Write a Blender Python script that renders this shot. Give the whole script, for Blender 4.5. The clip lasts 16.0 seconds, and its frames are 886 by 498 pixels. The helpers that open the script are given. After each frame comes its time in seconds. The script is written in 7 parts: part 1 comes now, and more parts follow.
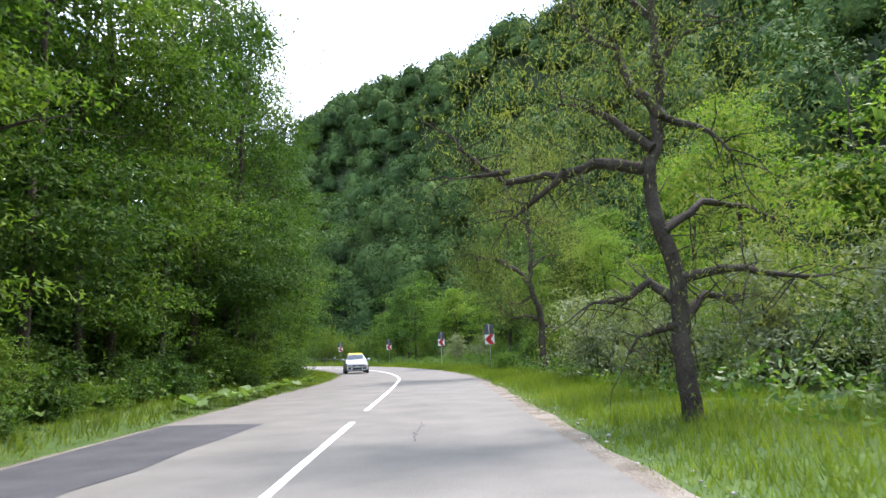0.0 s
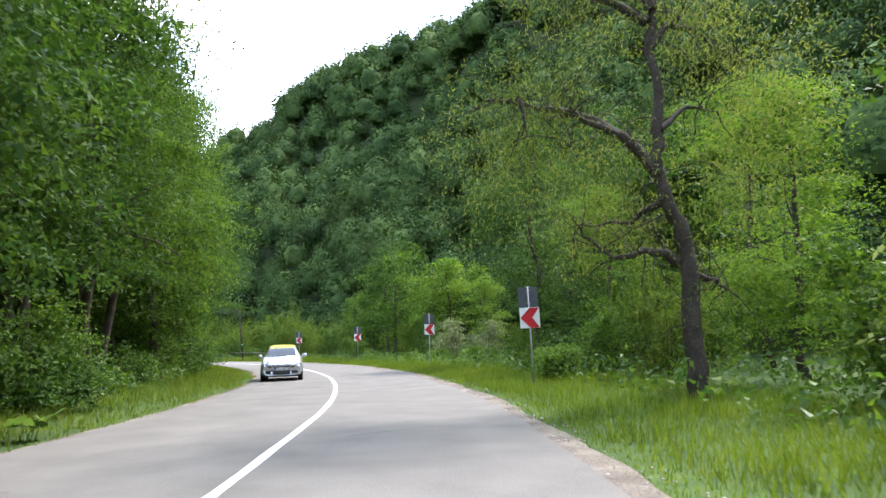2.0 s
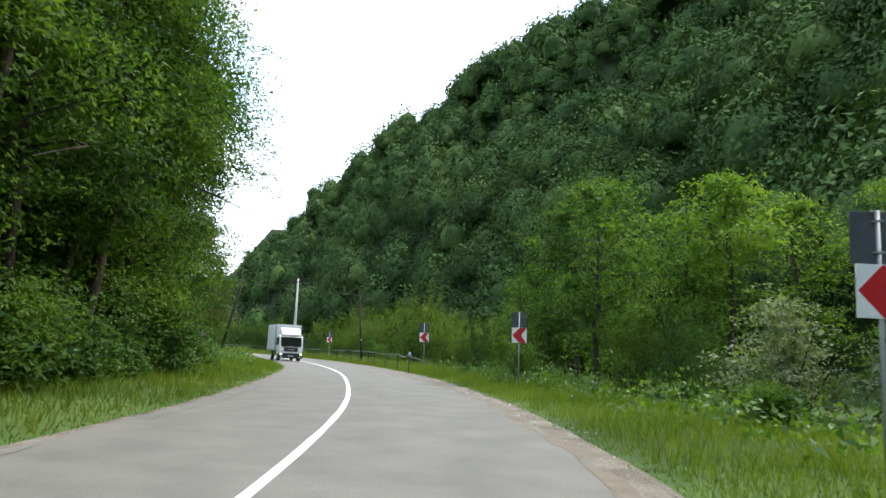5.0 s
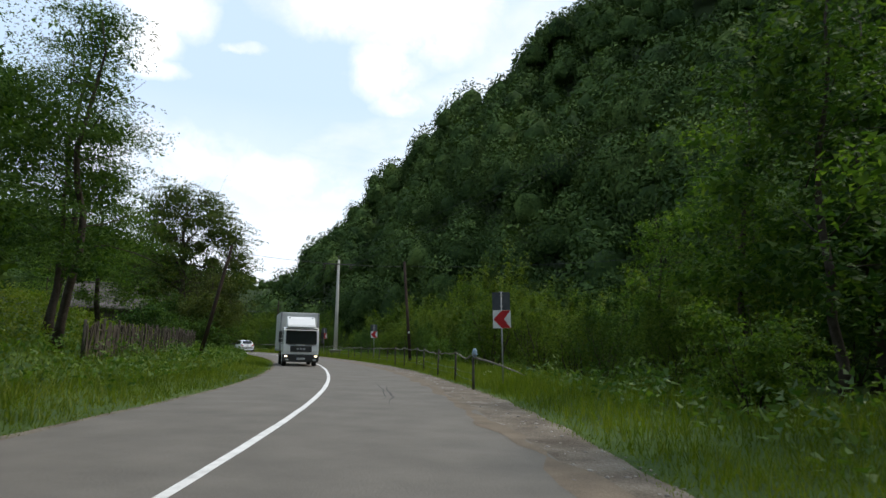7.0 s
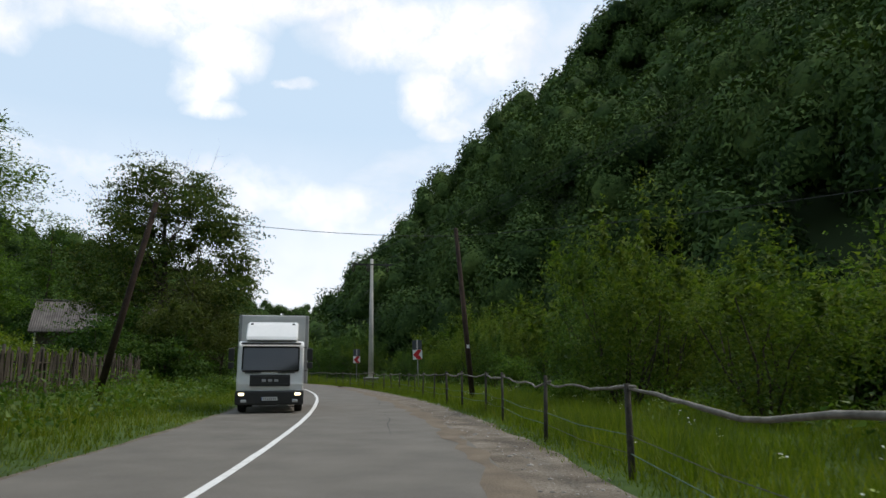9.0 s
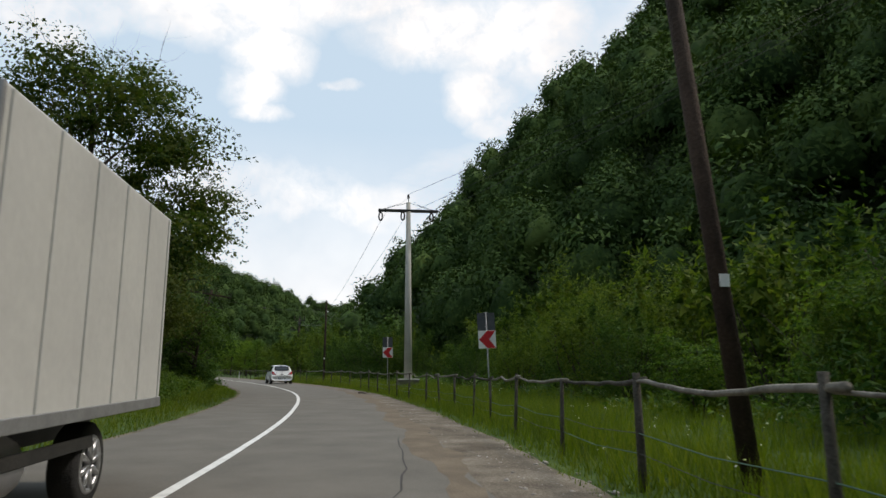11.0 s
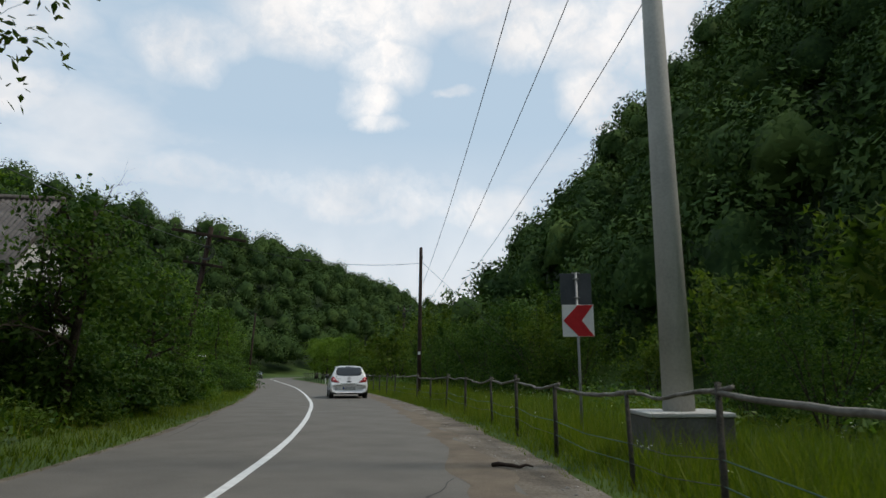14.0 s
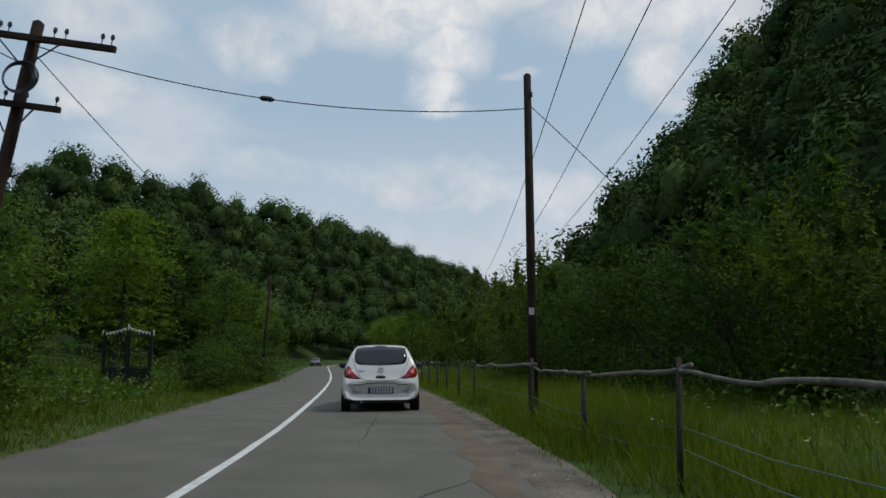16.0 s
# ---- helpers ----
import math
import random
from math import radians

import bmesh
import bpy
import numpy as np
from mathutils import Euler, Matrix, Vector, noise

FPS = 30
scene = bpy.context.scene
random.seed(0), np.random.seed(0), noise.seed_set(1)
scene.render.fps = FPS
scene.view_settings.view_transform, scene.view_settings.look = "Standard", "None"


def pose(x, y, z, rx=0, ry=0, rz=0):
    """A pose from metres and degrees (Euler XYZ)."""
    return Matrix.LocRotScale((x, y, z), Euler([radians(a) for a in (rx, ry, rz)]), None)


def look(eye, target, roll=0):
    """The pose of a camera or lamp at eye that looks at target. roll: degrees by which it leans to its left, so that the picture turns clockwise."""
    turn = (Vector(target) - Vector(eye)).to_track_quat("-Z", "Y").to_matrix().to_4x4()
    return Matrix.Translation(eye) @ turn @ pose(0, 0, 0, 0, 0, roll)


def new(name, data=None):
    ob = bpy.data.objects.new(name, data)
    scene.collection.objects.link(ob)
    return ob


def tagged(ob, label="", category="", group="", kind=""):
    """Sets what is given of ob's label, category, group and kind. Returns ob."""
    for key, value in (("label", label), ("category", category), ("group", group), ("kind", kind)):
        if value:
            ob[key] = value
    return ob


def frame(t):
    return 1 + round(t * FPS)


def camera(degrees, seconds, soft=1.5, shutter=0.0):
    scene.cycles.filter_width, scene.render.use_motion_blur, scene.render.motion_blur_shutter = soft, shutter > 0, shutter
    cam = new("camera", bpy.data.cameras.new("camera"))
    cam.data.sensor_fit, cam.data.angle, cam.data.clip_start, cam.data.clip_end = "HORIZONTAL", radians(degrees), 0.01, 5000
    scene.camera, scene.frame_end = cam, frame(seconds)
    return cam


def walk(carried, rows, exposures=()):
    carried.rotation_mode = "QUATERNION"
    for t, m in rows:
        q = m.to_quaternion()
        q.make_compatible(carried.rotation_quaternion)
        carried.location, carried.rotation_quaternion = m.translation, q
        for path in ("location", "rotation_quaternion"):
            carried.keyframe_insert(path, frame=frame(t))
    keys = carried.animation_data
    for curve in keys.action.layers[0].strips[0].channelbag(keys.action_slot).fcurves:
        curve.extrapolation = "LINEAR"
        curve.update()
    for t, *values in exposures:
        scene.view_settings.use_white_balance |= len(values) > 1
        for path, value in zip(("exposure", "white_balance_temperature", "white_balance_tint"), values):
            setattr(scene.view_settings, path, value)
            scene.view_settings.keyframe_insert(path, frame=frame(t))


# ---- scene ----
import mathutils

# The camera in the car and its way along the road.
cam = camera(66.5, 16.0, soft=1.5, shutter=0.1)
PATH = [
    (0, (-0.192, 3.917, 1.329), (-0.155, 5.894, 1.631), -2.3),
    (0.5, (-0.176, 9.263, 1.337), (-0.127, 11.24, 1.639), -2.7),
    (1, (-0.157, 14.706, 1.321), (-0.12, 16.679, 1.646), -2.1),
    (1.5, (-0.085, 20.266, 1.335), (-0.02, 22.237, 1.668), -2.1),
    (2, (0.06, 25.813, 1.308), (0.128, 27.792, 1.588), -2.0),
    (2.5, (0.027, 31.316, 1.345), (0.013, 33.283, 1.707), -0.7),
    (3, (-0.057, 36.825, 1.338), (-0.127, 38.795, 1.678), 0.0),
    (3.5, (-0.377, 42.301, 1.319), (-0.533, 44.274, 1.605), -0.7),
    (4, (-0.961, 47.55, 1.345), (-1.196, 49.513, 1.646), 0.9),
    (4.5, (-1.743, 52.611, 1.335), (-2.062, 54.562, 1.64), 1.6),
    (5, (-2.622, 57.608, 1.325), (-3.062, 59.535, 1.63), 2.7),
    (5.2, (-3.028, 59.613, 1.319), (-3.491, 61.537, 1.608), 2.9),
    (7.3, (-8.898, 81.349, 1.326), (-9.549, 83.219, 1.609), 1.2),
    (7.5, (-9.562, 83.234, 1.32), (-10.204, 85.111, 1.576), 1.2),
    (8, (-11.251, 87.625, 1.334), (-11.937, 89.479, 1.638), -0.2),
    (8.5, (-12.974, 91.726, 1.335), (-13.698, 93.557, 1.685), -0.1),
    (9, (-15.056, 96.128, 1.321), (-15.843, 97.931, 1.675), -0.2),
    (9.2, (-15.943, 97.916, 1.311), (-16.733, 99.718, 1.668), -0.2),
    (11.3, (-25.93, 116.31, 1.335), (-26.906, 118.019, 1.688), 0.2),
    (11.5, (-26.93, 117.953, 1.345), (-27.981, 119.614, 1.718), 0.6),
    (12, (-29.531, 121.831, 1.339), (-30.613, 123.475, 1.693), 1.3),
    (12.5, (-32.245, 125.687, 1.347), (-33.358, 127.311, 1.7), 0.6),
    (13, (-34.931, 129.5, 1.32), (-36.101, 131.079, 1.692), 0.6),
    (13.5, (-37.667, 133.248, 1.322), (-38.832, 134.834, 1.677), 0.1),
    (14, (-40.535, 136.867, 1.336), (-41.734, 138.427, 1.695), 0.1),
    (14.5, (-43.546, 140.486, 1.324), (-44.802, 142.006, 1.662), -0.6),
    (15, (-46.665, 143.993, 1.344), (-47.946, 145.497, 1.654), -0.7),
    (15.5, (-49.86, 147.399, 1.317), (-51.2, 148.848, 1.637), -0.6),
    (16, (-52.994, 150.681, 1.31), (-54.354, 152.112, 1.628), -0.4),
]
EXPOSURES = [(0.0, 1.74, 6220, 22), (2.0, 1.80, 6200, 21), (3.0, 1.44, 6200, 17), (5.2, 1.12, 6350, 12), (7.3, -0.15, 6600, 14), (8.5, -0.15, 6650, 14), (9.2, -0.3, 6650, 14), (11.3, -0.35, 6950, 14), (13.0, -0.5, 6850, 12), (14.0, -0.6, 6650, 12), (16.0, -0.95, 6400, 11)]
walk(cam, [(t, look(eye, target, roll)) for t, eye, target, roll in PATH], EXPOSURES)

# ---------------------------------------------------------------- light and sky
SUN_ELEVATION, SUN_AZIMUTH = 53.0, 53.0      # degrees; azimuth from +y towards +x
world = bpy.data.worlds.new("world")
scene.world = world
world.use_nodes = True
wn, wl = world.node_tree.nodes, world.node_tree.links
wn.clear()


def wnode(kind, **kw):
    n = wn.new(kind)
    for k, v in kw.items():
        n.inputs[k].default_value = v
    return n


sky = wn.new("ShaderNodeTexSky")
sky.sky_type, sky.sun_disc = "NISHITA", False
sky.sun_elevation, sky.sun_rotation = radians(SUN_ELEVATION), radians(SUN_AZIMUTH)
sky.air_density, sky.dust_density, sky.ozone_density = 1.0, 1.6, 1.0
coord = wn.new("ShaderNodeTexCoord")
split = wn.new("ShaderNodeSeparateXYZ")
wl.new(coord.outputs["Generated"], split.inputs[0])
lift = wn.new("ShaderNodeMath")
lift.operation, lift.use_clamp = "MAXIMUM", False
wl.new(split.outputs[2], lift.inputs[0])
lift.inputs[1].default_value = 0.0
den = wn.new("ShaderNodeMath")
den.operation = "ADD"
wl.new(lift.outputs[0], den.inputs[0])
den.inputs[1].default_value = 0.16
flat = wn.new("ShaderNodeVectorMath")
flat.operation = "DIVIDE"
wl.new(coord.outputs["Generated"], flat.inputs[0])
both = wn.new("ShaderNodeCombineXYZ")
for i in range(3):
    wl.new(den.outputs[0], both.inputs[i])
wl.new(both.outputs[0], flat.inputs[1])
drift = wn.new("ShaderNodeMapping")
drift.inputs["Location"].default_value = (3.1, 1.7, 0.0)
drift.inputs["Scale"].default_value = (1.0, 1.0, 0.0)
wl.new(flat.outputs[0], drift.inputs[0])
puff = wnode("ShaderNodeTexNoise", Scale=1.25, Detail=8.0, Roughness=0.55, Distortion=0.2)
wl.new(drift.outputs[0], puff.inputs["Vector"])


def wmath(kind, a, b, clamp=False):
    n = wn.new("ShaderNodeMath")
    n.operation, n.use_clamp = kind, clamp
    for i, v in enumerate((a, b)):
        if isinstance(v, (int, float)):
            n.inputs[i].default_value = v
        else:
            wl.new(v, n.inputs[i])
    return n.outputs[0]


# fair-weather clouds: azimuth and elevation in degrees, half width, half height, thickness
CLOUDS = [(-47.5, 29.0, 7.5, 3.6, 1.0), (-43.0, 25.6, 3.6, 2.2, 1.0), (-44.2, 22.6, 2.3, 1.9, 0.8), (-43.4, 20.7, 2.1, 0.8, 0.7), (-60.3, 25.0, 3.6, 2.4, 0.8), (-56.5, 26.3, 3.0, 1.6, 0.5), (-28.5, 28.0, 6.0, 2.8, 1.0), (-36.0, 31.0, 9.0, 2.6, 0.9),
          (-20.5, 27.0, 6.0, 3.8, 1.0), (-24.0, 22.8, 3.4, 2.3, 1.0), (-23.0, 20.3, 2.6, 1.2, 0.8), (-36.6, 23.7, 1.4, 0.5, 0.6), (-72.5, 25.5, 5.0, 3.0, 0.7), (-72.0, 20.0, 4.5, 2.2, 0.7), (-43.5, 14.5, 9.0, 2.8, 0.62), (-32.0, 13.0, 9.0, 2.4, 0.62), (-57.0, 15.5, 9.0, 1.6, 0.45)]
ragged = wnode("ShaderNodeTexNoise", Scale=9.0, Detail=7.0, Roughness=0.6)
wl.new(coord.outputs["Generated"], ragged.inputs["Vector"])
swirl = wn.new("ShaderNodeVectorMath")
swirl.operation = "MULTIPLY_ADD"
wl.new(ragged.outputs["Color"], swirl.inputs[0])
swirl.inputs[1].default_value, swirl.inputs[2].default_value = (0.085, 0.085, 0.05), (-0.0425, -0.0425, -0.025)
bent = wn.new("ShaderNodeVectorMath")
wl.new(coord.outputs["Generated"], bent.inputs[0])
wl.new(swirl.outputs[0], bent.inputs[1])
heap = None
for az, el, wide, high, thick in CLOUDS:
    place = wn.new("ShaderNodeMapping")
    place.vector_type = "TEXTURE"
    caz, cel = radians(az), radians(el)
    place.inputs["Location"].default_value = (math.sin(caz) * math.cos(cel), math.cos(caz) * math.cos(cel), math.sin(cel))
    place.inputs["Rotation"].default_value = (cel, 0, -caz)
    place.inputs["Scale"].default_value = (radians(wide), 2.0, radians(high))
    wl.new(bent.outputs[0], place.inputs[0])
    far = wn.new("ShaderNodeVectorMath")
    far.operation = "LENGTH"
    wl.new(place.outputs[0], far.inputs[0])
    lump = wmath("MULTIPLY", wmath("MULTIPLY", wmath("SUBTRACT", 1.25, far.outputs["Value"], True), 1.5, True), thick)
    heap = lump if heap is None else wmath("MAXIMUM", heap, lump)
wisp = wnode("ShaderNodeTexNoise", Scale=16.0, Detail=8.0, Roughness=0.65)
wl.new(bent.outputs[0], wisp.inputs["Vector"])
heap = wmath("MULTIPLY", heap, wmath("MULTIPLY", wmath("SUBTRACT", wisp.outputs["Fac"], 0.16), 2.5), True)
cover = wn.new("ShaderNodeValToRGB")         # the rest of the sky carries clouds of its own
cover.color_ramp.elements[0].position, cover.color_ramp.elements[0].color = 0.50, (0, 0, 0, 1)
cover.color_ramp.elements[1].position, cover.color_ramp.elements[1].color = 0.66, (1, 1, 1, 1)
wl.new(puff.outputs["Fac"], cover.inputs[0])
cloud = wmath("MAXIMUM", heap, wmath("MULTIPLY", cover.outputs[0], 0.55))
low = wn.new("ShaderNodeMapRange")           # haze thickens towards the horizon
low.inputs["From Min"].default_value, low.inputs["From Max"].default_value = 0.34, 0.10
low.inputs["To Min"].default_value, low.inputs["To Max"].default_value = 0.0, 0.62
wl.new(split.outputs[2], low.inputs["Value"])
cloud = wmath("MAXIMUM", cloud, low.outputs[0])
tone = wnode("ShaderNodeTexNoise", Scale=5.5, Detail=6.0, Roughness=0.6)
wl.new(coord.outputs["Generated"], tone.inputs["Vector"])
shade = wn.new("ShaderNodeValToRGB")
shade.color_ramp.elements[0].position, shade.color_ramp.elements[0].color = 0.36, (6.6, 6.9, 7.2, 1)
shade.color_ramp.elements[1].position, shade.color_ramp.elements[1].color = 0.62, (8.7, 8.7, 8.6, 1)
wl.new(tone.outputs["Fac"], shade.inputs[0])
clear = wn.new("ShaderNodeMix")              # thin high veil over the blue
clear.data_type = "RGBA"
clear.inputs["Factor"].default_value = 0.82
clear.inputs["B"].default_value = (4.5, 5.9, 7.1, 1)
wl.new(sky.outputs[0], clear.inputs["A"])
mix = wn.new("ShaderNodeMix")
mix.data_type = "RGBA"
wl.new(cloud, mix.inputs["Factor"])
wl.new(clear.outputs["Result"], mix.inputs["A"])
wl.new(shade.outputs[0], mix.inputs["B"])
back = wnode("ShaderNodeBackground", Strength=0.175)
wl.new(mix.outputs["Result"], back.inputs[0])
out = wn.new("ShaderNodeOutputWorld")
wl.new(back.outputs[0], out.inputs[0])

sun = new("sun", bpy.data.lights.new("sun", "SUN"))
sun.data.energy, sun.data.angle, sun.data.color = 2.7, radians(9.0), (1.0, 0.955, 0.87)
ce, se = math.cos(radians(SUN_ELEVATION)), math.sin(radians(SUN_ELEVATION))
ca, sa = math.cos(radians(SUN_AZIMUTH)), math.sin(radians(SUN_AZIMUTH))
sun.matrix_world = look((sa * ce * 60, ca * ce * 60 + 80, se * 60), (0, 80, 0))


# ---------------------------------------------------------------- materials
def material(name, base, rough=0.7, metal=0.0, spread=(), scale=4.0, fine=40.0, bump=0.0, island=0.0, ground=False, lit=0.0, coat=0.0, gloss=0.5):
    """A surface of one kind: base colour, drifting towards the colours of spread at two scales, with fine relief."""
    m = bpy.data.materials.new(name)
    m.use_nodes = True
    n, l = m.node_tree.nodes, m.node_tree.links
    b = n["Principled BSDF"]
    b.inputs["Roughness"].default_value, b.inputs["Metallic"].default_value = rough, metal
    b.inputs["Specular IOR Level"].default_value = gloss
    b.inputs["Coat Weight"].default_value = coat
    b.inputs["Coat Roughness"].default_value = 0.06
    tc = n.new("ShaderNodeTexCoord")
    src = tc.outputs["Object"]
    if ground:
        geo = n.new("ShaderNodeNewGeometry")
        src = geo.outputs["Position"]
    colour = None
    if spread:
        big = n.new("ShaderNodeTexNoise")
        big.inputs["Scale"].default_value, big.inputs["Detail"].default_value = scale, 6
        small = n.new("ShaderNodeTexNoise")
        small.inputs["Scale"].default_value, small.inputs["Detail"].default_value = fine, 4
        l.new(src, big.inputs["Vector"])
        l.new(src, small.inputs["Vector"])
        both = n.new("ShaderNodeMath")
        both.operation = "MULTIPLY_ADD"
        both.inputs[1].default_value = 0.62
        l.new(big.outputs["Fac"], both.inputs[0])
        half = n.new("ShaderNodeMath")
        half.operation = "MULTIPLY"
        half.inputs[1].default_value = 0.38
        l.new(small.outputs["Fac"], half.inputs[0])
        l.new(half.outputs[0], both.inputs[2])
        last = both.outputs[0]
        if island:
            geo2 = n.new("ShaderNodeNewGeometry")
            add = n.new("ShaderNodeMath")
            add.operation = "MULTIPLY_ADD"
            add.inputs[1].default_value = island
            l.new(geo2.outputs["Random Per Island"], add.inputs[0])
            l.new(last, add.inputs[2])
            sub = n.new("ShaderNodeMath")
            sub.operation = "SUBTRACT"
            sub.inputs[1].default_value = island / 2
            l.new(add.outputs[0], sub.inputs[0])
            last = sub.outputs[0]
        ramp = n.new("ShaderNodeValToRGB")
        stops = [base, *spread]
        ramp.color_ramp.elements[0].position, ramp.color_ramp.elements[0].color = 0.33, (*stops[0], 1)
        ramp.color_ramp.elements[1].position, ramp.color_ramp.elements[1].color = 0.67, (*stops[-1], 1)
        for i, c in enumerate(stops[1:-1]):
            e = ramp.color_ramp.elements.new(0.33 + 0.34 * (i + 1) / (len(stops) - 1))
            e.color = (*c, 1)
        l.new(last, ramp.inputs[0])
        colour = ramp.outputs[0]
        l.new(colour, b.inputs["Base Color"])
        if bump:
            bp = n.new("ShaderNodeBump")
            bp.inputs["Strength"].default_value, bp.inputs["Distance"].default_value = bump, 0.03
            l.new(small.outputs["Fac"], bp.inputs["Height"])
            l.new(bp.outputs[0], b.inputs["Normal"])
    else:
        b.inputs["Base Color"].default_value = (*base, 1)
    if lit:
        tr = n.new("ShaderNodeBsdfTranslucent")
        bright = n.new("ShaderNodeMix")
        bright.data_type, bright.blend_type = "RGBA", "MULTIPLY"
        bright.inputs["Factor"].default_value = 1.0
        bright.inputs["B"].default_value = (1.45, 1.65, 0.6, 1)
        if colour:
            l.new(colour, bright.inputs["A"])
        else:
            bright.inputs["A"].default_value = (*base, 1)
        l.new(bright.outputs["Result"], tr.inputs["Color"])
        mx = n.new("ShaderNodeMixShader")
        mx.inputs[0].default_value = lit
        l.new(b.outputs[0], mx.inputs[1])
        l.new(tr.outputs[0], mx.inputs[2])
        l.new(mx.outputs[0], n["Material Output"].inputs["Surface"])
    return m


def glow(name, colour, power):
    m = bpy.data.materials.new(name)
    m.use_nodes = True
    b = m.node_tree.nodes["Principled BSDF"]
    b.inputs["Base Color"].default_value = (*colour, 1)
    b.inputs["Emission Color"].default_value = (*colour, 1)
    b.inputs["Emission Strength"].default_value = power
    b.inputs["Roughness"].default_value = 0.1
    return m


ASPHALT = material("asphalt", (0.114, 0.106, 0.091), 0.88, spread=((0.143, 0.132, 0.113), (0.178, 0.164, 0.140)), scale=0.9, fine=34, bump=0.35, ground=True, gloss=0.3)
PATCH = material("asphalt_patch", (0.036, 0.035, 0.036), 0.85, spread=((0.056, 0.054, 0.055), (0.074, 0.070, 0.069)), scale=1.2, fine=45, bump=0.3, ground=True, gloss=0.3)
TAR = material("crack", (0.035, 0.033, 0.03), 0.9, spread=((0.06, 0.055, 0.05),), scale=3, ground=True)
PAINT = material("road_paint", (0.50, 0.50, 0.48), 0.7, spread=((0.72, 0.72, 0.69), (0.80, 0.80, 0.78)), scale=5, fine=60, bump=0.15, ground=True)
GRAVEL = material("gravel", (0.076, 0.061, 0.045), 0.95, spread=((0.152, 0.127, 0.098), (0.262, 0.230, 0.184)), scale=1.1, fine=26, bump=0.9, ground=True, gloss=0.2)
DUST = material("road_dust", (0.118, 0.096, 0.072), 0.95, spread=((0.158, 0.127, 0.093), (0.212, 0.172, 0.127)), scale=1.6, fine=30, bump=0.5, ground=True, gloss=0.2)
STONE = material("stone", (0.20, 0.18, 0.155), 0.9, spread=((0.38, 0.35, 0.31),), scale=3, fine=30, bump=0.3, island=0.5, ground=True)
EARTH = material("valley_ground", (0.026, 0.046, 0.012), 0.95, spread=((0.048, 0.084, 0.018), (0.085, 0.125, 0.028)), scale=0.12, fine=2.5, bump=0.5, ground=True, gloss=0.2)
GRASS = material("grass_blades", (0.060, 0.094, 0.008), 0.6, spread=((0.104, 0.149, 0.011), (0.160, 0.182, 0.022)), scale=0.25, fine=4, island=0.35, ground=True, lit=0.42, gloss=0.25)
WEED = material("weed_leaves", (0.037, 0.086, 0.013), 0.55, spread=((0.075, 0.136, 0.023), (0.124, 0.181, 0.034)), scale=0.35, fine=3, island=0.4, ground=True, lit=0.35, gloss=0.3)
LEAF = material("leaf_green", (0.038, 0.080, 0.014), 0.62, spread=((0.074, 0.132, 0.023), (0.128, 0.188, 0.034)), scale=0.16, fine=1.1, island=0.45, ground=True, lit=0.38, gloss=0.08)
LEAF_DEEP = material("leaf_deep", (0.021, 0.052, 0.013), 0.62, spread=((0.043, 0.086, 0.018), (0.077, 0.126, 0.027)), scale=0.16, fine=1.1, island=0.45, ground=True, lit=0.3, gloss=0.08)
LEAF_LIME = material("leaf_lime", (0.066, 0.126, 0.018), 0.62, spread=((0.116, 0.186, 0.028), (0.166, 0.227, 0.040)), scale=0.2, fine=1.3, island=0.4, ground=True, lit=0.42, gloss=0.08)
LEAF_WILLOW = material("leaf_willow", (0.083, 0.106, 0.030), 0.55, spread=((0.132, 0.151, 0.043), (0.182, 0.192, 0.063)), scale=0.2, fine=1.3, island=0.4, ground=True, lit=0.42, gloss=0.08)
LEAF_SILVER = material("leaf_silver", (0.098, 0.123, 0.064), 0.6, spread=((0.162, 0.187, 0.111), (0.246, 0.264, 0.183)), scale=0.3, fine=1.6, island=0.5, ground=True, lit=0.3, gloss=0.08)
LEAF_WALNUT = material("leaf_walnut", (0.026, 0.052, 0.012), 0.62, spread=((0.049, 0.081, 0.016), (0.090, 0.108, 0.028)), scale=0.25, fine=1.3, island=0.5, ground=True, lit=0.3, gloss=0.08)
LEAF_OLIVE = material("leaf_olive", (0.039, 0.056, 0.017), 0.62, spread=((0.066, 0.087, 0.025), (0.098, 0.115, 0.035)), scale=0.3, fine=1.3, island=0.4, ground=True, lit=0.32, gloss=0.08)
LEAF_SCRUB = material("leaf_scrub", (0.041, 0.074, 0.013), 0.62, spread=((0.077, 0.120, 0.021), (0.127, 0.162, 0.031)), scale=0.2, fine=1.3, island=0.45, ground=True, lit=0.36, gloss=0.08)
BUTTERBUR = material("butterbur_leaf", (0.095, 0.155, 0.045), 0.5, spread=((0.150, 0.215, 0.075),), scale=2.0, fine=14, ground=True, lit=0.3, gloss=0.3)
PETAL = material("petal", (0.55, 0.56, 0.50), 0.7, spread=((0.72, 0.72, 0.66),), scale=9, fine=40, ground=True, lit=0.3)
FOREST = material("forest_leaves", (0.023, 0.046, 0.017), 0.85, spread=((0.046, 0.084, 0.025), (0.086, 0.132, 0.036)), scale=0.17, fine=2.2, island=0.22, bump=1.0, ground=True, lit=0.08, gloss=0.05)
BARK = material("bark", (0.030, 0.024, 0.019), 0.95, spread=((0.055, 0.044, 0.035), (0.085, 0.072, 0.058)), scale=3, fine=24, bump=0.9, gloss=0.15)
BARK_PALE = material("bark_pale", (0.10, 0.092, 0.076), 0.9, spread=((0.18, 0.166, 0.140), (0.28, 0.26, 0.225)), scale=4, fine=22, bump=0.5, gloss=0.2)
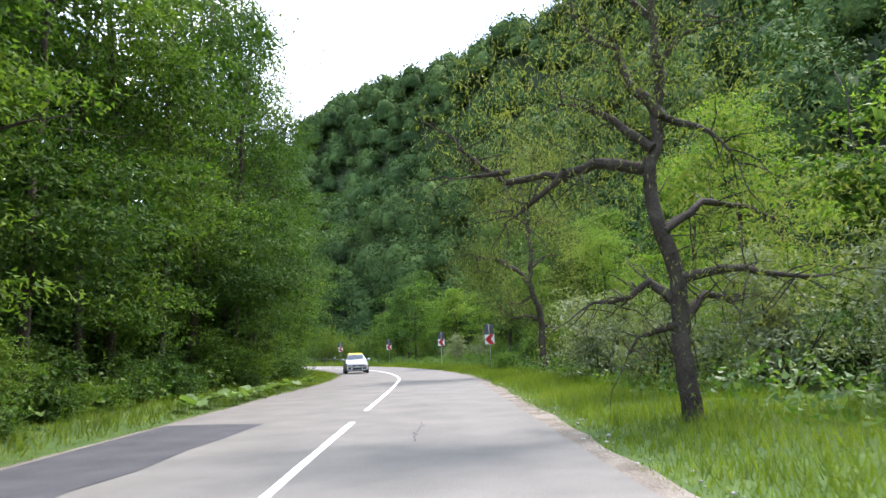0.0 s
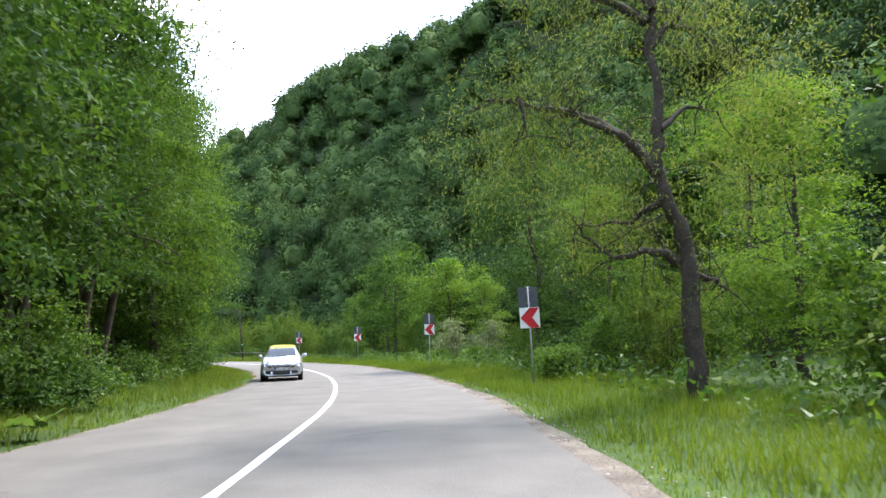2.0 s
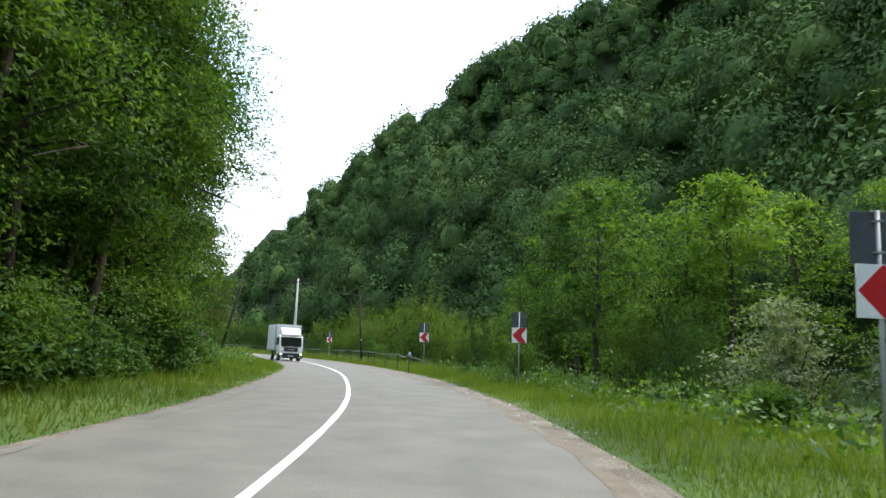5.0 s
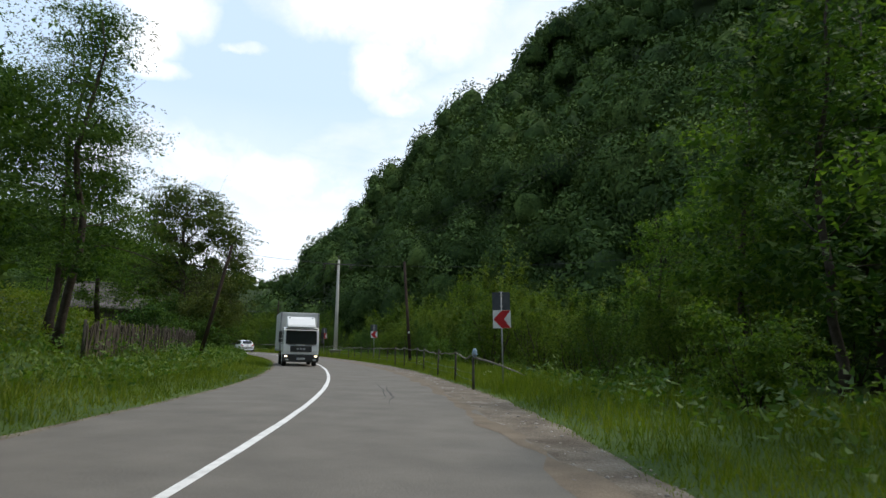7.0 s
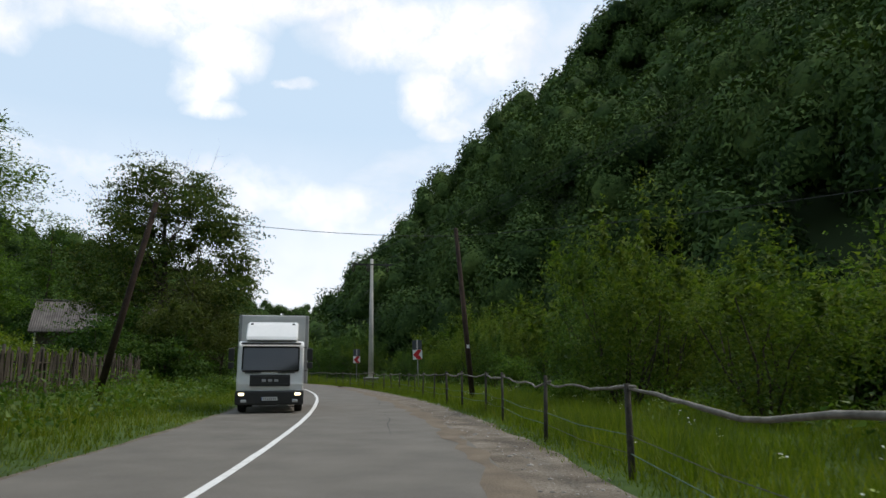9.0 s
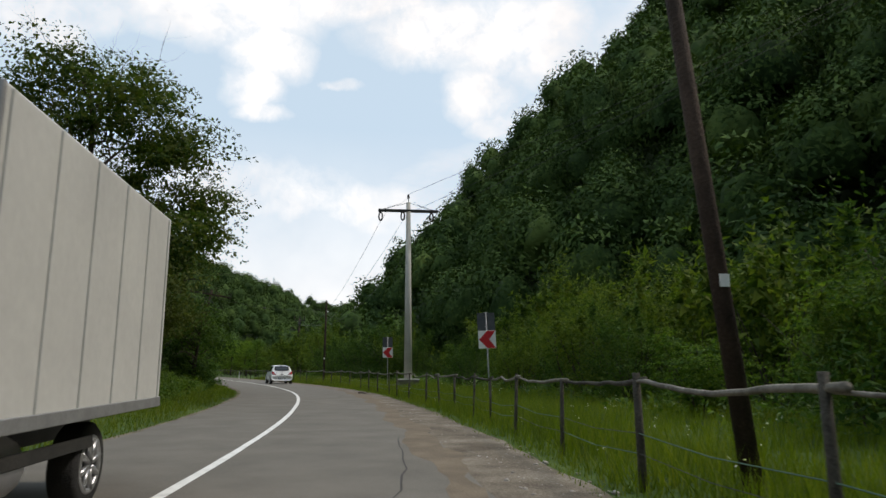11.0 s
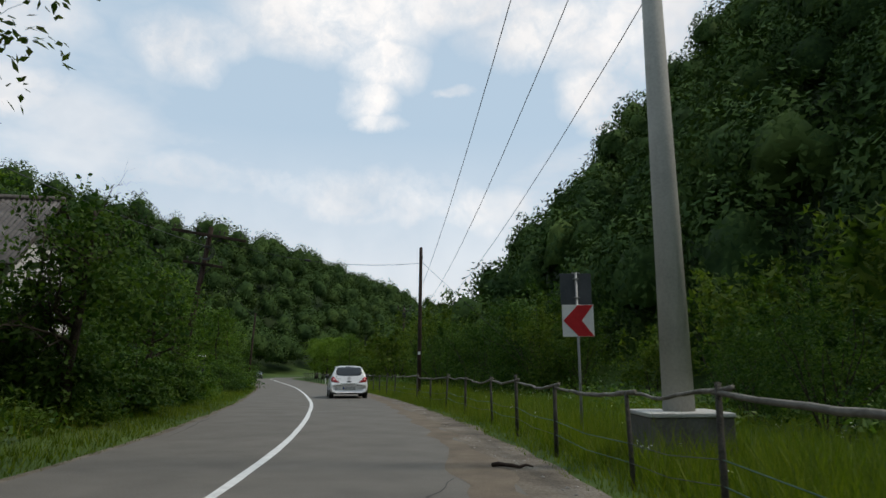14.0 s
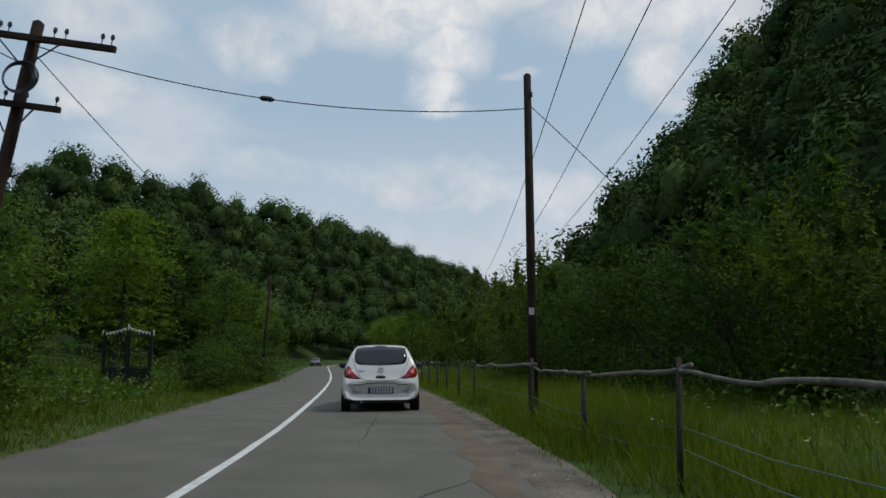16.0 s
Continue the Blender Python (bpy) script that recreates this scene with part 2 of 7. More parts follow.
POST_WOOD = material("post_wood", (0.034, 0.031, 0.026), 0.9, spread=((0.062, 0.057, 0.047), (0.105, 0.096, 0.080)), scale=5, fine=40, bump=0.6, gloss=0.2)
PLANK_WOOD = material("plank_wood", (0.042, 0.034, 0.027), 0.9, spread=((0.072, 0.060, 0.048), (0.115, 0.098, 0.080)), scale=2.5, fine=34, bump=0.5, gloss=0.2)
TAR_WOOD = material("tarred_wood", (0.020, 0.014, 0.011), 0.85, spread=((0.040, 0.026, 0.019), (0.070, 0.046, 0.034)), scale=2.2, fine=30, bump=0.6, gloss=0.25)
OLD_CONCRETE = material("old_concrete", (0.062, 0.058, 0.047), 0.92, spread=((0.098, 0.092, 0.076), (0.150, 0.142, 0.122)), scale=2.5, fine=22, bump=0.5)
CONCRETE = material("concrete", (0.36, 0.35, 0.32), 0.85, spread=((0.45, 0.44, 0.40), (0.53, 0.515, 0.47)), scale=1.6, fine=26, bump=0.25)
STEEL = material("galvanised_steel", (0.24, 0.245, 0.245), 0.62, 0.55, spread=((0.36, 0.365, 0.365),), scale=4, fine=40)
DARK_STEEL = material("dark_steel", (0.030, 0.030, 0.030), 0.6, 0.4, spread=((0.060, 0.058, 0.054),), scale=5, fine=40, bump=0.2)
WIRE = material("wire", (0.045, 0.045, 0.045), 0.5, 0.5)
ROPE = material("green_rope", (0.045, 0.110, 0.080), 0.7, spread=((0.105, 0.182, 0.135),), scale=6, fine=60)
PORCELAIN = material("insulator", (0.030, 0.020, 0.016), 0.2, spread=((0.055, 0.038, 0.030),), scale=8, gloss=0.6)
SIGN_WHITE = material("sign_white", (0.62, 0.62, 0.60), 0.4, spread=((0.76, 0.76, 0.74),), scale=3, fine=22)
SIGN_RED = material("sign_red", (0.42, 0.012, 0.018), 0.4, spread=((0.56, 0.022, 0.026),), scale=3, fine=22)
SIGN_BACK = material("sign_back", (0.052, 0.058, 0.066), 0.55, 0.3, spread=((0.085, 0.092, 0.10),), scale=3, fine=20)
CAR_WHITE = material("car_white", (0.78, 0.78, 0.77), 0.28, spread=((0.84, 0.84, 0.83),), scale=2, fine=9, coat=0.7)
CAR_SILVER = material("car_silver", (0.36, 0.38, 0.39), 0.32, 0.65, spread=((0.44, 0.46, 0.47),), scale=2, fine=9, coat=0.7)
CAR_DARK = material("car_dark", (0.020, 0.022, 0.028), 0.3, 0.3, spread=((0.035, 0.038, 0.045),), scale=2, fine=9, coat=0.7)
CAR_GLASS = material("car_glass", (0.010, 0.012, 0.013), 0.05, spread=((0.018, 0.02, 0.021),), scale=2, gloss=0.7)
PLASTIC = material("black_plastic", (0.014, 0.014, 0.014), 0.55, spread=((0.028, 0.028, 0.027),), scale=6, fine=40)
RUBBER = material("rubber", (0.012, 0.012, 0.012), 0.85, spread=((0.028, 0.027, 0.025),), scale=7, fine=50, bump=0.3)
ALLOY = material("alloy", (0.42, 0.42, 0.43), 0.35, 0.8, spread=((0.55, 0.55, 0.56),), scale=6)
LAMP_RED = material("lamp_red", (0.20, 0.006, 0.010), 0.12, spread=((0.32, 0.012, 0.014),), scale=9, coat=0.6)
LAMP_SMOKE = material("lamp_smoke", (0.10, 0.105, 0.11), 0.08, 0.2, spread=((0.17, 0.175, 0.18),), scale=9, coat=0.8)
LAMP_CLEAR = material("lamp_clear", (0.42, 0.43, 0.44), 0.1, 0.3, spread=((0.62, 0.63, 0.64),), scale=9, coat=0.6)
LAMP_BRIGHT = material("lamp_bright_red", (0.62, 0.02, 0.02), 0.15, spread=((0.75, 0.05, 0.035),), scale=9, coat=0.6)
HEADLIGHT_ON = glow("headlight_on", (1.0, 0.86, 0.55), 3.0)
PLATE = material("number_plate", (0.58, 0.59, 0.58), 0.4, spread=((0.70, 0.70, 0.69),), scale=9)
INK = material("ink", (0.03, 0.03, 0.035), 0.6)
BLUE_INK = material("blue_ink", (0.02, 0.07, 0.30), 0.5)
YELLOW = material("yellow_film", (0.66, 0.56, 0.012), 0.4, spread=((0.74, 0.64, 0.02),), scale=3, coat=0.3)
TRUCK_WHITE = material("truck_white", (0.76, 0.76, 0.74), 0.38, spread=((0.83, 0.83, 0.81),), scale=1.2, fine=9, coat=0.3)
TARPAULIN = material("box_panel", (0.52, 0.52, 0.50), 0.55, spread=((0.62, 0.62, 0.59),), scale=0.9, fine=12)
ROOF_SHEET = material("roof_sheet", (0.060, 0.052, 0.047), 0.8, spread=((0.100, 0.089, 0.081), (0.165, 0.150, 0.138)), scale=1.3, fine=14, bump=0.3)
GABLE_BOARD = material("gable_board", (0.075, 0.085, 0.065), 0.8, spread=((0.110, 0.122, 0.095),), scale=2.0, fine=18, bump=0.3)
PLASTER = material("plaster", (0.56, 0.555, 0.53), 0.9, spread=((0.68, 0.675, 0.65),), scale=1.3, fine=22, bump=0.25)
LOG_WOOD = material("dark_boards", (0.030, 0.024, 0.018), 0.9, spread=((0.055, 0.044, 0.034), (0.085, 0.070, 0.055)), scale=2, fine=30, bump=0.5)
GATE_PAINT = material("gate_paint", (0.018, 0.022, 0.026), 0.5, 0.3, spread=((0.034, 0.04, 0.046),), scale=3, fine=25)
BLUE_BAG = material("plastic_bag", (0.16, 0.26, 0.36), 0.35, spread=((0.34, 0.44, 0.52),), scale=14, fine=60, bump=0.4)


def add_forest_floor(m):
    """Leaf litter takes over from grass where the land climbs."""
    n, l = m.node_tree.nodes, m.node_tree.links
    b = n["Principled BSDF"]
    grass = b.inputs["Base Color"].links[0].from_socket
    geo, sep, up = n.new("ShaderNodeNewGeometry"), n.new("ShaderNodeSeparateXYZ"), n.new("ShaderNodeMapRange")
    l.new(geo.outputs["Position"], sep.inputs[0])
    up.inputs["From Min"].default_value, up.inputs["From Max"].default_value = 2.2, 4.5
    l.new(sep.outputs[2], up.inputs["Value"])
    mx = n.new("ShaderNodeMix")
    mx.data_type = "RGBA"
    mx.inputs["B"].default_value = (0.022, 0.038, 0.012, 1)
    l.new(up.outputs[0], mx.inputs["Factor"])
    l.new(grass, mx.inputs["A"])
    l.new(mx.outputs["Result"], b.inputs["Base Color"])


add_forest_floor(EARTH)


# ---------------------------------------------------------------- mesh helpers
def mesh_of(name, bm, mat, smooth=False):
    me = bpy.data.meshes.new(name)
    bmesh.ops.recalc_face_normals(bm, faces=bm.faces)
    bm.to_mesh(me)
    bm.free()
    me.materials.append(mat)
    if smooth:
        me.polygons.foreach_set("use_smooth", [True] * len(me.polygons))
    return me


def raw_mesh(name, co, faces, mat, smooth=False):
    """A mesh from an array of places and an array of faces with equally many corners."""
    co, faces = np.asarray(co, np.float32), np.asarray(faces, np.int32)
    me = bpy.data.meshes.new(name)
    me.vertices.add(len(co))
    me.vertices.foreach_set("co", co.ravel())
    me.loops.add(faces.size)
    me.loops.foreach_set("vertex_index", faces.ravel())
    me.polygons.add(len(faces))
    me.polygons.foreach_set("loop_start", np.arange(0, faces.size, faces.shape[1], dtype=np.int32))
    me.polygons.foreach_set("loop_total", np.full(len(faces), faces.shape[1], np.int32))
    me.update(calc_edges=True)
    me.materials.append(mat)
    if smooth:
        me.polygons.foreach_set("use_smooth", np.ones(len(faces), bool))
    return me


def part(name, bm, mat, parent, label="", smooth=False):
    me = bm if isinstance(bm, bpy.types.Mesh) else mesh_of(name, bm, mat, smooth)
    ob = new(name, me)
    ob.parent = parent
    if label:
        tagged(ob, label)
    return ob


def thing(name, label, category, place=None, group="", kind=""):
    ob = new(name)
    ob.empty_display_size = 0.2
    if place is not None:
        ob.matrix_basis = place
    return tagged(ob, label, category, group, kind)


def add_box(bm, size, at=(0, 0, 0), bevel=0.0, turn=None, taper=None):
    """A bevelled box. taper: the top's size over the bottom's, in x and y."""
    got = bmesh.ops.create_cube(bm, size=1.0)["verts"]
    for v in got:
        if taper and v.co.z > 0:
            v.co.x *= taper[0]
            v.co.y *= taper[1]
        v.co = Vector((v.co.x * size[0], v.co.y * size[1], v.co.z * size[2]))
    if bevel:
        edges = {e for v in got for e in v.link_edges}
        res = bmesh.ops.bevel(bm, geom=list(edges), offset=bevel, segments=2, affect="EDGES", profile=0.5)
        got = list({v for f in res["faces"] for v in f.verts} | {v for v in got if v.is_valid})
    m = Matrix.Translation(at) @ (turn or Matrix.Identity(4))
    bmesh.ops.transform(bm, matrix=m, verts=got)
    return got


def box(size, at=(0, 0, 0), bevel=0.0, turn=None, taper=None):
    bm = bmesh.new()
    add_box(bm, size, at, bevel, turn, taper)
    return bm


def add_tube(bm, points, radii, sides=8, cap=True):
    """A tapered tube along a line of points."""
    points = [Vector(p) for p in points]
    rings, side = [], None
    for i, p in enumerate(points):
        ahead = (points[min(i + 1, len(points) - 1)] - points[max(i - 1, 0)]).normalized()
        if side is None:
            side = ahead.orthogonal().normalized()
        side = (side - ahead * side.dot(ahead)).normalized()
        other = ahead.cross(side)
        r = radii[i] if hasattr(radii, "__len__") else radii
        rings.append([bm.verts.new(p + r * (math.cos(a) * side + math.sin(a) * other)) for a in (2 * math.pi * k / sides for k in range(sides))])
    for a, b in zip(rings, rings[1:]):
        for k in range(sides):
            bm.faces.new((a[k], a[(k + 1) % sides], b[(k + 1) % sides], b[k]))
    if cap:
        bm.faces.new(rings[0][::-1])
        bm.faces.new(rings[-1])


def tube(points, radii, sides=8):
    bm = bmesh.new()
    add_tube(bm, points, radii, sides)
    return bm


def add_prism(bm, outline, depth, m=None):
    """A flat outline in x and z, given depth along y (from 0 to depth)."""
    front = [bm.verts.new((x, 0, z)) for x, z in outline]
    rear = [bm.verts.new((x, depth, z)) for x, z in outline]
    bm.faces.new(front)
    bm.faces.new(rear[::-1])
    n = len(outline)
    for i in range(n):
        bm.faces.new((front[i], rear[i], rear[(i + 1) % n], front[(i + 1) % n]))
    if m is not None:
        bmesh.ops.transform(bm, matrix=m, verts=front + rear)


def prism(outline, depth, m=None):
    bm = bmesh.new()
    add_prism(bm, outline, depth, m)
    return bm


# ---------------------------------------------------------------- the road's line and the lie of the land
def smooth_line(points, step=0.5):
    """A Catmull-Rom line through the points, at even steps."""
    p = np.array(points, float)
    p = np.vstack([2 * p[0] - p[1], p, 2 * p[-1] - p[-2]])
    out = []
    for i in range(1, len(p) - 2):
        n = max(2, int(np.linalg.norm(p[i + 1] - p[i]) / 0.25))
        t = np.linspace(0, 1, n, endpoint=False)[:, None]
        out.append(0.5 * (2 * p[i] + (p[i + 1] - p[i - 1]) * t + (2 * p[i - 1] - 5 * p[i] + 4 * p[i + 1] - p[i + 2]) * t**2 + (3 * p[i] - p[i - 1] - 3 * p[i + 1] + p[i + 2]) * t**3))
    line = np.vstack([*out, p[-2:-1]])
    far = np.r_[0, np.cumsum(np.linalg.norm(np.diff(line, axis=0), axis=1))]
    at = np.arange(0, far[-1], step)
    return np.stack([np.interp(at, far, line[:, 0]), np.interp(at, far, line[:, 1])], 1)


CENTRE = smooth_line([(-1.9, -160), (-1.9, -80), (-1.9, -20), (-1.9, 15), (-1.95, 34), (-2.45, 45), (-4.3, 57.5), (-7.6, 70.6), (-11.6, 82.0), (-16.6, 94), (-22.4, 105.4), (-29.5, 117.4), (-38.2, 130.2), (-48.6, 143.0), (-60.0, 154.2),
                      (-71.0, 163.6), (-86.0, 175.6), (-104.5, 189.6), (-128, 207), (-152, 225.5), (-176, 250), (-197, 285), (-218, 330), (-240, 386), (-275, 470), (-330, 600)])
START = int(np.argmin(np.abs(CENTRE[:, 1])))          # the line's step at y = 0
AHEAD = np.gradient(CENTRE, axis=0)
AHEAD /= np.linalg.norm(AHEAD, axis=1)[:, None]
RIGHT = np.stack([AHEAD[:, 1], -AHEAD[:, 0]], 1)


def along(s, d=0.0):
    """The place s metres along the road from y = 0 and d metres to the right of its middle."""
    i = np.clip(np.asarray(s, float) * 2 + START, 0, len(CENTRE) - 1.001)
    k = i.astype(int)
    f = (i - k)[..., None]
    c = CENTRE[k] * (1 - f) + CENTRE[k + 1] * f
    r = RIGHT[k] * (1 - f) + RIGHT[k + 1] * f
    return c + r * np.asarray(d, float)[..., None]


def heading(s):
    """The road's turn about z at s, in degrees: 0 along +y."""
    a = AHEAD[int(s * 2 + START)]
    return math.degrees(math.atan2(-a[0], a[1]))


def road_sd(xy):
    """How far along the road, and how far to the right of its middle, places lie."""
    xy = np.atleast_2d(np.asarray(xy, float))
    s, d = np.empty(len(xy)), np.empty(len(xy))
    line = CENTRE[::4]
    for a in range(0, len(xy), 4000):
        p = xy[a : a + 4000]
        k = ((p[:, None] - line[None]) ** 2).sum(-1).argmin(1) * 4
        k = np.minimum(k, len(CENTRE) - 1)
        off = p - CENTRE[k]
        s[a : a + 4000] = (k - START) / 2 + (off * AHEAD[k]).sum(1)
        side = (off * RIGHT[k]).sum(1)
        lag = np.abs((off * AHEAD[k]).sum(1))
        d[a : a + 4000] = np.where(lag < 3, side, np.sign(side) * np.hypot(off[:, 0], off[:, 1]))
    return s, d


def ripple(x, y, size, seed):
    """Smooth unevenness between -1 and 1."""
    rng = np.random.RandomState(seed)
    z = 0 * x
    for _ in range(6):
        a, f, ph = rng.uniform(0, 6.283), rng.uniform(0.6, 1.7) / size, rng.uniform(0, 6.283)
        z = z + np.sin(6.283 * f * (x * math.cos(a) + y * math.sin(a)) + ph)
    return z / 3.2


def ramp(v, a, b):
    t = np.clip((v - a) / (b - a), 0, 1)
    return t * t * (3 - 2 * t)


SLOPE = 1.02


def ground_z(x, y):
    """The height of the land."""
    x, y = np.atleast_1d(np.asarray(x, float)), np.atleast_1d(np.asarray(y, float))
    s, d = road_sd(np.stack([x, y], 1))
    z = np.full(len(x), -0.05)
    z += ramp(d, 4.3, 7.5) * (0.13 + 0.05 * ripple(x, y, 5, 1)) + ramp(-d, 4.4, 6.2) * 0.16
    bank = 0.25 + 0.65 * ramp(s, 88, 100) * (1 - 0.5 * ramp(s, 150, 175))
    z += ramp(-d, 5.5, 11) * (bank + 0.1 * ripple(x, y, 7, 2))
    z += ramp(-d, 11, 40) * 1.6 + ramp(-d, 9.5, 25) * 3.3 * ramp(s, 92, 104) * (1 - ramp(s, 138, 156))
    foot = np.interp(s, [0, 200, 260, 300, 350], [25, 25, 29, 38, 42]) + 3 * ripple(x, y, 60, 3)
    rise = np.maximum(d - foot, 0)
    hill = SLOPE * rise + 5 * ramp(d, 40, 90) * ripple(x, y, 45, 4)
    hill = hill + 4.0 * ramp(d, 80, 110) * (1 - ramp(s, 205, 255))
    z += np.minimum(np.maximum(hill, 0), 102 + 0.42 * np.clip(rise - 94, 0, 130)) * ramp(rise, -1, 6) * (1 - 0.8 * ramp(d, 260, 700))
    lfoot = np.interp(s, [60, 110, 200, 290, 400, 480], [34, 58, 62, 48, 12, 8])
    slope = np.interp(s, [60, 200, 290, 400, 480], [0.5, 0.5, 0.55, 0.85, 0.80])
    lrise = np.maximum(-d - lfoot, 0)
    lh = slope * lrise + 3 * ramp(lrise, 10, 50) * ripple(x, y, 55, 5)
    z += np.minimum(lh, 47 + 6 * ripple(x, y, 80, 6) + 0.03 * lrise) * ramp(lrise, 0, 5)
    return z


def spot(s, d, lift=0.0):
    """A place on the land by road station and offset."""
    x, y = along(s, d)
    return Vector((x, y, float(ground_z(x, y)[0]) + lift))


def edge_left(s):
    return np.interp(s, [0, 30, 40, 50, 54, 64, 77, 92, 98, 107, 140, 160, 173, 300], [-4.3, -4.1, -3.76, -3.45, -3.3, -3.25, -3.3, -3.15, -2.88, -2.7, -2.75, -2.85, -3.1, -3.0])


def edge_right(s):
    return np.interp(s, [0, 28, 38, 49, 56, 65, 75, 85, 95, 105, 115, 139, 152, 160, 170, 188, 300], [3.65, 3.6, 3.75, 3.5, 3.65, 3.75, 4.05, 4.0, 3.6, 3.6, 3.7, 3.25, 3.45, 3.4, 3.55, 3.8, 3.85])


def gravel_edge(s):
    return np.interp(s, [0, 28, 50, 65, 75, 95, 105, 117, 128, 140, 152, 170, 300], [3.95, 4.08, 3.98, 4.28, 4.58, 4.9, 4.78, 4.85, 4.7, 4.36, 4.36, 4.28, 4.2])


def ribbon(name, s0, s1, d0, d1, z, mat, step=1.0, ragged=0.0, seed=0, across=1, label="", category=""):
    """A strip along the road from d0 to d1, whose edges may be ragged."""
    n = max(2, int((s1 - s0) / step))
    ss = np.linspace(s0, s1, n + 1)
    rng = np.random.RandomState(seed)
    jag = lambda: np.convolve(rng.uniform(-1, 1, n + 3), [0.25, 0.5, 0.25], "valid") * ragged
    e0, e1 = (d0(ss) if callable(d0) else d0) + jag(), (d1(ss) if callable(d1) else d1) + jag()
    co = []
    for k in range(across + 1):
        p = along(ss, e0 + (e1 - e0) * k / across)
        zz = z(e0 + (e1 - e0) * k / across) if callable(z) else np.full(n + 1, z)
        co.append(np.c_[p, zz])
    co = np.stack(co, 1).reshape(-1, 3)
    w = across + 1
    f = [(i * w + k, i * w + k + 1, (i + 1) * w + k + 1, (i + 1) * w + k) for i in range(n) for k in range(across)]
    ob = new(name, raw_mesh(name, co, f, mat))
    return tagged(ob, label, category, kind="structure")


# ---------------------------------------------------------------- ground, road, shoulder
def grid_lines(lo, hi, dense_lo, dense_hi, fine, coarse):
    near = list(np.arange(dense_lo, dense_hi, fine))
    left, right, step = [], [], coarse / 3
    v = dense_lo
    while v > lo:
        v -= step
        step = min(step * 1.12, 60)
        left.append(v)
    v, step = dense_hi, coarse / 3
    while v < hi:
        right.append(v)
        v += step
        step = min(step * 1.12, 60)
    return np.array(left[::-1] + near + right)


gx = grid_lines(-1500, 1500, -125, 25, 1.3, 8)
gy = grid_lines(-1500, 1800, -5, 205, 1.3, 8)
mx, my = np.meshgrid(gx, gy, indexing="ij")
gco = np.c_[mx.ravel(), my.ravel(), ground_z(mx.ravel(), my.ravel())]
idx = np.arange(len(gco)).reshape(mx.shape)
gf = np.stack([idx[:-1, :-1], idx[1:, :-1], idx[1:, 1:], idx[:-1, 1:]], -1).reshape(-1, 4)
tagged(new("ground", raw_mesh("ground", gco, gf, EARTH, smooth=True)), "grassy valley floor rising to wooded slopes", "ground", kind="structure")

ribbon("road", -150, 420, edge_left, edge_right, 0.0, ASPHALT, 0.7, 0.05, 1, 8, "worn pale grey asphalt country road on a long bend", "road")
ribbon("road_edge", -150, 420, lambda s: edge_left(s) - 0.22, lambda s: edge_left(s) + 0.06, -0.018, GRAVEL, 0.6, 0.07, 2, 1, "crumbled earthy edge of the asphalt", "road edge")
ribbon("shoulder", -150, 320, lambda s: edge_right(s) - 0.12, gravel_edge, -0.012, GRAVEL, 0.6, 0.13, 3, 3, "stony gravel shoulder beside the asphalt", "shoulder")
ribbon("dusty_edge", 62, 240, lambda s: edge_right(s) - 0.16 - np.interp(s, [62, 90, 130, 160, 200, 240], [0.0, 0.12, 0.34, 0.40, 0.30, 0.1]), lambda s: edge_right(s) + 0.02, 0.004, DUST, 0.45, 0.26, 8, 2, "sandy dust washed over the edge of the asphalt", "road edge")

for a, b in [(-9.5, -4.5), (-1.5, 4.5), (7.6, 18.0), (20.7, 300.0)]:
    ribbon("road_marking", a, b, -0.066, 0.066, 0.005, PAINT, 0.6, 0.012, int(a) + 50, 1, "worn white centre line painted on the asphalt", "road marking")

bm = bmesh.new()
edge = [(-4.2, 8.0), (-4.15, 12), (-4.12, 16), (-4.08, 18.9), (-2.7, 18.7), (-1.89, 18.4), (-1.96, 17.4), (-2.0, 16.2), (-2.12, 14.6), (-2.08, 12.8), (-2.28, 11.6), (-2.2, 8)]
bm.faces.new([bm.verts.new((*along(s, d), 0.006)) for d, s in edge])
tagged(new("asphalt_patch", mesh_of("asphalt_patch", bm, PATCH)), "dark patch of newer asphalt on the old road", "road patch", kind="structure")


def crack(s0, d0, s1, d1, width, seed):
    rng = np.random.RandomState(seed)
    n = 14
    t = np.linspace(0, 1, n)
    p = along(s0 + (s1 - s0) * t, d0 + (d1 - d0) * t + np.cumsum(rng.normal(0, 0.04, n)))
    w = width * rng.uniform(0.4, 1.2, n) * np.sin(np.pi * np.clip(t, 0.05, 0.95)) ** 0.5
    side = np.gradient(p, axis=0)[:, ::-1] * (1, -1)
    side /= np.linalg.norm(side, axis=1)[:, None]
    co = np.vstack([np.c_[p + side * w[:, None], np.full(n, 0.004)], np.c_[p - side * w[:, None], np.full(n, 0.004)]])
    tagged(new("road_crack", raw_mesh("road_crack", co, [(i, i + 1, n + i + 1, n + i) for i in range(n - 1)], TAR)), "dark open crack in the asphalt", "crack", kind="structure")


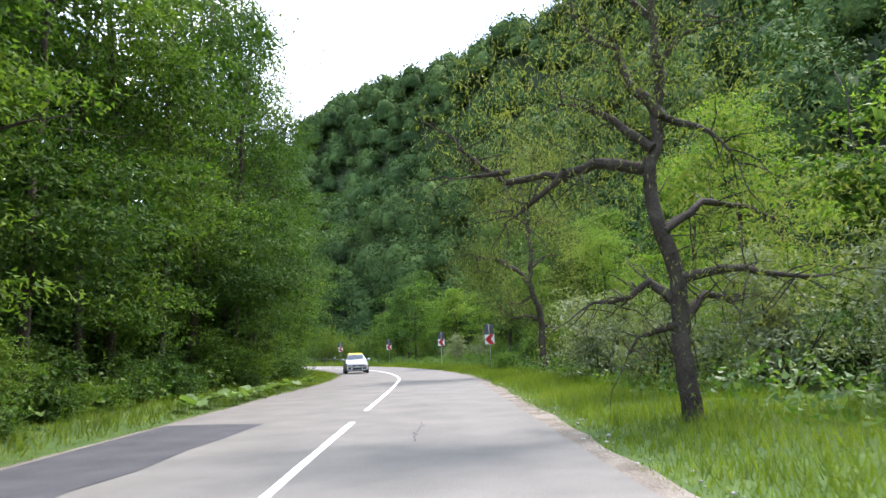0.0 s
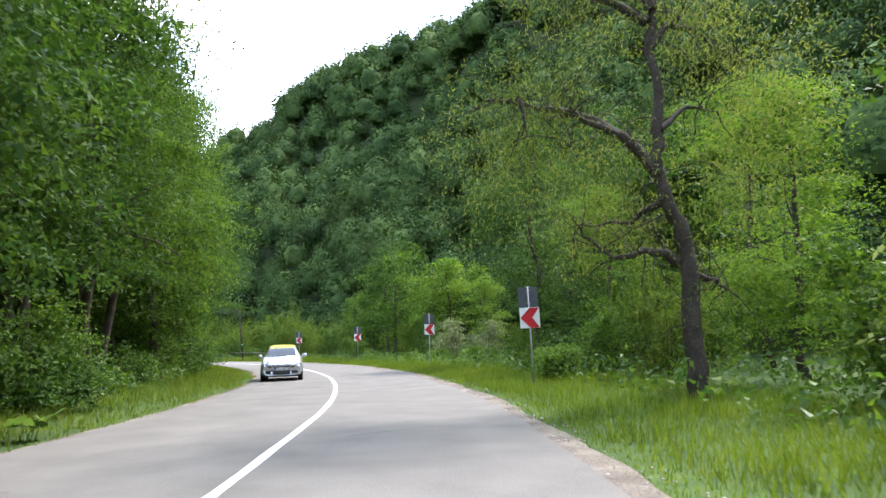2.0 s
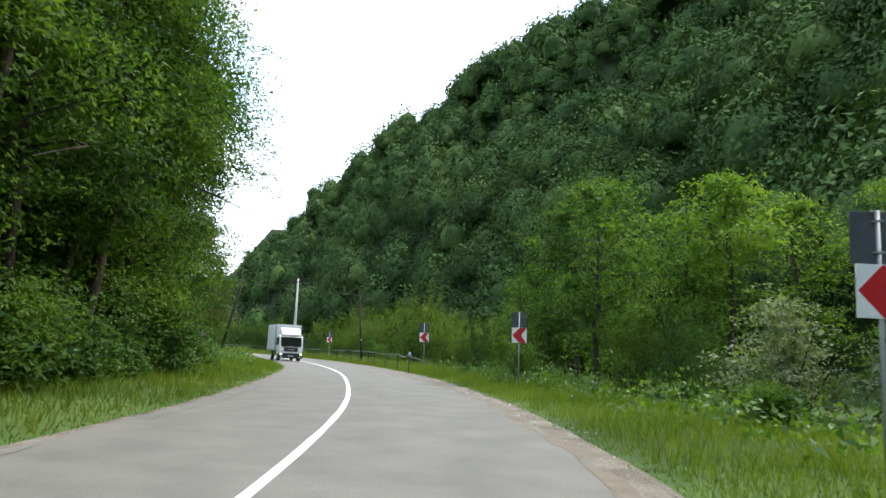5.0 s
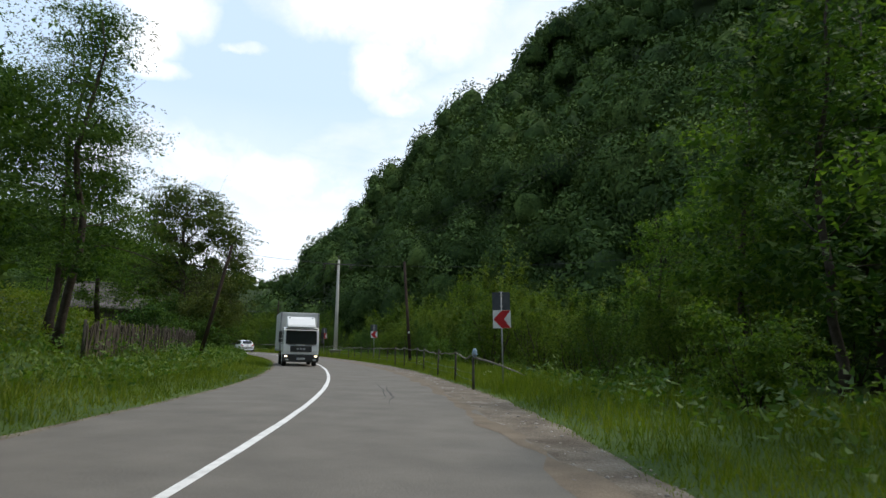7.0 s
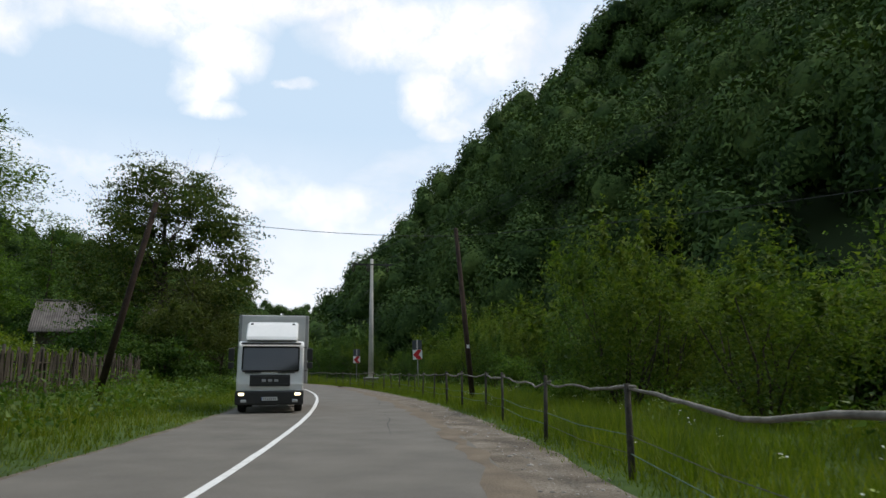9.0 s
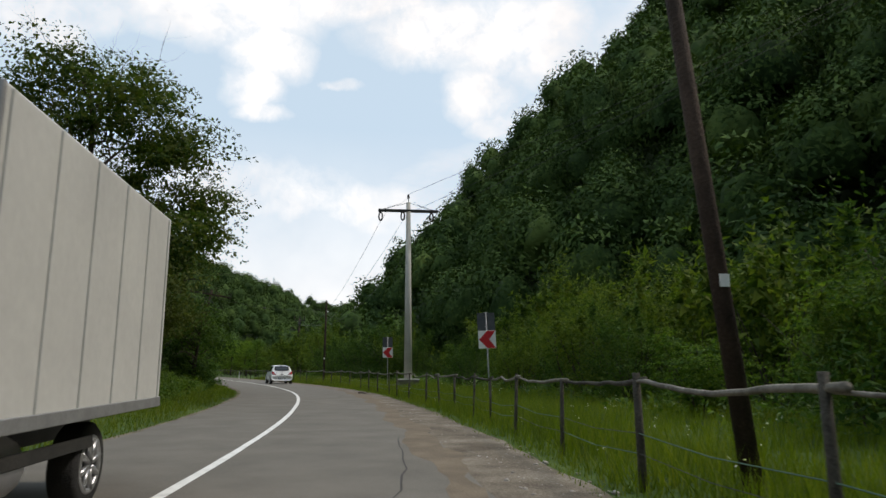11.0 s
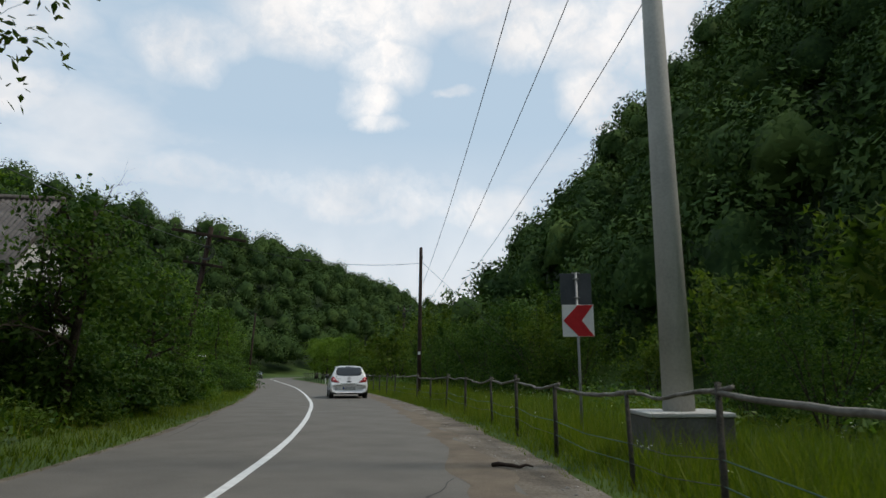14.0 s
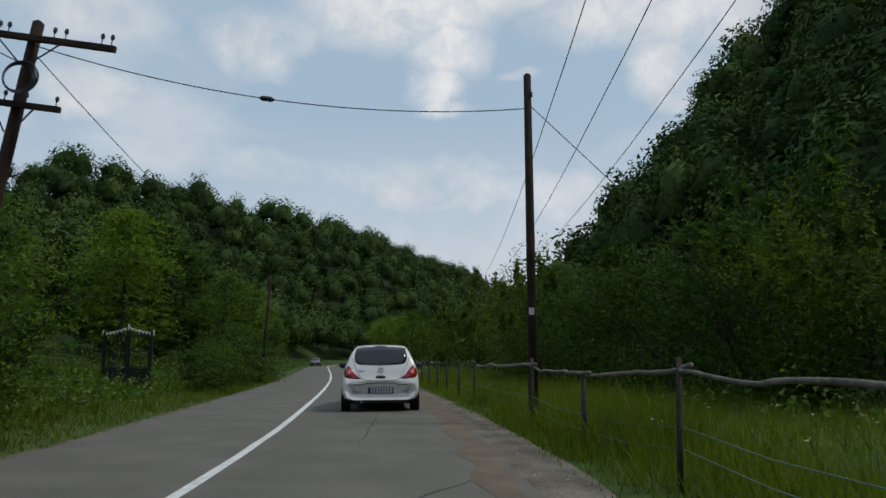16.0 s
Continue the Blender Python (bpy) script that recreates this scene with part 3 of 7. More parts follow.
for k, c in enumerate([(94.5, 1.75, 101.5, 1.55, 0.028), (14.5, 1.3, 17.5, 1.5, 0.02), (26, -3.2, 31, -2.6, 0.022), (30.5, -3.7, 33, -2.2, 0.02), (48, -3.6, 55, -3.3, 0.02), (124, 2.4, 131, 2.7, 0.02), (150, 1.9, 154, 2.6, 0.018), (160, -2.6, 168, -2.9, 0.02), (138, -1.2, 139, 3.2, 0.03), (36, 0.6, 37.2, 2.6, 0.02), (49, -2.9, 60, -2.75, 0.016), (54, -3.1, 55.5, -1.9, 0.014), (58, -2.9, 66, -3.05, 0.018), (62, -2.6, 63, -1.2, 0.012), (20, 1.9, 23, 1.2, 0.014), (43, 1.2, 45.5, 2.4, 0.014), (76, 0.9, 79, 1.3, 0.014), (69, -2.9, 80, -3.0, 0.018), (96, 1.7, 103, 1.5, 0.02), (112, 2.2, 120, 2.5, 0.014), (145, 1.5, 147.5, 2.6, 0.014), (168, 1.2, 171, 2.9, 0.016), (174, 1.6, 181, 2.1, 0.014), (177, -2.4, 178, -0.9, 0.012)]):
    crack(*c, k)

rng = np.random.RandomState(5)
ICO = bmesh.new()
bmesh.ops.create_icosphere(ICO, subdivisions=1, radius=1.0)
ICO_V = np.array([v.co for v in ICO.verts])
ICO_F = np.array([[v.index for v in f.verts] for f in ICO.faces])
ICO.free()


def pebbles(name, count, s_range, d_range, sizes, label):
    ss = rng.uniform(*s_range, count)
    dd = rng.uniform(*d_range, count)
    xy = along(ss, dd)
    r = sizes[0] * (sizes[1] / sizes[0]) ** rng.uniform(0, 1, count) ** 2.2
    sh = rng.uniform(0.7, 1.3, (count, 1, 3)) * (1, 1, 0.6)
    jig = ICO_V[None] * (1 + rng.uniform(-0.22, 0.22, (count, len(ICO_V), 1)))
    co = jig * sh * r[:, None, None] + np.c_[xy, np.full(count, -0.015)][:, None]
    f = ICO_F[None] + (np.arange(count) * len(ICO_V))[:, None, None]
    tagged(new(name, raw_mesh(name, co.reshape(-1, 3), f.reshape(-1, 3), STONE)), label, "stones", kind="stuff")


pebbles("shoulder_stones", 1100, (70, 130), (3.75, 4.9), (0.012, 0.05), "loose pale stones scattered over the gravel shoulder")
pebbles("shoulder_stones", 1100, (130, 200), (3.35, 4.3), (0.008, 0.034), "loose brownish stones scattered over the gravel shoulder")
pebbles("shoulder_stones", 700, (5, 88), (3.55, 4.4), (0.012, 0.045), "loose stones and crumbs along the asphalt edge")


# ---------------------------------------------------------------- leaves, trees and bushes
def leaf_cards(rng, at, out, length, width, face=0.6, droop=0.0, simple=False):
    """Pointed leaves at the given places, which turn their faces outwards more or less. Returns places and faces."""
    n = len(at)
    norm = out * face + rng.normal(0, 0.55, (n, 3))
    norm /= np.linalg.norm(norm, axis=1)[:, None] + 1e-9
    way = np.cross(norm, rng.normal(0, 1, (n, 3))) + out * 0.25 + (0, 0, -droop)
    way /= np.linalg.norm(way, axis=1)[:, None] + 1e-9
    side = np.cross(way, norm)
    side /= np.linalg.norm(side, axis=1)[:, None] + 1e-9
    ln = length * rng.uniform(0.6, 1.35, (n, 1))
    w = width * rng.uniform(0.7, 1.3, (n, 1))
    if simple:
        co = np.stack([at - side * w, at + side * w, at + way * ln], 1).reshape(-1, 3)
        return co, np.arange(3 * n).reshape(n, 3)
    mid = at + way * ln * 0.42
    co = np.stack([at, mid + side * w, at + way * ln - norm * ln * 0.12, mid - side * w], 1).reshape(-1, 3)
    return co, np.arange(4 * n).reshape(n, 4)


def crown_mesh(name, seed, blobs, clusters, per, length, width, spread, mat, droop=0.0, depth=0.45, fill=0.22, layered=True, simple=False):
    """A crown of leaves in sprays, over several rounded masses (x, y, z, rx, ry, rz), with gaps between the sprays."""
    rng = np.random.RandomState(seed)
    b = np.array(blobs, float)
    weight = (b[:, 3] * b[:, 4] + b[:, 4] * b[:, 5] + b[:, 3] * b[:, 5])
    pick = rng.choice(len(b), clusters, p=weight / weight.sum())
    dirs = rng.normal(0, 1, (clusters, 3))
    dirs /= np.linalg.norm(dirs, axis=1)[:, None]
    lump = 1 + 0.16 * np.sin(5 * dirs[:, :1] + seed) * np.cos(4 * dirs[:, 2:] + 2 * seed)
    rad = (1 - depth * rng.uniform(0, 1, (clusters, 1)) ** 1.6) * lump * rng.uniform(0.9, 1.06, (clusters, 1))
    mid = b[pick, :3] + dirs * rad * b[pick, 3:]
    keep = mid[:, 2] > 0.15
    mid, dirs = mid[keep], dirs[keep]
    n = len(mid)
    u = np.clip(rng.normal(0, 1, (n, per, 3)), -1.45, 1.45) * spread
    if layered:                                         # flat fans that point outwards and bend down at the tip
        head = dirs[:, :2] + mid[:, :2] * 0.12 + rng.normal(0, 0.3, (n, 2))
        head /= np.linalg.norm(head, axis=1)[:, None] + 1e-9
        run, wide = np.clip(u[:, :, 0], -1.1 * spread, 1.05 * spread) * 1.55, u[:, :, 1] * 1.05
        at = mid[:, None] + np.stack([run * head[:, :1] - wide * head[:, 1:], run * head[:, 1:] + wide * head[:, :1], u[:, :, 2] * 0.14 - 0.28 * (run + spread) * np.abs(run + spread) / (spread * 3)], 2)
        out = dirs * 0.35 + (0, 0, 0.75)
    else:                                               # sprays that hang
        at = mid[:, None] + u * (0.75, 0.75, 1.1)
        out = dirs
    at = at.reshape(-1, 3)
    co, f = leaf_cards(rng, at, np.repeat(out, per, 0), length, width, face=1.0 if layered else 0.6, droop=droop, simple=simple)
    extra = int(n * per * fill)                         # larger sprays deep inside close the crown
    k = rng.randint(0, len(b), extra)
    v = rng.normal(0, 1, (extra, 3))
    v /= np.linalg.norm(v, axis=1)[:, None]
    deep = b[k, :3] + v * b[k, 3:] * rng.uniform(0.15, 0.62, (extra, 1))
    deep = deep[deep[:, 2] > 0.1]
    co2, f2 = leaf_cards(rng, deep, 0 * deep, length * 1.7, width * 2.0, simple=simple)
    me = raw_mesh(name, np.vstack([co, co2]), np.vstack([f, f2 + len(co)]), mat)
    return me


def limb(bm, rng, start, way, length, r, level, wander=0.28, sides=6, droop=0.0):
    """A crooked limb that forks into thinner ones."""
    pts, p, w = [start.copy()], start.copy(), way.normalized()
    n = 5 if level else 4
    for _ in range(n):
        w = (w + Vector(rng.normal(0, wander, 3)) + Vector((0, 0, 0.10 - droop))).normalized()
        p = p + w * length / n
        pts.append(p.copy())
    add_tube(bm, pts, [r * (1 - 0.75 * i / n) for i in range(n + 1)], sides if level > 0 else 4, cap=False)
    if level > 0:
        for i in range(1, n + 1):
            for _ in range(1 if i < n else 2):
                if rng.rand() < 0.85:
                    a = Vector(rng.normal(0, 1, 3))
                    a = (w + a * 0.85).normalized()
                    limb(bm, rng, pts[i], a, length * rng.uniform(0.45, 0.65), r * (1 - 0.7 * i / n) * 0.6, level - 1, wander, 5, droop)


def trunk_mesh(seed, height, r, lean=(0, 0), limbs=6, first=0.3, reach=3.0, level=1, wander=0.05, mat=None, bends=None):
    """A tapered trunk with a flared foot and limbs."""
    rng = np.random.RandomState(seed)
    bm = bmesh.new()
    n = 10
    pts = []
    ox = oy = 0.0
    for i in range(n + 1):
        t = i / n
        if i:
            ox += rng.normal(0, wander) * height / n * 2
            oy += rng.normal(0, wander) * height / n * 2
        bx, by = (np.interp(t, bends[0], bends[1]), np.interp(t, bends[0], bends[2])) if bends else (0, 0)
        pts.append(Vector((ox + lean[0] * t + bx, oy + lean[1] * t + by, height * t - 0.25 * (1 - t))))
    add_tube(bm, pts, [r * (1.45 if i == 0 else 1.0) * (1 - 0.82 * i / n) for i in range(n + 1)], 9)
    for k in range(limbs):
        t = first + (0.97 - first) * (k + rng.uniform(0, 0.8)) / limbs
        i = min(n - 1, int(t * n))
        p = pts[i].lerp(pts[i + 1], t * n - i)
        a = rng.uniform(0, 6.283)
        way = Vector((math.cos(a), math.sin(a), rng.uniform(0.2, 0.75)))
        limb(bm, rng, p, way, reach * (1.15 - 0.6 * t) * rng.uniform(0.8, 1.2), r * (1 - 0.8 * t) * (0.55 if level else 0.34), level)
    return mesh_of("trunk", bm, mat or BARK, smooth=True)


def make_tree(name, label, category, trunk, crown, crown_name="crown"):
    ob = thing(name, label, category)
    part("trunk" if crown_name == "crown" else "branchwork", trunk, None, ob)
    part(crown_name, crown, None, ob)
    return ob


USED = {}


def plant(kind, x, y, scale=1.0, turn=0.0, sink=0.05, wide=1.0, label="", group=""):
    """Puts a tree or bush of the kind on the land. The first one is the original itself."""
    m = Matrix.Translation((x, y, float(ground_z(x, y)[0]) - sink)) @ Matrix.Rotation(radians(turn), 4, "Z") @ Matrix.Diagonal((scale * wide, scale * wide, scale, 1))
    if kind not in USED:
        USED[kind] = KINDS[kind]()
        ob = USED[kind]
        ob.matrix_basis = m
    else:
        ob = USED[kind]
        made = {}
        for o in (ob, *ob.children_recursive):
            made[o] = o.copy()
            scene.collection.objects.link(made[o])
            made[o].parent = made.get(o.parent, o.parent)
        ob = made[ob]
        ob.matrix_basis = m
    return tagged(ob, label, group=group)


def rounded(rng, h, base, r, count, top=0.9):
    """Masses of a crown: a tall oval built of overlapping lumps."""
    out = []
    for _ in range(count):
        t = rng.uniform(0, 1)
        z = base + (h - base) * (0.1 + 0.85 * t)
        w = r * math.sin(math.pi * (0.16 + 0.78 * t)) ** 0.8
        a, q = rng.uniform(0, 6.283), w * rng.uniform(0.25, 0.75)
        s = r * rng.uniform(0.32, 0.55)
        out.append((q * math.cos(a), q * math.sin(a), z - s * 0.3, s, s, s * rng.uniform(0.6, 0.95)))
    out.append((0, 0, base + (h - base) * 0.5, r * 0.55, r * 0.55, (h - base) * 0.45))
    return out


def dome(seed, count, r, base, top):
    """Masses of a broad crown, over a dome that is widest low down."""
    rng = np.random.RandomState(seed)
    out = []
    for k in range(count):
        up = (k + 0.5) / count
        a = 2.4 * k + rng.uniform(-0.4, 0.4)
        q = r * math.sqrt(max(0.0, 1 - up ** 2.2)) * rng.uniform(0.55, 0.86)
        s = r * rng.uniform(0.2, 0.3)
        out.append((q * math.cos(a), q * math.sin(a), base + (top - base) * up * 0.9 + rng.uniform(-0.4, 0.4), s * 1.15, s * 1.15, s * 0.85))
    return out


def tall_tree(seed, mat, h=15.0, base=1.2, r=3.9, clusters=185, per=92, length=0.12, width=0.032, simple=True):
    def build():
        rng = np.random.RandomState(seed)
        crown = crown_mesh("crown", seed, rounded(rng, h, base, r, 15), clusters, per, length, width, 0.54 if per > 20 else 0.36, mat, droop=0.2, depth=0.45, fill=0.24 if per < 50 else 0.17, simple=simple)
        trunk = trunk_mesh(seed, h * 0.93, 0.17, limbs=14, first=0.30, reach=r * 0.85, level=0)
        return make_tree("broadleaf_tree", "tall leafy broadleaf tree with a dark slender trunk", "tree", trunk, crown)
    return build


def bush(seed, mat, h=3.6, r=2.0, clusters=205, per=12, length=0.12, width=0.033, spiky=0.0, name="bush", label="dense green roadside bush", lobes=9, simple=False):
    def build():
        rng = np.random.RandomState(seed)
        blobs = []
        for _ in range(lobes):
            a, q = rng.uniform(0, 6.283), r * rng.uniform(0, 0.62)
            s = r * rng.uniform(0.34, 0.52)
            z = rng.uniform(0.2, 0.92) * h * (1 - 0.35 * (q / r) ** 2)
            blobs.append((q * math.cos(a), q * math.sin(a), max(z - s * 0.4, s * 0.6), s, s, s * rng.uniform(0.7, 1.1)))
        if spiky:
            for _ in range(12):
                a, q = rng.uniform(0, 6.283), r * rng.uniform(0, 0.75)
                blobs.append((q * math.cos(a), q * math.sin(a), h * rng.uniform(0.62, 0.95), 0.16, 0.16, spiky * rng.uniform(0.6, 1.2)))
        crown = crown_mesh("foliage", seed, blobs, clusters, per, length, width, 0.2, mat, droop=-0.15 if spiky else 0.1, depth=0.55, layered=not spiky, fill=0.22, simple=simple)
        bm = bmesh.new()
        for k in range(11):
            a = 0.58 * k + rng.uniform(0, 0.6)
            limb(bm, rng, Vector((0.12 * math.cos(a), 0.12 * math.sin(a), -0.1)), Vector((0.35 * math.cos(a), 0.35 * math.sin(a), 1)), h * rng.uniform(0.55, 0.85), 0.03, 0, 0.16, 4)
        return make_tree(name, label, "bush", mesh_of("branchwork", bm, BARK, smooth=True), crown, "foliage")
    return build


def old_tree(seed, mat, label, h, r_trunk, lean, bends, masses, clusters, per, length, width, limbs, reach, first, droop=0.5, spread=0.4, fill=0.03, name="old_tree"):
    def build():
        trunk = trunk_mesh(seed, h, r_trunk, lean, limbs, first, reach, 2, 0.03, BARK, bends)
        crown = crown_mesh("crown", seed, masses, clusters, per, length, width, spread, mat, droop=droop, depth=0.8, fill=fill, layered=name == "walnut_tree")
        return make_tree(name, label, "tree", trunk, crown)
    return build


def willow(seed, label, r, limbs, masses, clusters):
    """An old willow: a crooked trunk and main limbs along given lines (x, z), twigs all along them and thin hanging leaves."""
    def build():
        rng = np.random.RandomState(seed)
        bms, fine_bm = [], bmesh.new()
        hang = []
        for k, line in enumerate(limbs):
            bm = bmesh.new()
            bms.append(bm)
            tilt = 0.0 if k == 0 else rng.uniform(0.1, 0.75) if line[-1][0] < line[0][0] else rng.uniform(-0.75, 0.75)
            pts = [Vector((x, tilt * abs(x - line[0][0]) + (0.0 if k == 0 else rng.normal(0, 0.06)), z)) for x, z in line]
            n = len(pts)
            big = r if k == 0 else r * min(max(0.13 * n, 0.3), 0.62)
            fine = []
            for i in range(n - 1):                        # small crooks between the main bends
                for f in (0.0, 0.34, 0.67):
                    fine.append(pts[i].lerp(pts[i + 1], f) + Vector(rng.normal(0, 0.035 if i else 0.015, 3)))
            fine.append(pts[-1])
            m = len(fine) - 1
            add_tube(bm, fine, [big * ((1.5 if i == 0 else 1.0) if k == 0 else 1.0) * (1 - (0.72 if k == 0 else 0.85) * i / m) for i in range(m + 1)], 9 if k == 0 else 6, cap=False)
            for i in range(2 if k else 5, m + 1):
                for _ in range(2 if k else 1):
                    way = Vector(rng.normal(0, 1, 3)) * 0.9 + (fine[i] - fine[i - 1]).normalized() * 0.5 + Vector((0, 0, 0.25))
                    p, w, twig = fine[i].copy(), way.normalized(), [fine[i].copy()]
                    step = rng.uniform(0.16, 0.34)
                    for _ in range(5):
                        w = (w + Vector(rng.normal(0, 0.28, 3)) + Vector((0, 0, -0.13))).normalized()
                        p = p + w * step
                        twig.append(p.copy())
                    add_tube(fine_bm, twig, [0.02, 0.017, 0.014, 0.010, 0.007, 0.004], 4, cap=False)
                    hang += [tuple(q) for q in twig[2:]]
        hang = np.array(hang)
        rows = np.repeat(hang, 9, 0) + np.clip(rng.normal(0, 1, (len(hang) * 9, 3)), -1.6, 1.6) * (0.2, 0.2, 0.26) - (0, 0, 0.12)
        co, f = leaf_cards(rng, rows, rng.normal(0, 0.4, rows.shape), 0.11, 0.013, droop=0.9)
        veil_mesh = crown_mesh("crown", seed, masses, clusters, 17, 0.12, 0.014, 0.42, LEAF_WILLOW, droop=0.9, depth=0.85, fill=0.0, layered=False)
        n = len(veil_mesh.vertices)
        more = np.empty(n * 3, np.float32)
        veil_mesh.vertices.foreach_get("co", more)
        bpy.data.meshes.remove(veil_mesh)
        crown = raw_mesh("crown", np.vstack([co, more.reshape(-1, 3)]), np.arange(len(co) + n).reshape(-1, 4), LEAF_WILLOW)
        ob = make_tree("willow", label, "tree", mesh_of("trunk", bms[0], BARK, smooth=True), crown)
        for bm in bms[1:]:
            part("limb", bm, BARK, ob, smooth=True)
        tagged(part("twigwork", fine_bm, BARK, ob, smooth=True), "fine dark twigs hanging from the limbs", kind="stuff")
        return ob
    return build


WILLOW_A = [[(0.05, -0.3), (0, 0.4), (-0.11, 1.4), (-0.04, 2.7), (-0.37, 3.9), (-0.39, 4.9), (-0.13, 5.9), (-0.13, 6.9), (-0.08, 8.2), (0.1, 10.0)],
            [(-0.39, 4.9), (-1.38, 5.0), (-2.05, 4.85), (-3.15, 4.9), (-3.8, 5.3), (-4.15, 5.8)], [(-2.05, 4.85), (-2.6, 4.4), (-3.2, 4.0)], [(-3.1, 4.9), (-4.2, 4.85)], [(-0.36, 5.2), (-0.97, 5.95), (-1.5, 6.45), (-1.95, 6.5)],
            [(-0.13, 5.9), (-0.6, 6.65), (-0.8, 7.5), (-1.4, 8.0), (-1.7, 9.2)], [(0, 2.7), (0.62, 2.8), (1.47, 2.65), (2.16, 2.55)], [(-0.08, 5.9), (0.78, 5.5), (1.15, 4.8)], [(-0.14, 2.25), (-0.6, 2.7), (-1.05, 2.3), (-1.8, 2.2)],
            [(-0.12, 1.8), (-0.66, 1.74), (-1.0, 1.3)], [(0.06, 2.0), (0.6, 2.45), (1.1, 2.2), (1.8, 2.9)], [(-0.13, 6.9), (0.6, 7.7), (1.3, 8.0)], [(-0.1, 8.0), (-0.8, 8.9), (-1.2, 10.0)], [(-0.3, 3.6), (0.7, 4.2), (1.9, 4.3), (2.8, 3.9)]]
WILLOW_B = [[(0.05, -0.3), (0, 0.3), (0.0, 1.4), (0.06, 2.75), (-0.07, 3.5), (-0.34, 4.1), (-0.44, 4.9), (-0.31, 5.8), (-0.4, 7.2), (-0.33, 8.1), (-0.25, 8.8)],
            [(-0.25, 8.8), (0.29, 9.75), (0.46, 10.8), (0.19, 11.7)], [(-0.33, 8.1), (-0.72, 9.6), (-0.75, 11.2), (-0.77, 12.6)], [(-0.43, 7.85), (-1.14, 8.5), (-1.95, 8.75), (-2.5, 9.4)], [(-1.14, 8.5), (-1.24, 9.45), (-1.42, 10.5)],
            [(-0.4, 4.5), (-0.87, 5.2), (-1.56, 5.8), (-2.43, 6.15), (-3.23, 6.33), (-3.8, 6.45)], [(-1.2, 5.4), (-2.1, 5.95), (-2.9, 6.25)], [(-3.2, 6.3), (-3.1, 5.4)], [(-0.39, 7.3), (0.16, 8.0), (1.0, 8.15), (1.9, 8.0)],
            [(-0.17, 2.75), (-0.55, 3.0), (-1.35, 2.95), (-1.95, 3.4)], [(0.1, 2.5), (0.67, 2.4), (1.0, 2.2)], [(-0.34, 4.0), (-0.97, 3.75), (-1.85, 3.75)], [(-0.35, 5.5), (0.5, 6.2), (1.5, 6.3)]]
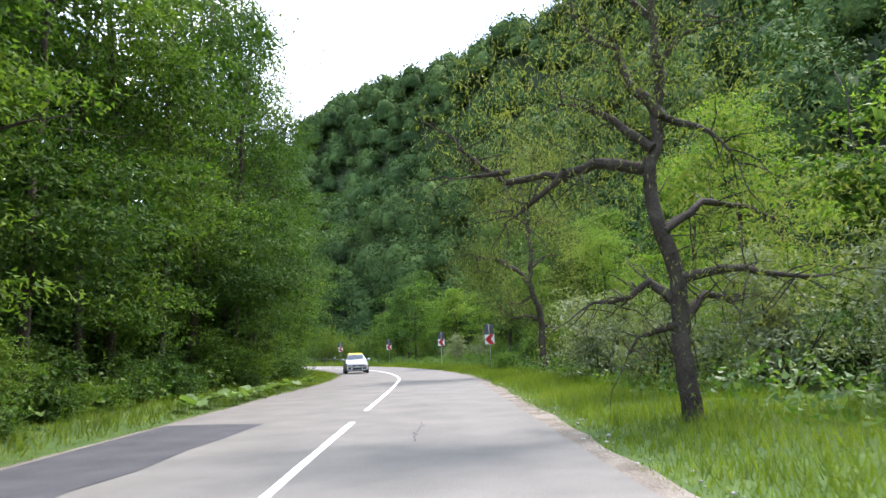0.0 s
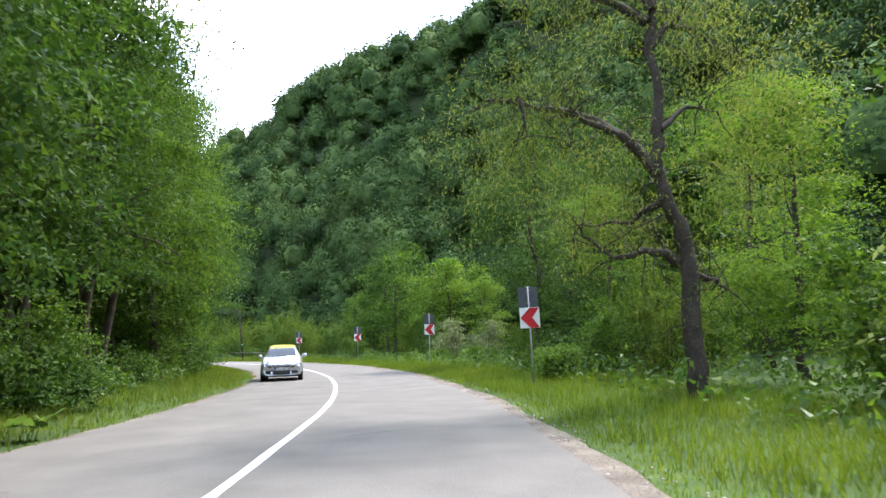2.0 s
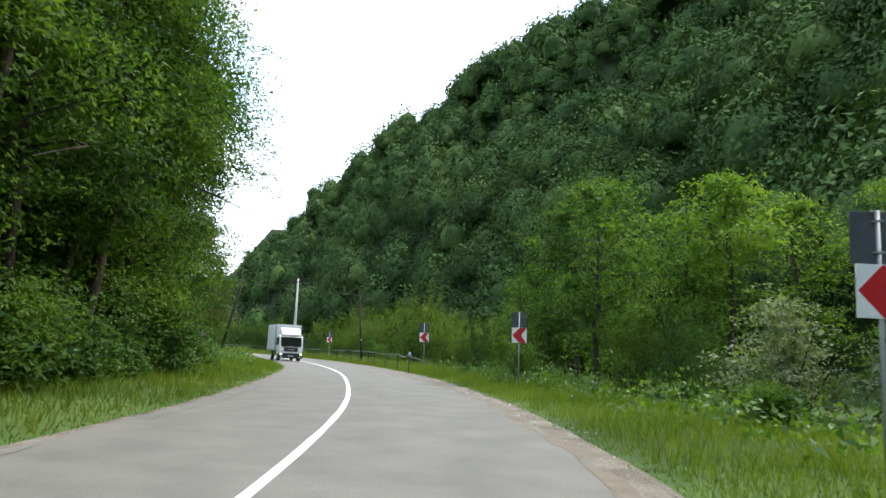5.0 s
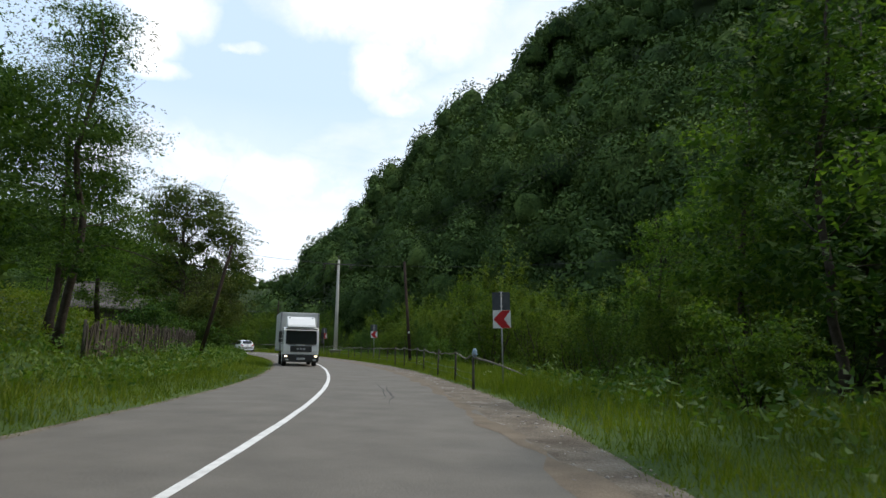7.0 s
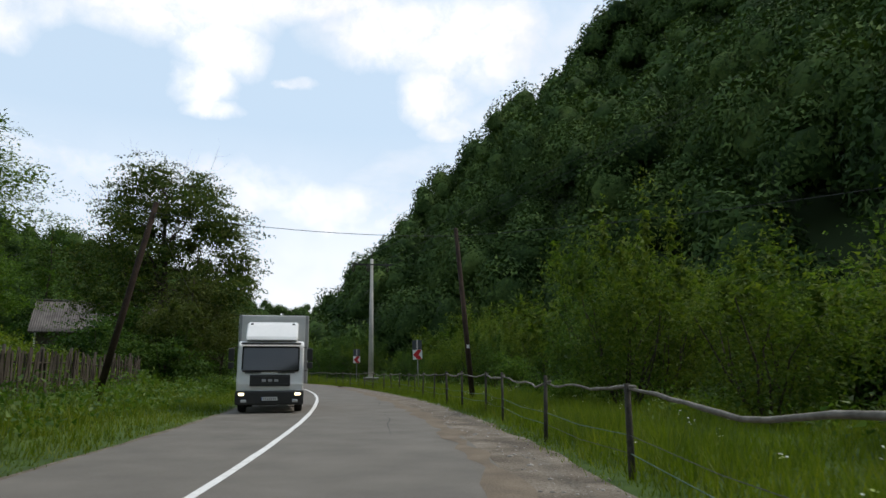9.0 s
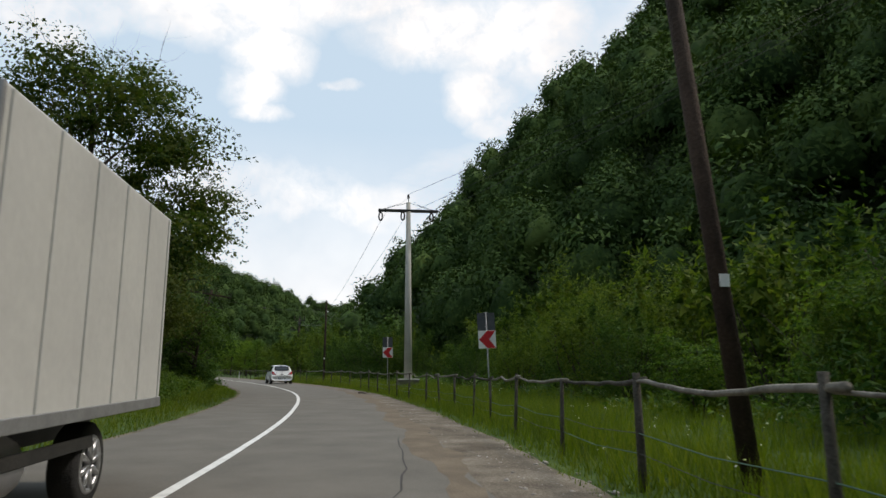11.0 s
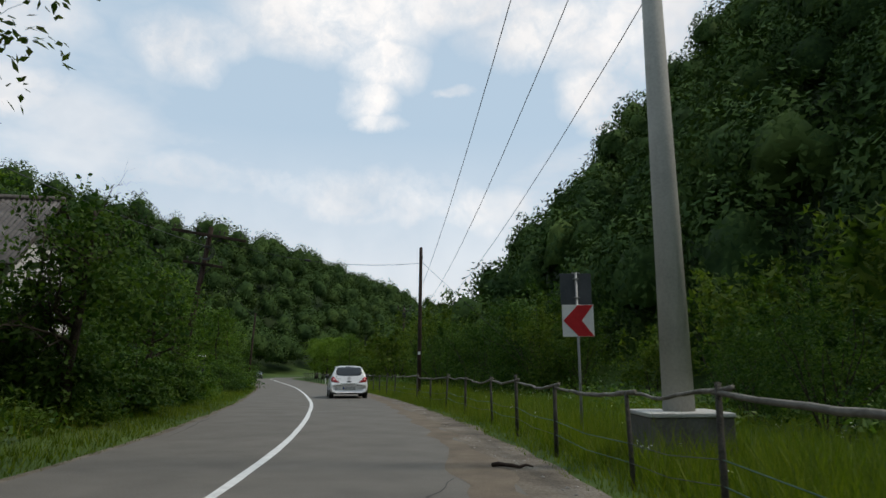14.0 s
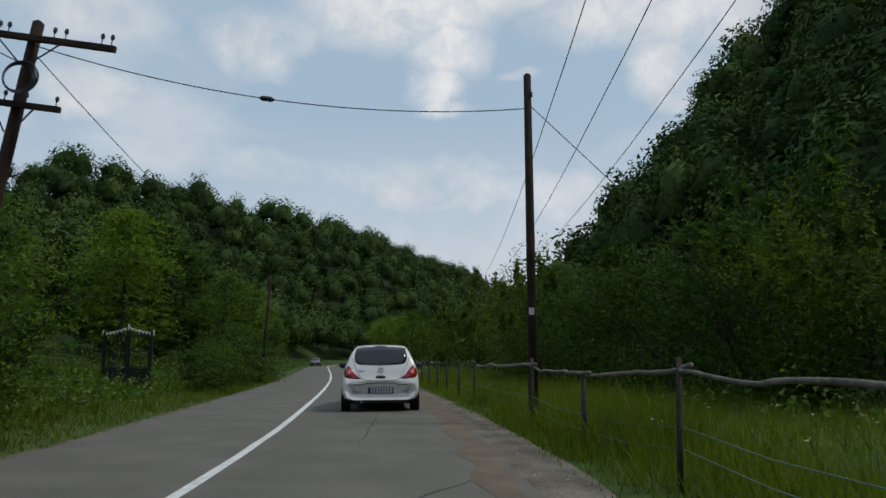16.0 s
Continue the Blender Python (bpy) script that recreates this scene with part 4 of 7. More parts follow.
KINDS = {
    "tall_a": tall_tree(11, LEAF, 15.0, 1.2, 3.9),
    "tall_b": tall_tree(12, LEAF_DEEP, 16.0, 1.5, 4.2),
    "mid_a": tall_tree(41, LEAF, 14.5, 1.0, 3.9, 220, 24, 0.20, 0.06),
    "mid_b": tall_tree(42, LEAF_DEEP, 15.5, 1.4, 4.1, 220, 24, 0.20, 0.06),
    "mid_c": tall_tree(43, LEAF, 13.0, 0.8, 3.5, 200, 24, 0.20, 0.06),
    "mid_d": tall_tree(44, LEAF_LIME, 12.0, 0.8, 3.6, 200, 24, 0.20, 0.06),
    "tall_c": tall_tree(13, LEAF, 13.0, 1.0, 3.4),
    "tall_d": tall_tree(14, LEAF_LIME, 12.0, 0.8, 3.6),
    "slim": tall_tree(15, LEAF, 14.0, 1.0, 2.6, 125, 90),
    "stand_a": tall_tree(18, LEAF, 15.5, 1.5, 4.0, 195, 96),
    "stand_b": tall_tree(19, LEAF_DEEP, 16.5, 2.2, 4.2, 195, 96),
    "back_a": tall_tree(16, LEAF, 14.5, 1.0, 3.9, 300, 14, 0.32, 0.11, True),
    "back_b": tall_tree(17, LEAF_DEEP, 15.5, 1.2, 4.1, 300, 14, 0.32, 0.11, True),
    "back_bush": bush(28, LEAF_SCRUB, 3.6, 2.2, 130, 14, 0.19, 0.045, spiky=0.7, label="light green willow scrub in the second row", simple=True),
    "bush_a": bush(21, LEAF, 3.6, 2.1, 280, 24, 0.095, 0.027, simple=True),
    "bush_b": bush(22, LEAF_SCRUB, 3.4, 2.0, 330, 24, 0.084, 0.020, simple=True, spiky=0.9, label="light green willow scrub with upright shoots"),
    "bush_c": bush(23, LEAF_DEEP, 3.0, 2.2, 260, 20, length=0.115, width=0.033, label="dark green dense hedge bush", simple=True),
    "bush_d": bush(24, LEAF_DEEP, 3.8, 2.2, 320, 24, 0.11, 0.018, simple=True, spiky=0.6, label="green willow bush with long thin leaves"),
    "olive": bush(27, LEAF_OLIVE, 4.2, 2.2, 300, 13, 0.17, 0.034, spiky=0.5, label="tall olive-green willow bush at the foot of the walnut", lobes=12),
    "silver": bush(25, LEAF_SILVER, 3.0, 2.1, 270, 15, 0.11, 0.024, name="silvery_bush", label="silvery grey-leaved shrub beside the grass verge"),
    "low": bush(26, LEAF, 1.5, 1.3, 170, 20, 0.085, 0.026, simple=True, label="low leafy shrub in the verge"),
    "willow_a": willow(31, "old willow with a dark crooked trunk and thin yellow-green leaves", 0.21, WILLOW_A,
                       [(-2.2, 1.2, 5.4, 2.2, 1.9, 1.5), (2.1, 0.2, 4.0, 2.6, 2.4, 1.9), (-1.2, 0, 7.2, 2.8, 2.6, 2.0), (1.2, 0.3, 6.8, 2.5, 2.3, 1.9), (-0.5, 0, 9.2, 2.2, 2.0, 1.6), (-3.0, 1.4, 6.8, 1.7, 1.8, 1.5), (3.1, 0, 2.8, 2.0, 1.8, 1.4), (0.4, 1.4, 5.2, 2.2, 1.6, 1.6)], 620),
    "willow_b": willow(32, "leaning willow with bare upper branches and drooping yellow-green leaves", 0.22, WILLOW_B,
                       [(-3.0, 0.3, 6.2, 1.9, 1.8, 1.6), (-3.5, 0.4, 4.9, 1.6, 1.6, 1.6), (-1.5, 0, 8.6, 2.3, 2.1, 1.7), (0.9, 0.2, 8.2, 2.3, 2.1, 1.9), (1.8, 0, 6.4, 2.2, 1.9, 1.9), (-1.6, 0.3, 4.4, 1.7, 1.7, 1.4), (-0.4, 0, 10.9, 2.2, 1.9, 1.5), (1.4, 0.2, 4.4, 1.6, 1.6, 1.3), (0.9, 0.2, 11.6, 1.9, 1.8, 1.4), (-2.2, 0.1, 10.2, 1.8, 1.7, 1.4)], 1050),
    "walnut": old_tree(33, LEAF_WALNUT, "broad old walnut tree with an open crown on dark spreading limbs", 12.5, 0.42, (-0.6, 0.3), None,
                       [*dome(33, 26, 7.8, 4.6, 15.2), *dome(35, 12, 4.6, 6.0, 12.5), (6.8, -1, 5.6, 2.0, 2.2, 1.5), (-6.8, 0.3, 5.6, 2.4, 2.4, 1.9), (-4.0, -0.5, 5.0, 2.2, 2.2, 1.5), (3.5, 0.4, 5.0, 2.2, 2.2, 1.5)], 2000, 22, 0.20, 0.054, 20, 6.2, 0.22, 0.35, 0.34, 0.12, name="walnut_tree"),
    "orchard": old_tree(34, LEAF_DEEP, "small old fruit tree with a leaning dark trunk", 5.6, 0.16, (0.4, 0.1), None,
                        [(0, 0, 3.9, 2.4, 2.4, 1.5), (1.2, 0.4, 3.2, 1.7, 1.7, 1.2), (-1.3, -0.3, 3.3, 1.7, 1.7, 1.2), (0.2, 0, 5.1, 1.6, 1.6, 1.0)], 300, 15, 0.15, 0.045, 11, 2.3, 0.3, 0.3, 0.26, 0.1, name="fruit_tree"),
    "shade": old_tree(36, LEAF_OLIVE, "small spreading olive-green tree over a dark yard edge", 6.4, 0.15, (0.5, -0.2), None,
                      [(0, 0, 4.4, 2.2, 2.2, 1.3), (1.9, 0.4, 3.6, 1.6, 1.6, 1.0), (-1.8, -0.5, 3.5, 1.7, 1.7, 1.0), (0.3, 1.9, 3.7, 1.5, 1.5, 1.0), (-0.2, -1.9, 3.6, 1.5, 1.5, 1.0), (0.2, 0, 5.7, 1.6, 1.6, 1.0)], 420, 18, 0.13, 0.04, 12, 2.6, 0.3, 0.3, 0.26, 0.12, name="shade_tree"),
}
rng = np.random.RandomState(77)

# the two willows and the tall trees on the right before the bend
plant("willow_a", 4.06, 15.35, 0.9, 0)
plant("willow_b", 5.4, 39.1, 1.0, 0)
for k, x, y, sc, tn in [("tall_d", 9.5, 24, 0.74, 40), ("tall_d", 11.0, 33, 0.80, 200), ("tall_d", 12.5, 17, 0.80, 20), ("tall_d", 9.8, 43, 0.68, 120), ("back_b", 14.5, 40, 0.78, 300), ("back_a", 15.5, 27, 0.80, 10),
                        ("tall_c", 7.6, 52.0, 0.60, 80), ("tall_b", 6.4, 64.5, 0.92, 15), ("tall_b", 9.6, 58.5, 0.85, 100), ("back_b", 12.6, 57.0, 0.82, 40), ("back_b", 13.5, 62.5, 0.85, 140), ("tall_b", 10.2, 69, 0.85, 260), ("tall_c", 12.5, 50, 0.9, 70), ("tall_d", 5.0, 75.5, 0.52, 30), ("back_a", 14.5, 64, 0.9, 160),
                        ("mid_c", -2.4, 91.5, 0.86, 250), ("mid_a", 0.8, 87.0, 0.62, 140), ("mid_d", 2.4, 85.5, 0.78, 50), ("mid_c", 5.4, 88, 0.72, 310), ("back_b", 9.0, 80, 0.7, 20), ("mid_b", -3.6, 99.5, 0.85, 90), ("mid_c", -0.5, 98, 0.7, 30),
                        ("mid_a", -5.6, 104.5, 0.80, 180), ("back_b", -1.6, 105, 0.95, 60), ("mid_c", -8.4, 112.5, 0.66, 220), ("mid_b", -4.4, 113.5, 0.85, 10), ("mid_a", -8.6, 122, 0.66, 100), ("back_b", -4, 122, 0.8, 140)]:
    plant(k, x, y, sc, tn, wide=1.12)
for k, x, y, sc, tn in [("silver", 5.9, 29.0, 1.15, 0), ("silver", 7.2, 32.4, 1.3, 120), ("silver", 6.8, 25.2, 1.1, 200), ("silver", 8.8, 21.5, 1.35, 40), ("silver", 2.6, 77.6, 1.15, 60), ("silver", 4.4, 74.0, 1.05, 160), ("silver", 8.2, 15.0, 1.1, 300),
                        ("bush_a", 7.5, 36.0, 0.95, 20), ("bush_b", 6.8, 45.0, 0.9, 80), ("bush_a", 6.2, 49.5, 0.8, 140), ("bush_c", 7.2, 56.5, 0.9, 200), ("bush_a", 5.2, 60.0, 0.62, 260), ("bush_b", 6.8, 69.5, 0.8, 320), ("low", 4.6, 47.5, 1.0, 0), ("low", 4.9, 53.5, 0.9, 60),
                        ("bush_c", 9.5, 29.5, 1.0, 10), ("bush_c", 9.0, 56.0, 1.4, 30), ("bush_c", 10.8, 60.5, 1.5, 110), ("bush_c", 8.4, 62.2, 1.2, 190), ("bush_a", 11.5, 54.0, 1.4, 250), ("bush_c", 10.5, 20.0, 1.1, 80), ("bush_d", 0.6, 81.8, 0.85, 100), ("bush_b", -1.2, 85.0, 0.9, 45), ("bush_a", -6.5, 93.5, 0.8, 15), ("bush_b", -8.0, 102.5, 0.85, 200), ("bush_d", -10.5, 106, 0.9, 130), ("low", 3.6, 68.5, 1.0, 120), ("low", 1.4, 74.5, 0.9, 30)]:
    plant(k, x, y, sc, tn)

# the wall of trees on the left before the bend: three rows and shrubs at their feet
kinds = ["tall_b", "tall_c", "tall_b", "stand_b", "slim", "tall_b"]
i = 0
for d0, s0, s1, step, lo, hi in [(-8.4, 6, 88, 4.0, 1.08, 1.36), (-13.0, 8, 92, 5.6, 1.15, 1.38)]:
    s = s0
    while s < s1:
        x, y = along(s + rng.uniform(-0.8, 0.8), d0 + rng.uniform(-0.8, 0.8))
        front = kinds[i % 6] if s > 46 else "stand_b" if s > 30 else ("stand_a", "stand_b", "stand_a")[i % 3]
        plant(front if d0 > -10 else ("back_a", "back_b", "back_b")[i % 3], float(x), float(y), rng.uniform(lo, hi), rng.uniform(0, 360), wide=0.92)
        i += 1
        s += step * rng.uniform(0.85, 1.15)
for s, d, sc in [(27.0, -9.2, 1.4), (33.5, -8.4, 1.42), (39.0, -8.9, 1.45), (46.0, -8.6, 1.4), (53.0, -9.0, 1.4), (66.0, -9.6, 1.3), (73.0, -10.2, 1.3), (79.0, -9.4, 1.28), (84.5, -10.4, 1.25), (88.5, -12.5, 1.2), (70.0, -13.5, 1.35), (81.0, -14.5, 1.3)]:
    x, y = along(s, d)
    plant("tall_b" if s > 46 else "stand_b", float(x), float(y), sc, 40 * s, wide=0.85)
s = 60.0
while s < 92:                                          # the wall closes up towards the bend
    x, y = along(s, float(np.interp(s, [68, 84], [-9.6, -8.0])) + rng.uniform(-0.6, 0.6))
    plant("tall_b" if rng.rand() < 0.7 else "tall_c", float(x), float(y), rng.uniform(1.0, 1.25), rng.uniform(0, 360), wide=1.08)
    x, y = along(s + 1.5, -8.4 + rng.uniform(-0.4, 0.4))
    plant("bush_c", float(x), float(y), rng.uniform(1.1, 1.5), rng.uniform(0, 360))
    s += 3.6
s = 12.0
while s < 60:                                          # a dark thicket behind the first stems
    x, y = along(s, -11.6 + rng.uniform(-0.8, 0.8))
    plant("bush_c", float(x), float(y), rng.uniform(1.1, 1.6), rng.uniform(0, 360))
    s += rng.uniform(2.4, 3.4)
s = 9.0
while s < 44:                                          # undergrowth that hides the feet of the first stems
    x, y = along(s, -6.9 + rng.uniform(-0.5, 0.3))
    plant(["bush_c", "low", "bush_a", "bush_c"][int(rng.randint(4))], float(x), float(y), rng.uniform(0.55, 0.9), rng.uniform(0, 360))
    s += rng.uniform(1.7, 2.8)
while s < 92:
    x, y = along(s, -7.0 + rng.uniform(-0.7, 0.3))
    plant(["low", "bush_a", "low", "bush_c"][int(rng.randint(4))], float(x), float(y), rng.uniform(0.5, 0.95), rng.uniform(0, 360))
    s += rng.uniform(1.8, 3.2)

# the left side along the yard: one tree at the end of the wall, the walnut, bushes round the house
for k, x, y, sc, tn, w in [("tall_b", -28.2, 96.4, 0.83, 75, 1.2), ("tall_b", -31.0, 98.6, 0.80, 200, 1.0), ("tall_c", -56.8, 137.6, 0.62, 40, 1.2), ("tall_b", -34.0, 101.0, 1.0, 100, 1.1), ("tall_a", -43.2, 112.4, 0.74, 30, 1.4), ("bush_c", -50.5, 126.2, 1.6, 20, 1.1), ("bush_c", -53.5, 129.0, 1.7, 80, 1.1), ("bush_c", -47.6, 123.8, 1.2, 140, 1.1), ("back_b", -41, 101, 0.95, 130, 1.2), ("tall_c", -47, 106, 0.95, 60, 1.3), ("back_a", -55, 108, 0.9, 10, 1.3), ("walnut", -54.8, 134.6, 1.08, 0, 0.98),
                           ("bush_c", -46.0, 126.5, 1.25, 40, 1.1), ("olive", -46.6, 127.8, 1.2, 90, 1.05), ("shade", -48.6, 130.6, 1.12, 30, 1.1), ("bush_c", -52.0, 131.6, 1.5, 150, 1.1), ("shade", -52.9, 135.4, 0.80, 10, 1.1), ("bush_c", -55.5, 133.4, 1.5, 200, 1.0), ("shade", -51.0, 134.2, 0.95, 170, 1.1), ("bush_c", -57.5, 136.0, 1.5, 200, 1.2),
                           ("low", -54.8, 139.6, 0.9, 80, 1.2), ("bush_c", -58.4, 142.0, 0.6, 240, 1.1), ("orchard", -58.1, 144.6, 0.96, 20, 1.1), ("bush_c", -61.2, 144.6, 1.2, 130, 1.0), ("bush_c", -59.4, 143.9, 1.3, 50, 1.0), ("orchard", -63.5, 149.6, 0.85, 90, 1.1), ("bush_c", -60.8, 147.2, 1.0, 120, 1.1),
                           ("bush_a", -66.8, 152.6, 0.95, 30, 1.15), ("bush_c", -65.2, 151.4, 0.85, 130, 1.1), ("bush_a", -69.5, 154.0, 1.1, 210, 1.1), ("bush_c", -72.5, 152.5, 1.5, 70, 1.1), ("bush_a", -73.6, 154.6, 1.3, 310, 1.0), ("mid_c", -83.5, 157.0, 0.62, 20, 1.2),
                           ("bush_c", -79.5, 164.2, 0.7, 160, 1.2), ("bush_a", -83.0, 167.0, 0.75, 40, 1.2), ("bush_c", -88.0, 170.0, 1.2, 80, 1.2), ("mid_c", -93.0, 172.5, 0.55, 200, 1.2), ("mid_d", -86.5, 163.5, 0.7, 100, 1.2), ("back_a", -92, 166, 0.7, 10, 1.2), ("bush_d", -97.5, 178.0, 1.1, 0, 1.2),
                           ("mid_c", -104, 181, 0.6, 30, 1.2), ("back_a", -112, 184, 0.7, 70, 1.2), ("back_b", -102, 172, 0.8, 210, 1.2), ("mid_d", -121, 192, 0.6, 260, 1.2), ("back_b", -118, 182, 0.85, 150, 1.2), ("mid_c", -132, 200, 0.6, 20, 1.2), ("back_a", -130, 190, 0.9, 310, 1.2), ("back_a", -143, 206, 0.75, 40, 1.2), ("mid_c", -160, 219, 0.7, 40, 1.2),
                           ("mid_b", -77, 141, 1.0, 100, 1.1), ("mid_a", -84, 150, 0.95, 40, 1.2), ("mid_b", -82, 136, 1.0, 220, 1.2), ("tall_c", -66, 128, 0.7, 60, 1.2), ("back_b", -72, 118, 0.7, 190, 1.2)]:
    plant(k, x, y, sc, tn, wide=w)

# a thicket of weeds and young shoots on the bank before the yard
s = 138.0
while s < 172.0:
    for d in (-5.7, -6.9):
        x, y = along(s + rng.uniform(-0.7, 0.7), d + rng.uniform(-0.4, 0.4))
        plant("low", float(x), float(y), rng.uniform(0.42, 0.72), rng.uniform(0, 360), wide=1.25)
    s += 2.3

# willow scrub in a band on the right, beyond the fence, and the single bushes in the meadow
for k, x, y, sc, tn, w in [("bush_b", -18.7, 119.6, 1.85, 0, 0.95), ("bush_b", -14.6, 113.6, 1.2, 60, 1.2), ("bush_a", -12.2, 118.5, 1.3, 120, 1.2), ("bush_b", -11.8, 107.8, 1.0, 250, 1.1), ("low", -21.0, 122.5, 0.9, 0, 1.1)]:
    plant(k, x, y, sc, tn, wide=w)
s = 104.0
while s < 330:
    for d in (12.2, 16.0, 20.5) if s < 205 else (12.2, 17.5):
        x, y = along(s + rng.uniform(-1.2, 1.2), d + rng.uniform(-1.4, 1.4))
        if not (d < 13 and (s < 122 or 166 < s < 176 or rng.rand() < 0.18)) and not (d > 13 and 178 < s < 204):
            plant("back_bush" if d > 18 or s > 205 or (d > 13 and rng.rand() < 0.5) else ["bush_b", "bush_d", "bush_a", "bush_b"][int(rng.randint(4))], float(x), float(y), rng.uniform(0.75, 1.7) * (1.2 if s > 200 or d > 18 else 1.0), rng.uniform(0, 360), wide=1.1)
    s += 3.9 if s < 200 else 7.0
for s, d, sc in [(186, 10.5, 1.35), (189, 12.5, 1.5), (193, 9.8, 1.2), (178, 13.5, 1.2)]:
    x, y = along(s, d)
    plant("bush_d", float(x), float(y), sc, rng.uniform(0, 360), wide=1.15)
for s, d, sc in [(232, 8.2, 0.5), (243, 8.5, 0.55), (256, 8.0, 0.6), (270, 9.0, 0.6), (284, 8.5, 0.7), (300, 9, 0.7)]:
    x, y = along(s, d)
    plant("mid_d" if sc > 0.52 else "mid_c", float(x), float(y), sc, rng.uniform(0, 360), wide=1.3)


# ---------------------------------------------------------------- broad-leaved butterbur by the road edge
def butterbur_leaf(rng, size):
    """A round, wavy, cupped leaf on a stalk."""
    bm = bmesh.new()
    ring = []
    mid = bm.verts.new((0, 0, -0.12 * size))
    for k in range(12):
        q = 6.283 * k / 12
        r = size * (1 + 0.1 * math.sin(3 * q + size * 40)) * (0.55 if k == 0 else 1)
        ring.append(bm.verts.new((r * math.cos(q), r * math.sin(q), 0.1 * size * math.sin(5 * q) + rng.uniform(-0.02, 0.02))))
    for k in range(12):
        bm.faces.new((mid, ring[k], ring[(k + 1) % 12]))
    add_tube(bm, [(0, 0, -0.12 * size), (0.05, 0, -0.2), (0.12, 0.02, -0.5)], 0.008, 5)
    return mesh_of("leaf", bm, BUTTERBUR, smooth=True)


rng = np.random.RandomState(91)
LEAVES = [butterbur_leaf(rng, z) for z in (0.14, 0.19, 0.24)]
for s, d in [(24.0, -4.75), (25.2, -4.6), (26.6, -4.85), (27.4, -4.5), (29.3, -4.7), (31.5, -4.6), (22.6, -5.0), (34.0, -4.5), (37.5, -4.4)]:
    p = spot(s, d)
    ob = thing("butterbur", "low butterbur plant with broad round pale green leaves", "plant", Matrix.Translation(p), "butterbur along the verge")
    for k in range(7):
        q, r = 0.9 * k + rng.uniform(-0.3, 0.3), rng.uniform(0.08, 0.42)
        leaf = part("leaf", LEAVES[int(rng.randint(3))], None, ob)
        leaf.matrix_basis = Matrix.Translation((r * math.cos(q), r * math.sin(q), rng.uniform(0.26, 0.44))) @ pose(0, 0, 0, rng.uniform(-30, 30), rng.uniform(-30, 30), math.degrees(q))


# ---------------------------------------------------------------- woods on the slopes
def wood_variant(seed, cards=260, length=0.34, width=0.12, fine=2, lobes=22, core_at=(0.62, 0.76)):
    """One tree of the far woods: a domed crown of rounded lumps, close set with small leaf sprays. Returns places, faces and outward normals."""
    rng = np.random.RandomState(seed)
    k = np.arange(lobes)
    up = 1 - 1.45 * (k + 0.5) / lobes                     # lumps spread evenly over the upper three quarters of an egg
    turn = 2.399963 * k + rng.uniform(0, 6.283)
    flat = np.sqrt(np.maximum(1 - up ** 2, 0))
    g = np.stack([flat * np.cos(turn), flat * np.sin(turn), up], 1)
    tall = rng.uniform(2.9, 4.1)
    mid = g * (2.15, 2.15, tall) * rng.uniform(0.78, 1.08, (lobes, 1)) + rng.normal(0, 0.16, (lobes, 3))
    rad = rng.uniform(0.85, 1.35, lobes)
    bm = bmesh.new()
    bmesh.ops.create_icosphere(bm, subdivisions=fine, radius=1.0)
    bmesh.ops.delete(bm, geom=[v for v in bm.verts if v.co.z < -0.75], context="VERTS")
    bm.verts.index_update()
    d = np.array([v.co.normalized()[:] for v in bm.verts])
    tri = np.array([[v.index for v in f.verts] for f in bm.faces])
    bm.free()

    def skin(ways):
        dc = ways @ mid.T
        disc = rad ** 2 - ((mid ** 2).sum(1) - dc ** 2)
        reach = np.where(disc > 0, dc + np.sqrt(np.maximum(disc, 0)), 0)
        far = np.maximum(reach.max(1), 1.6)
        own = reach.argmax(1)
        at = ways * far[:, None]
        n = (at - mid[own]) / rad[own][:, None] * 0.7 + ways * 0.5
        return at, n / np.linalg.norm(n, axis=1)[:, None]

    core, cn = skin(d)
    core *= rng.uniform(*core_at, (len(core), 1))
    w = rng.normal(0, 1, (cards, 3)) + (0, 0, 0.3)
    w /= np.linalg.norm(w, axis=1)[:, None]
    w = w[w[:, 2] > -0.6]
    at, n = skin(w)
    at *= rng.uniform(0.74, 1.07, (len(at), 1))
    co, q = leaf_cards(rng, at, n + (0, 0, 0.15), length, width, face=1.5, droop=0.1, simple=True)
    base = (0, 0, 5.6)
    return np.vstack([co + base, core + base]), np.vstack([q, tri + len(co)]), np.vstack([np.repeat(n, 3, 0), cn])


VARIANTS = [wood_variant(100 + k, 520, 0.56, 0.185, 2) for k in range(8)]
NEAR_VARIANTS = [wood_variant(120 + k, 1700, 0.36, 0.12, 2, 30, (0.52, 0.66)) for k in range(6)]


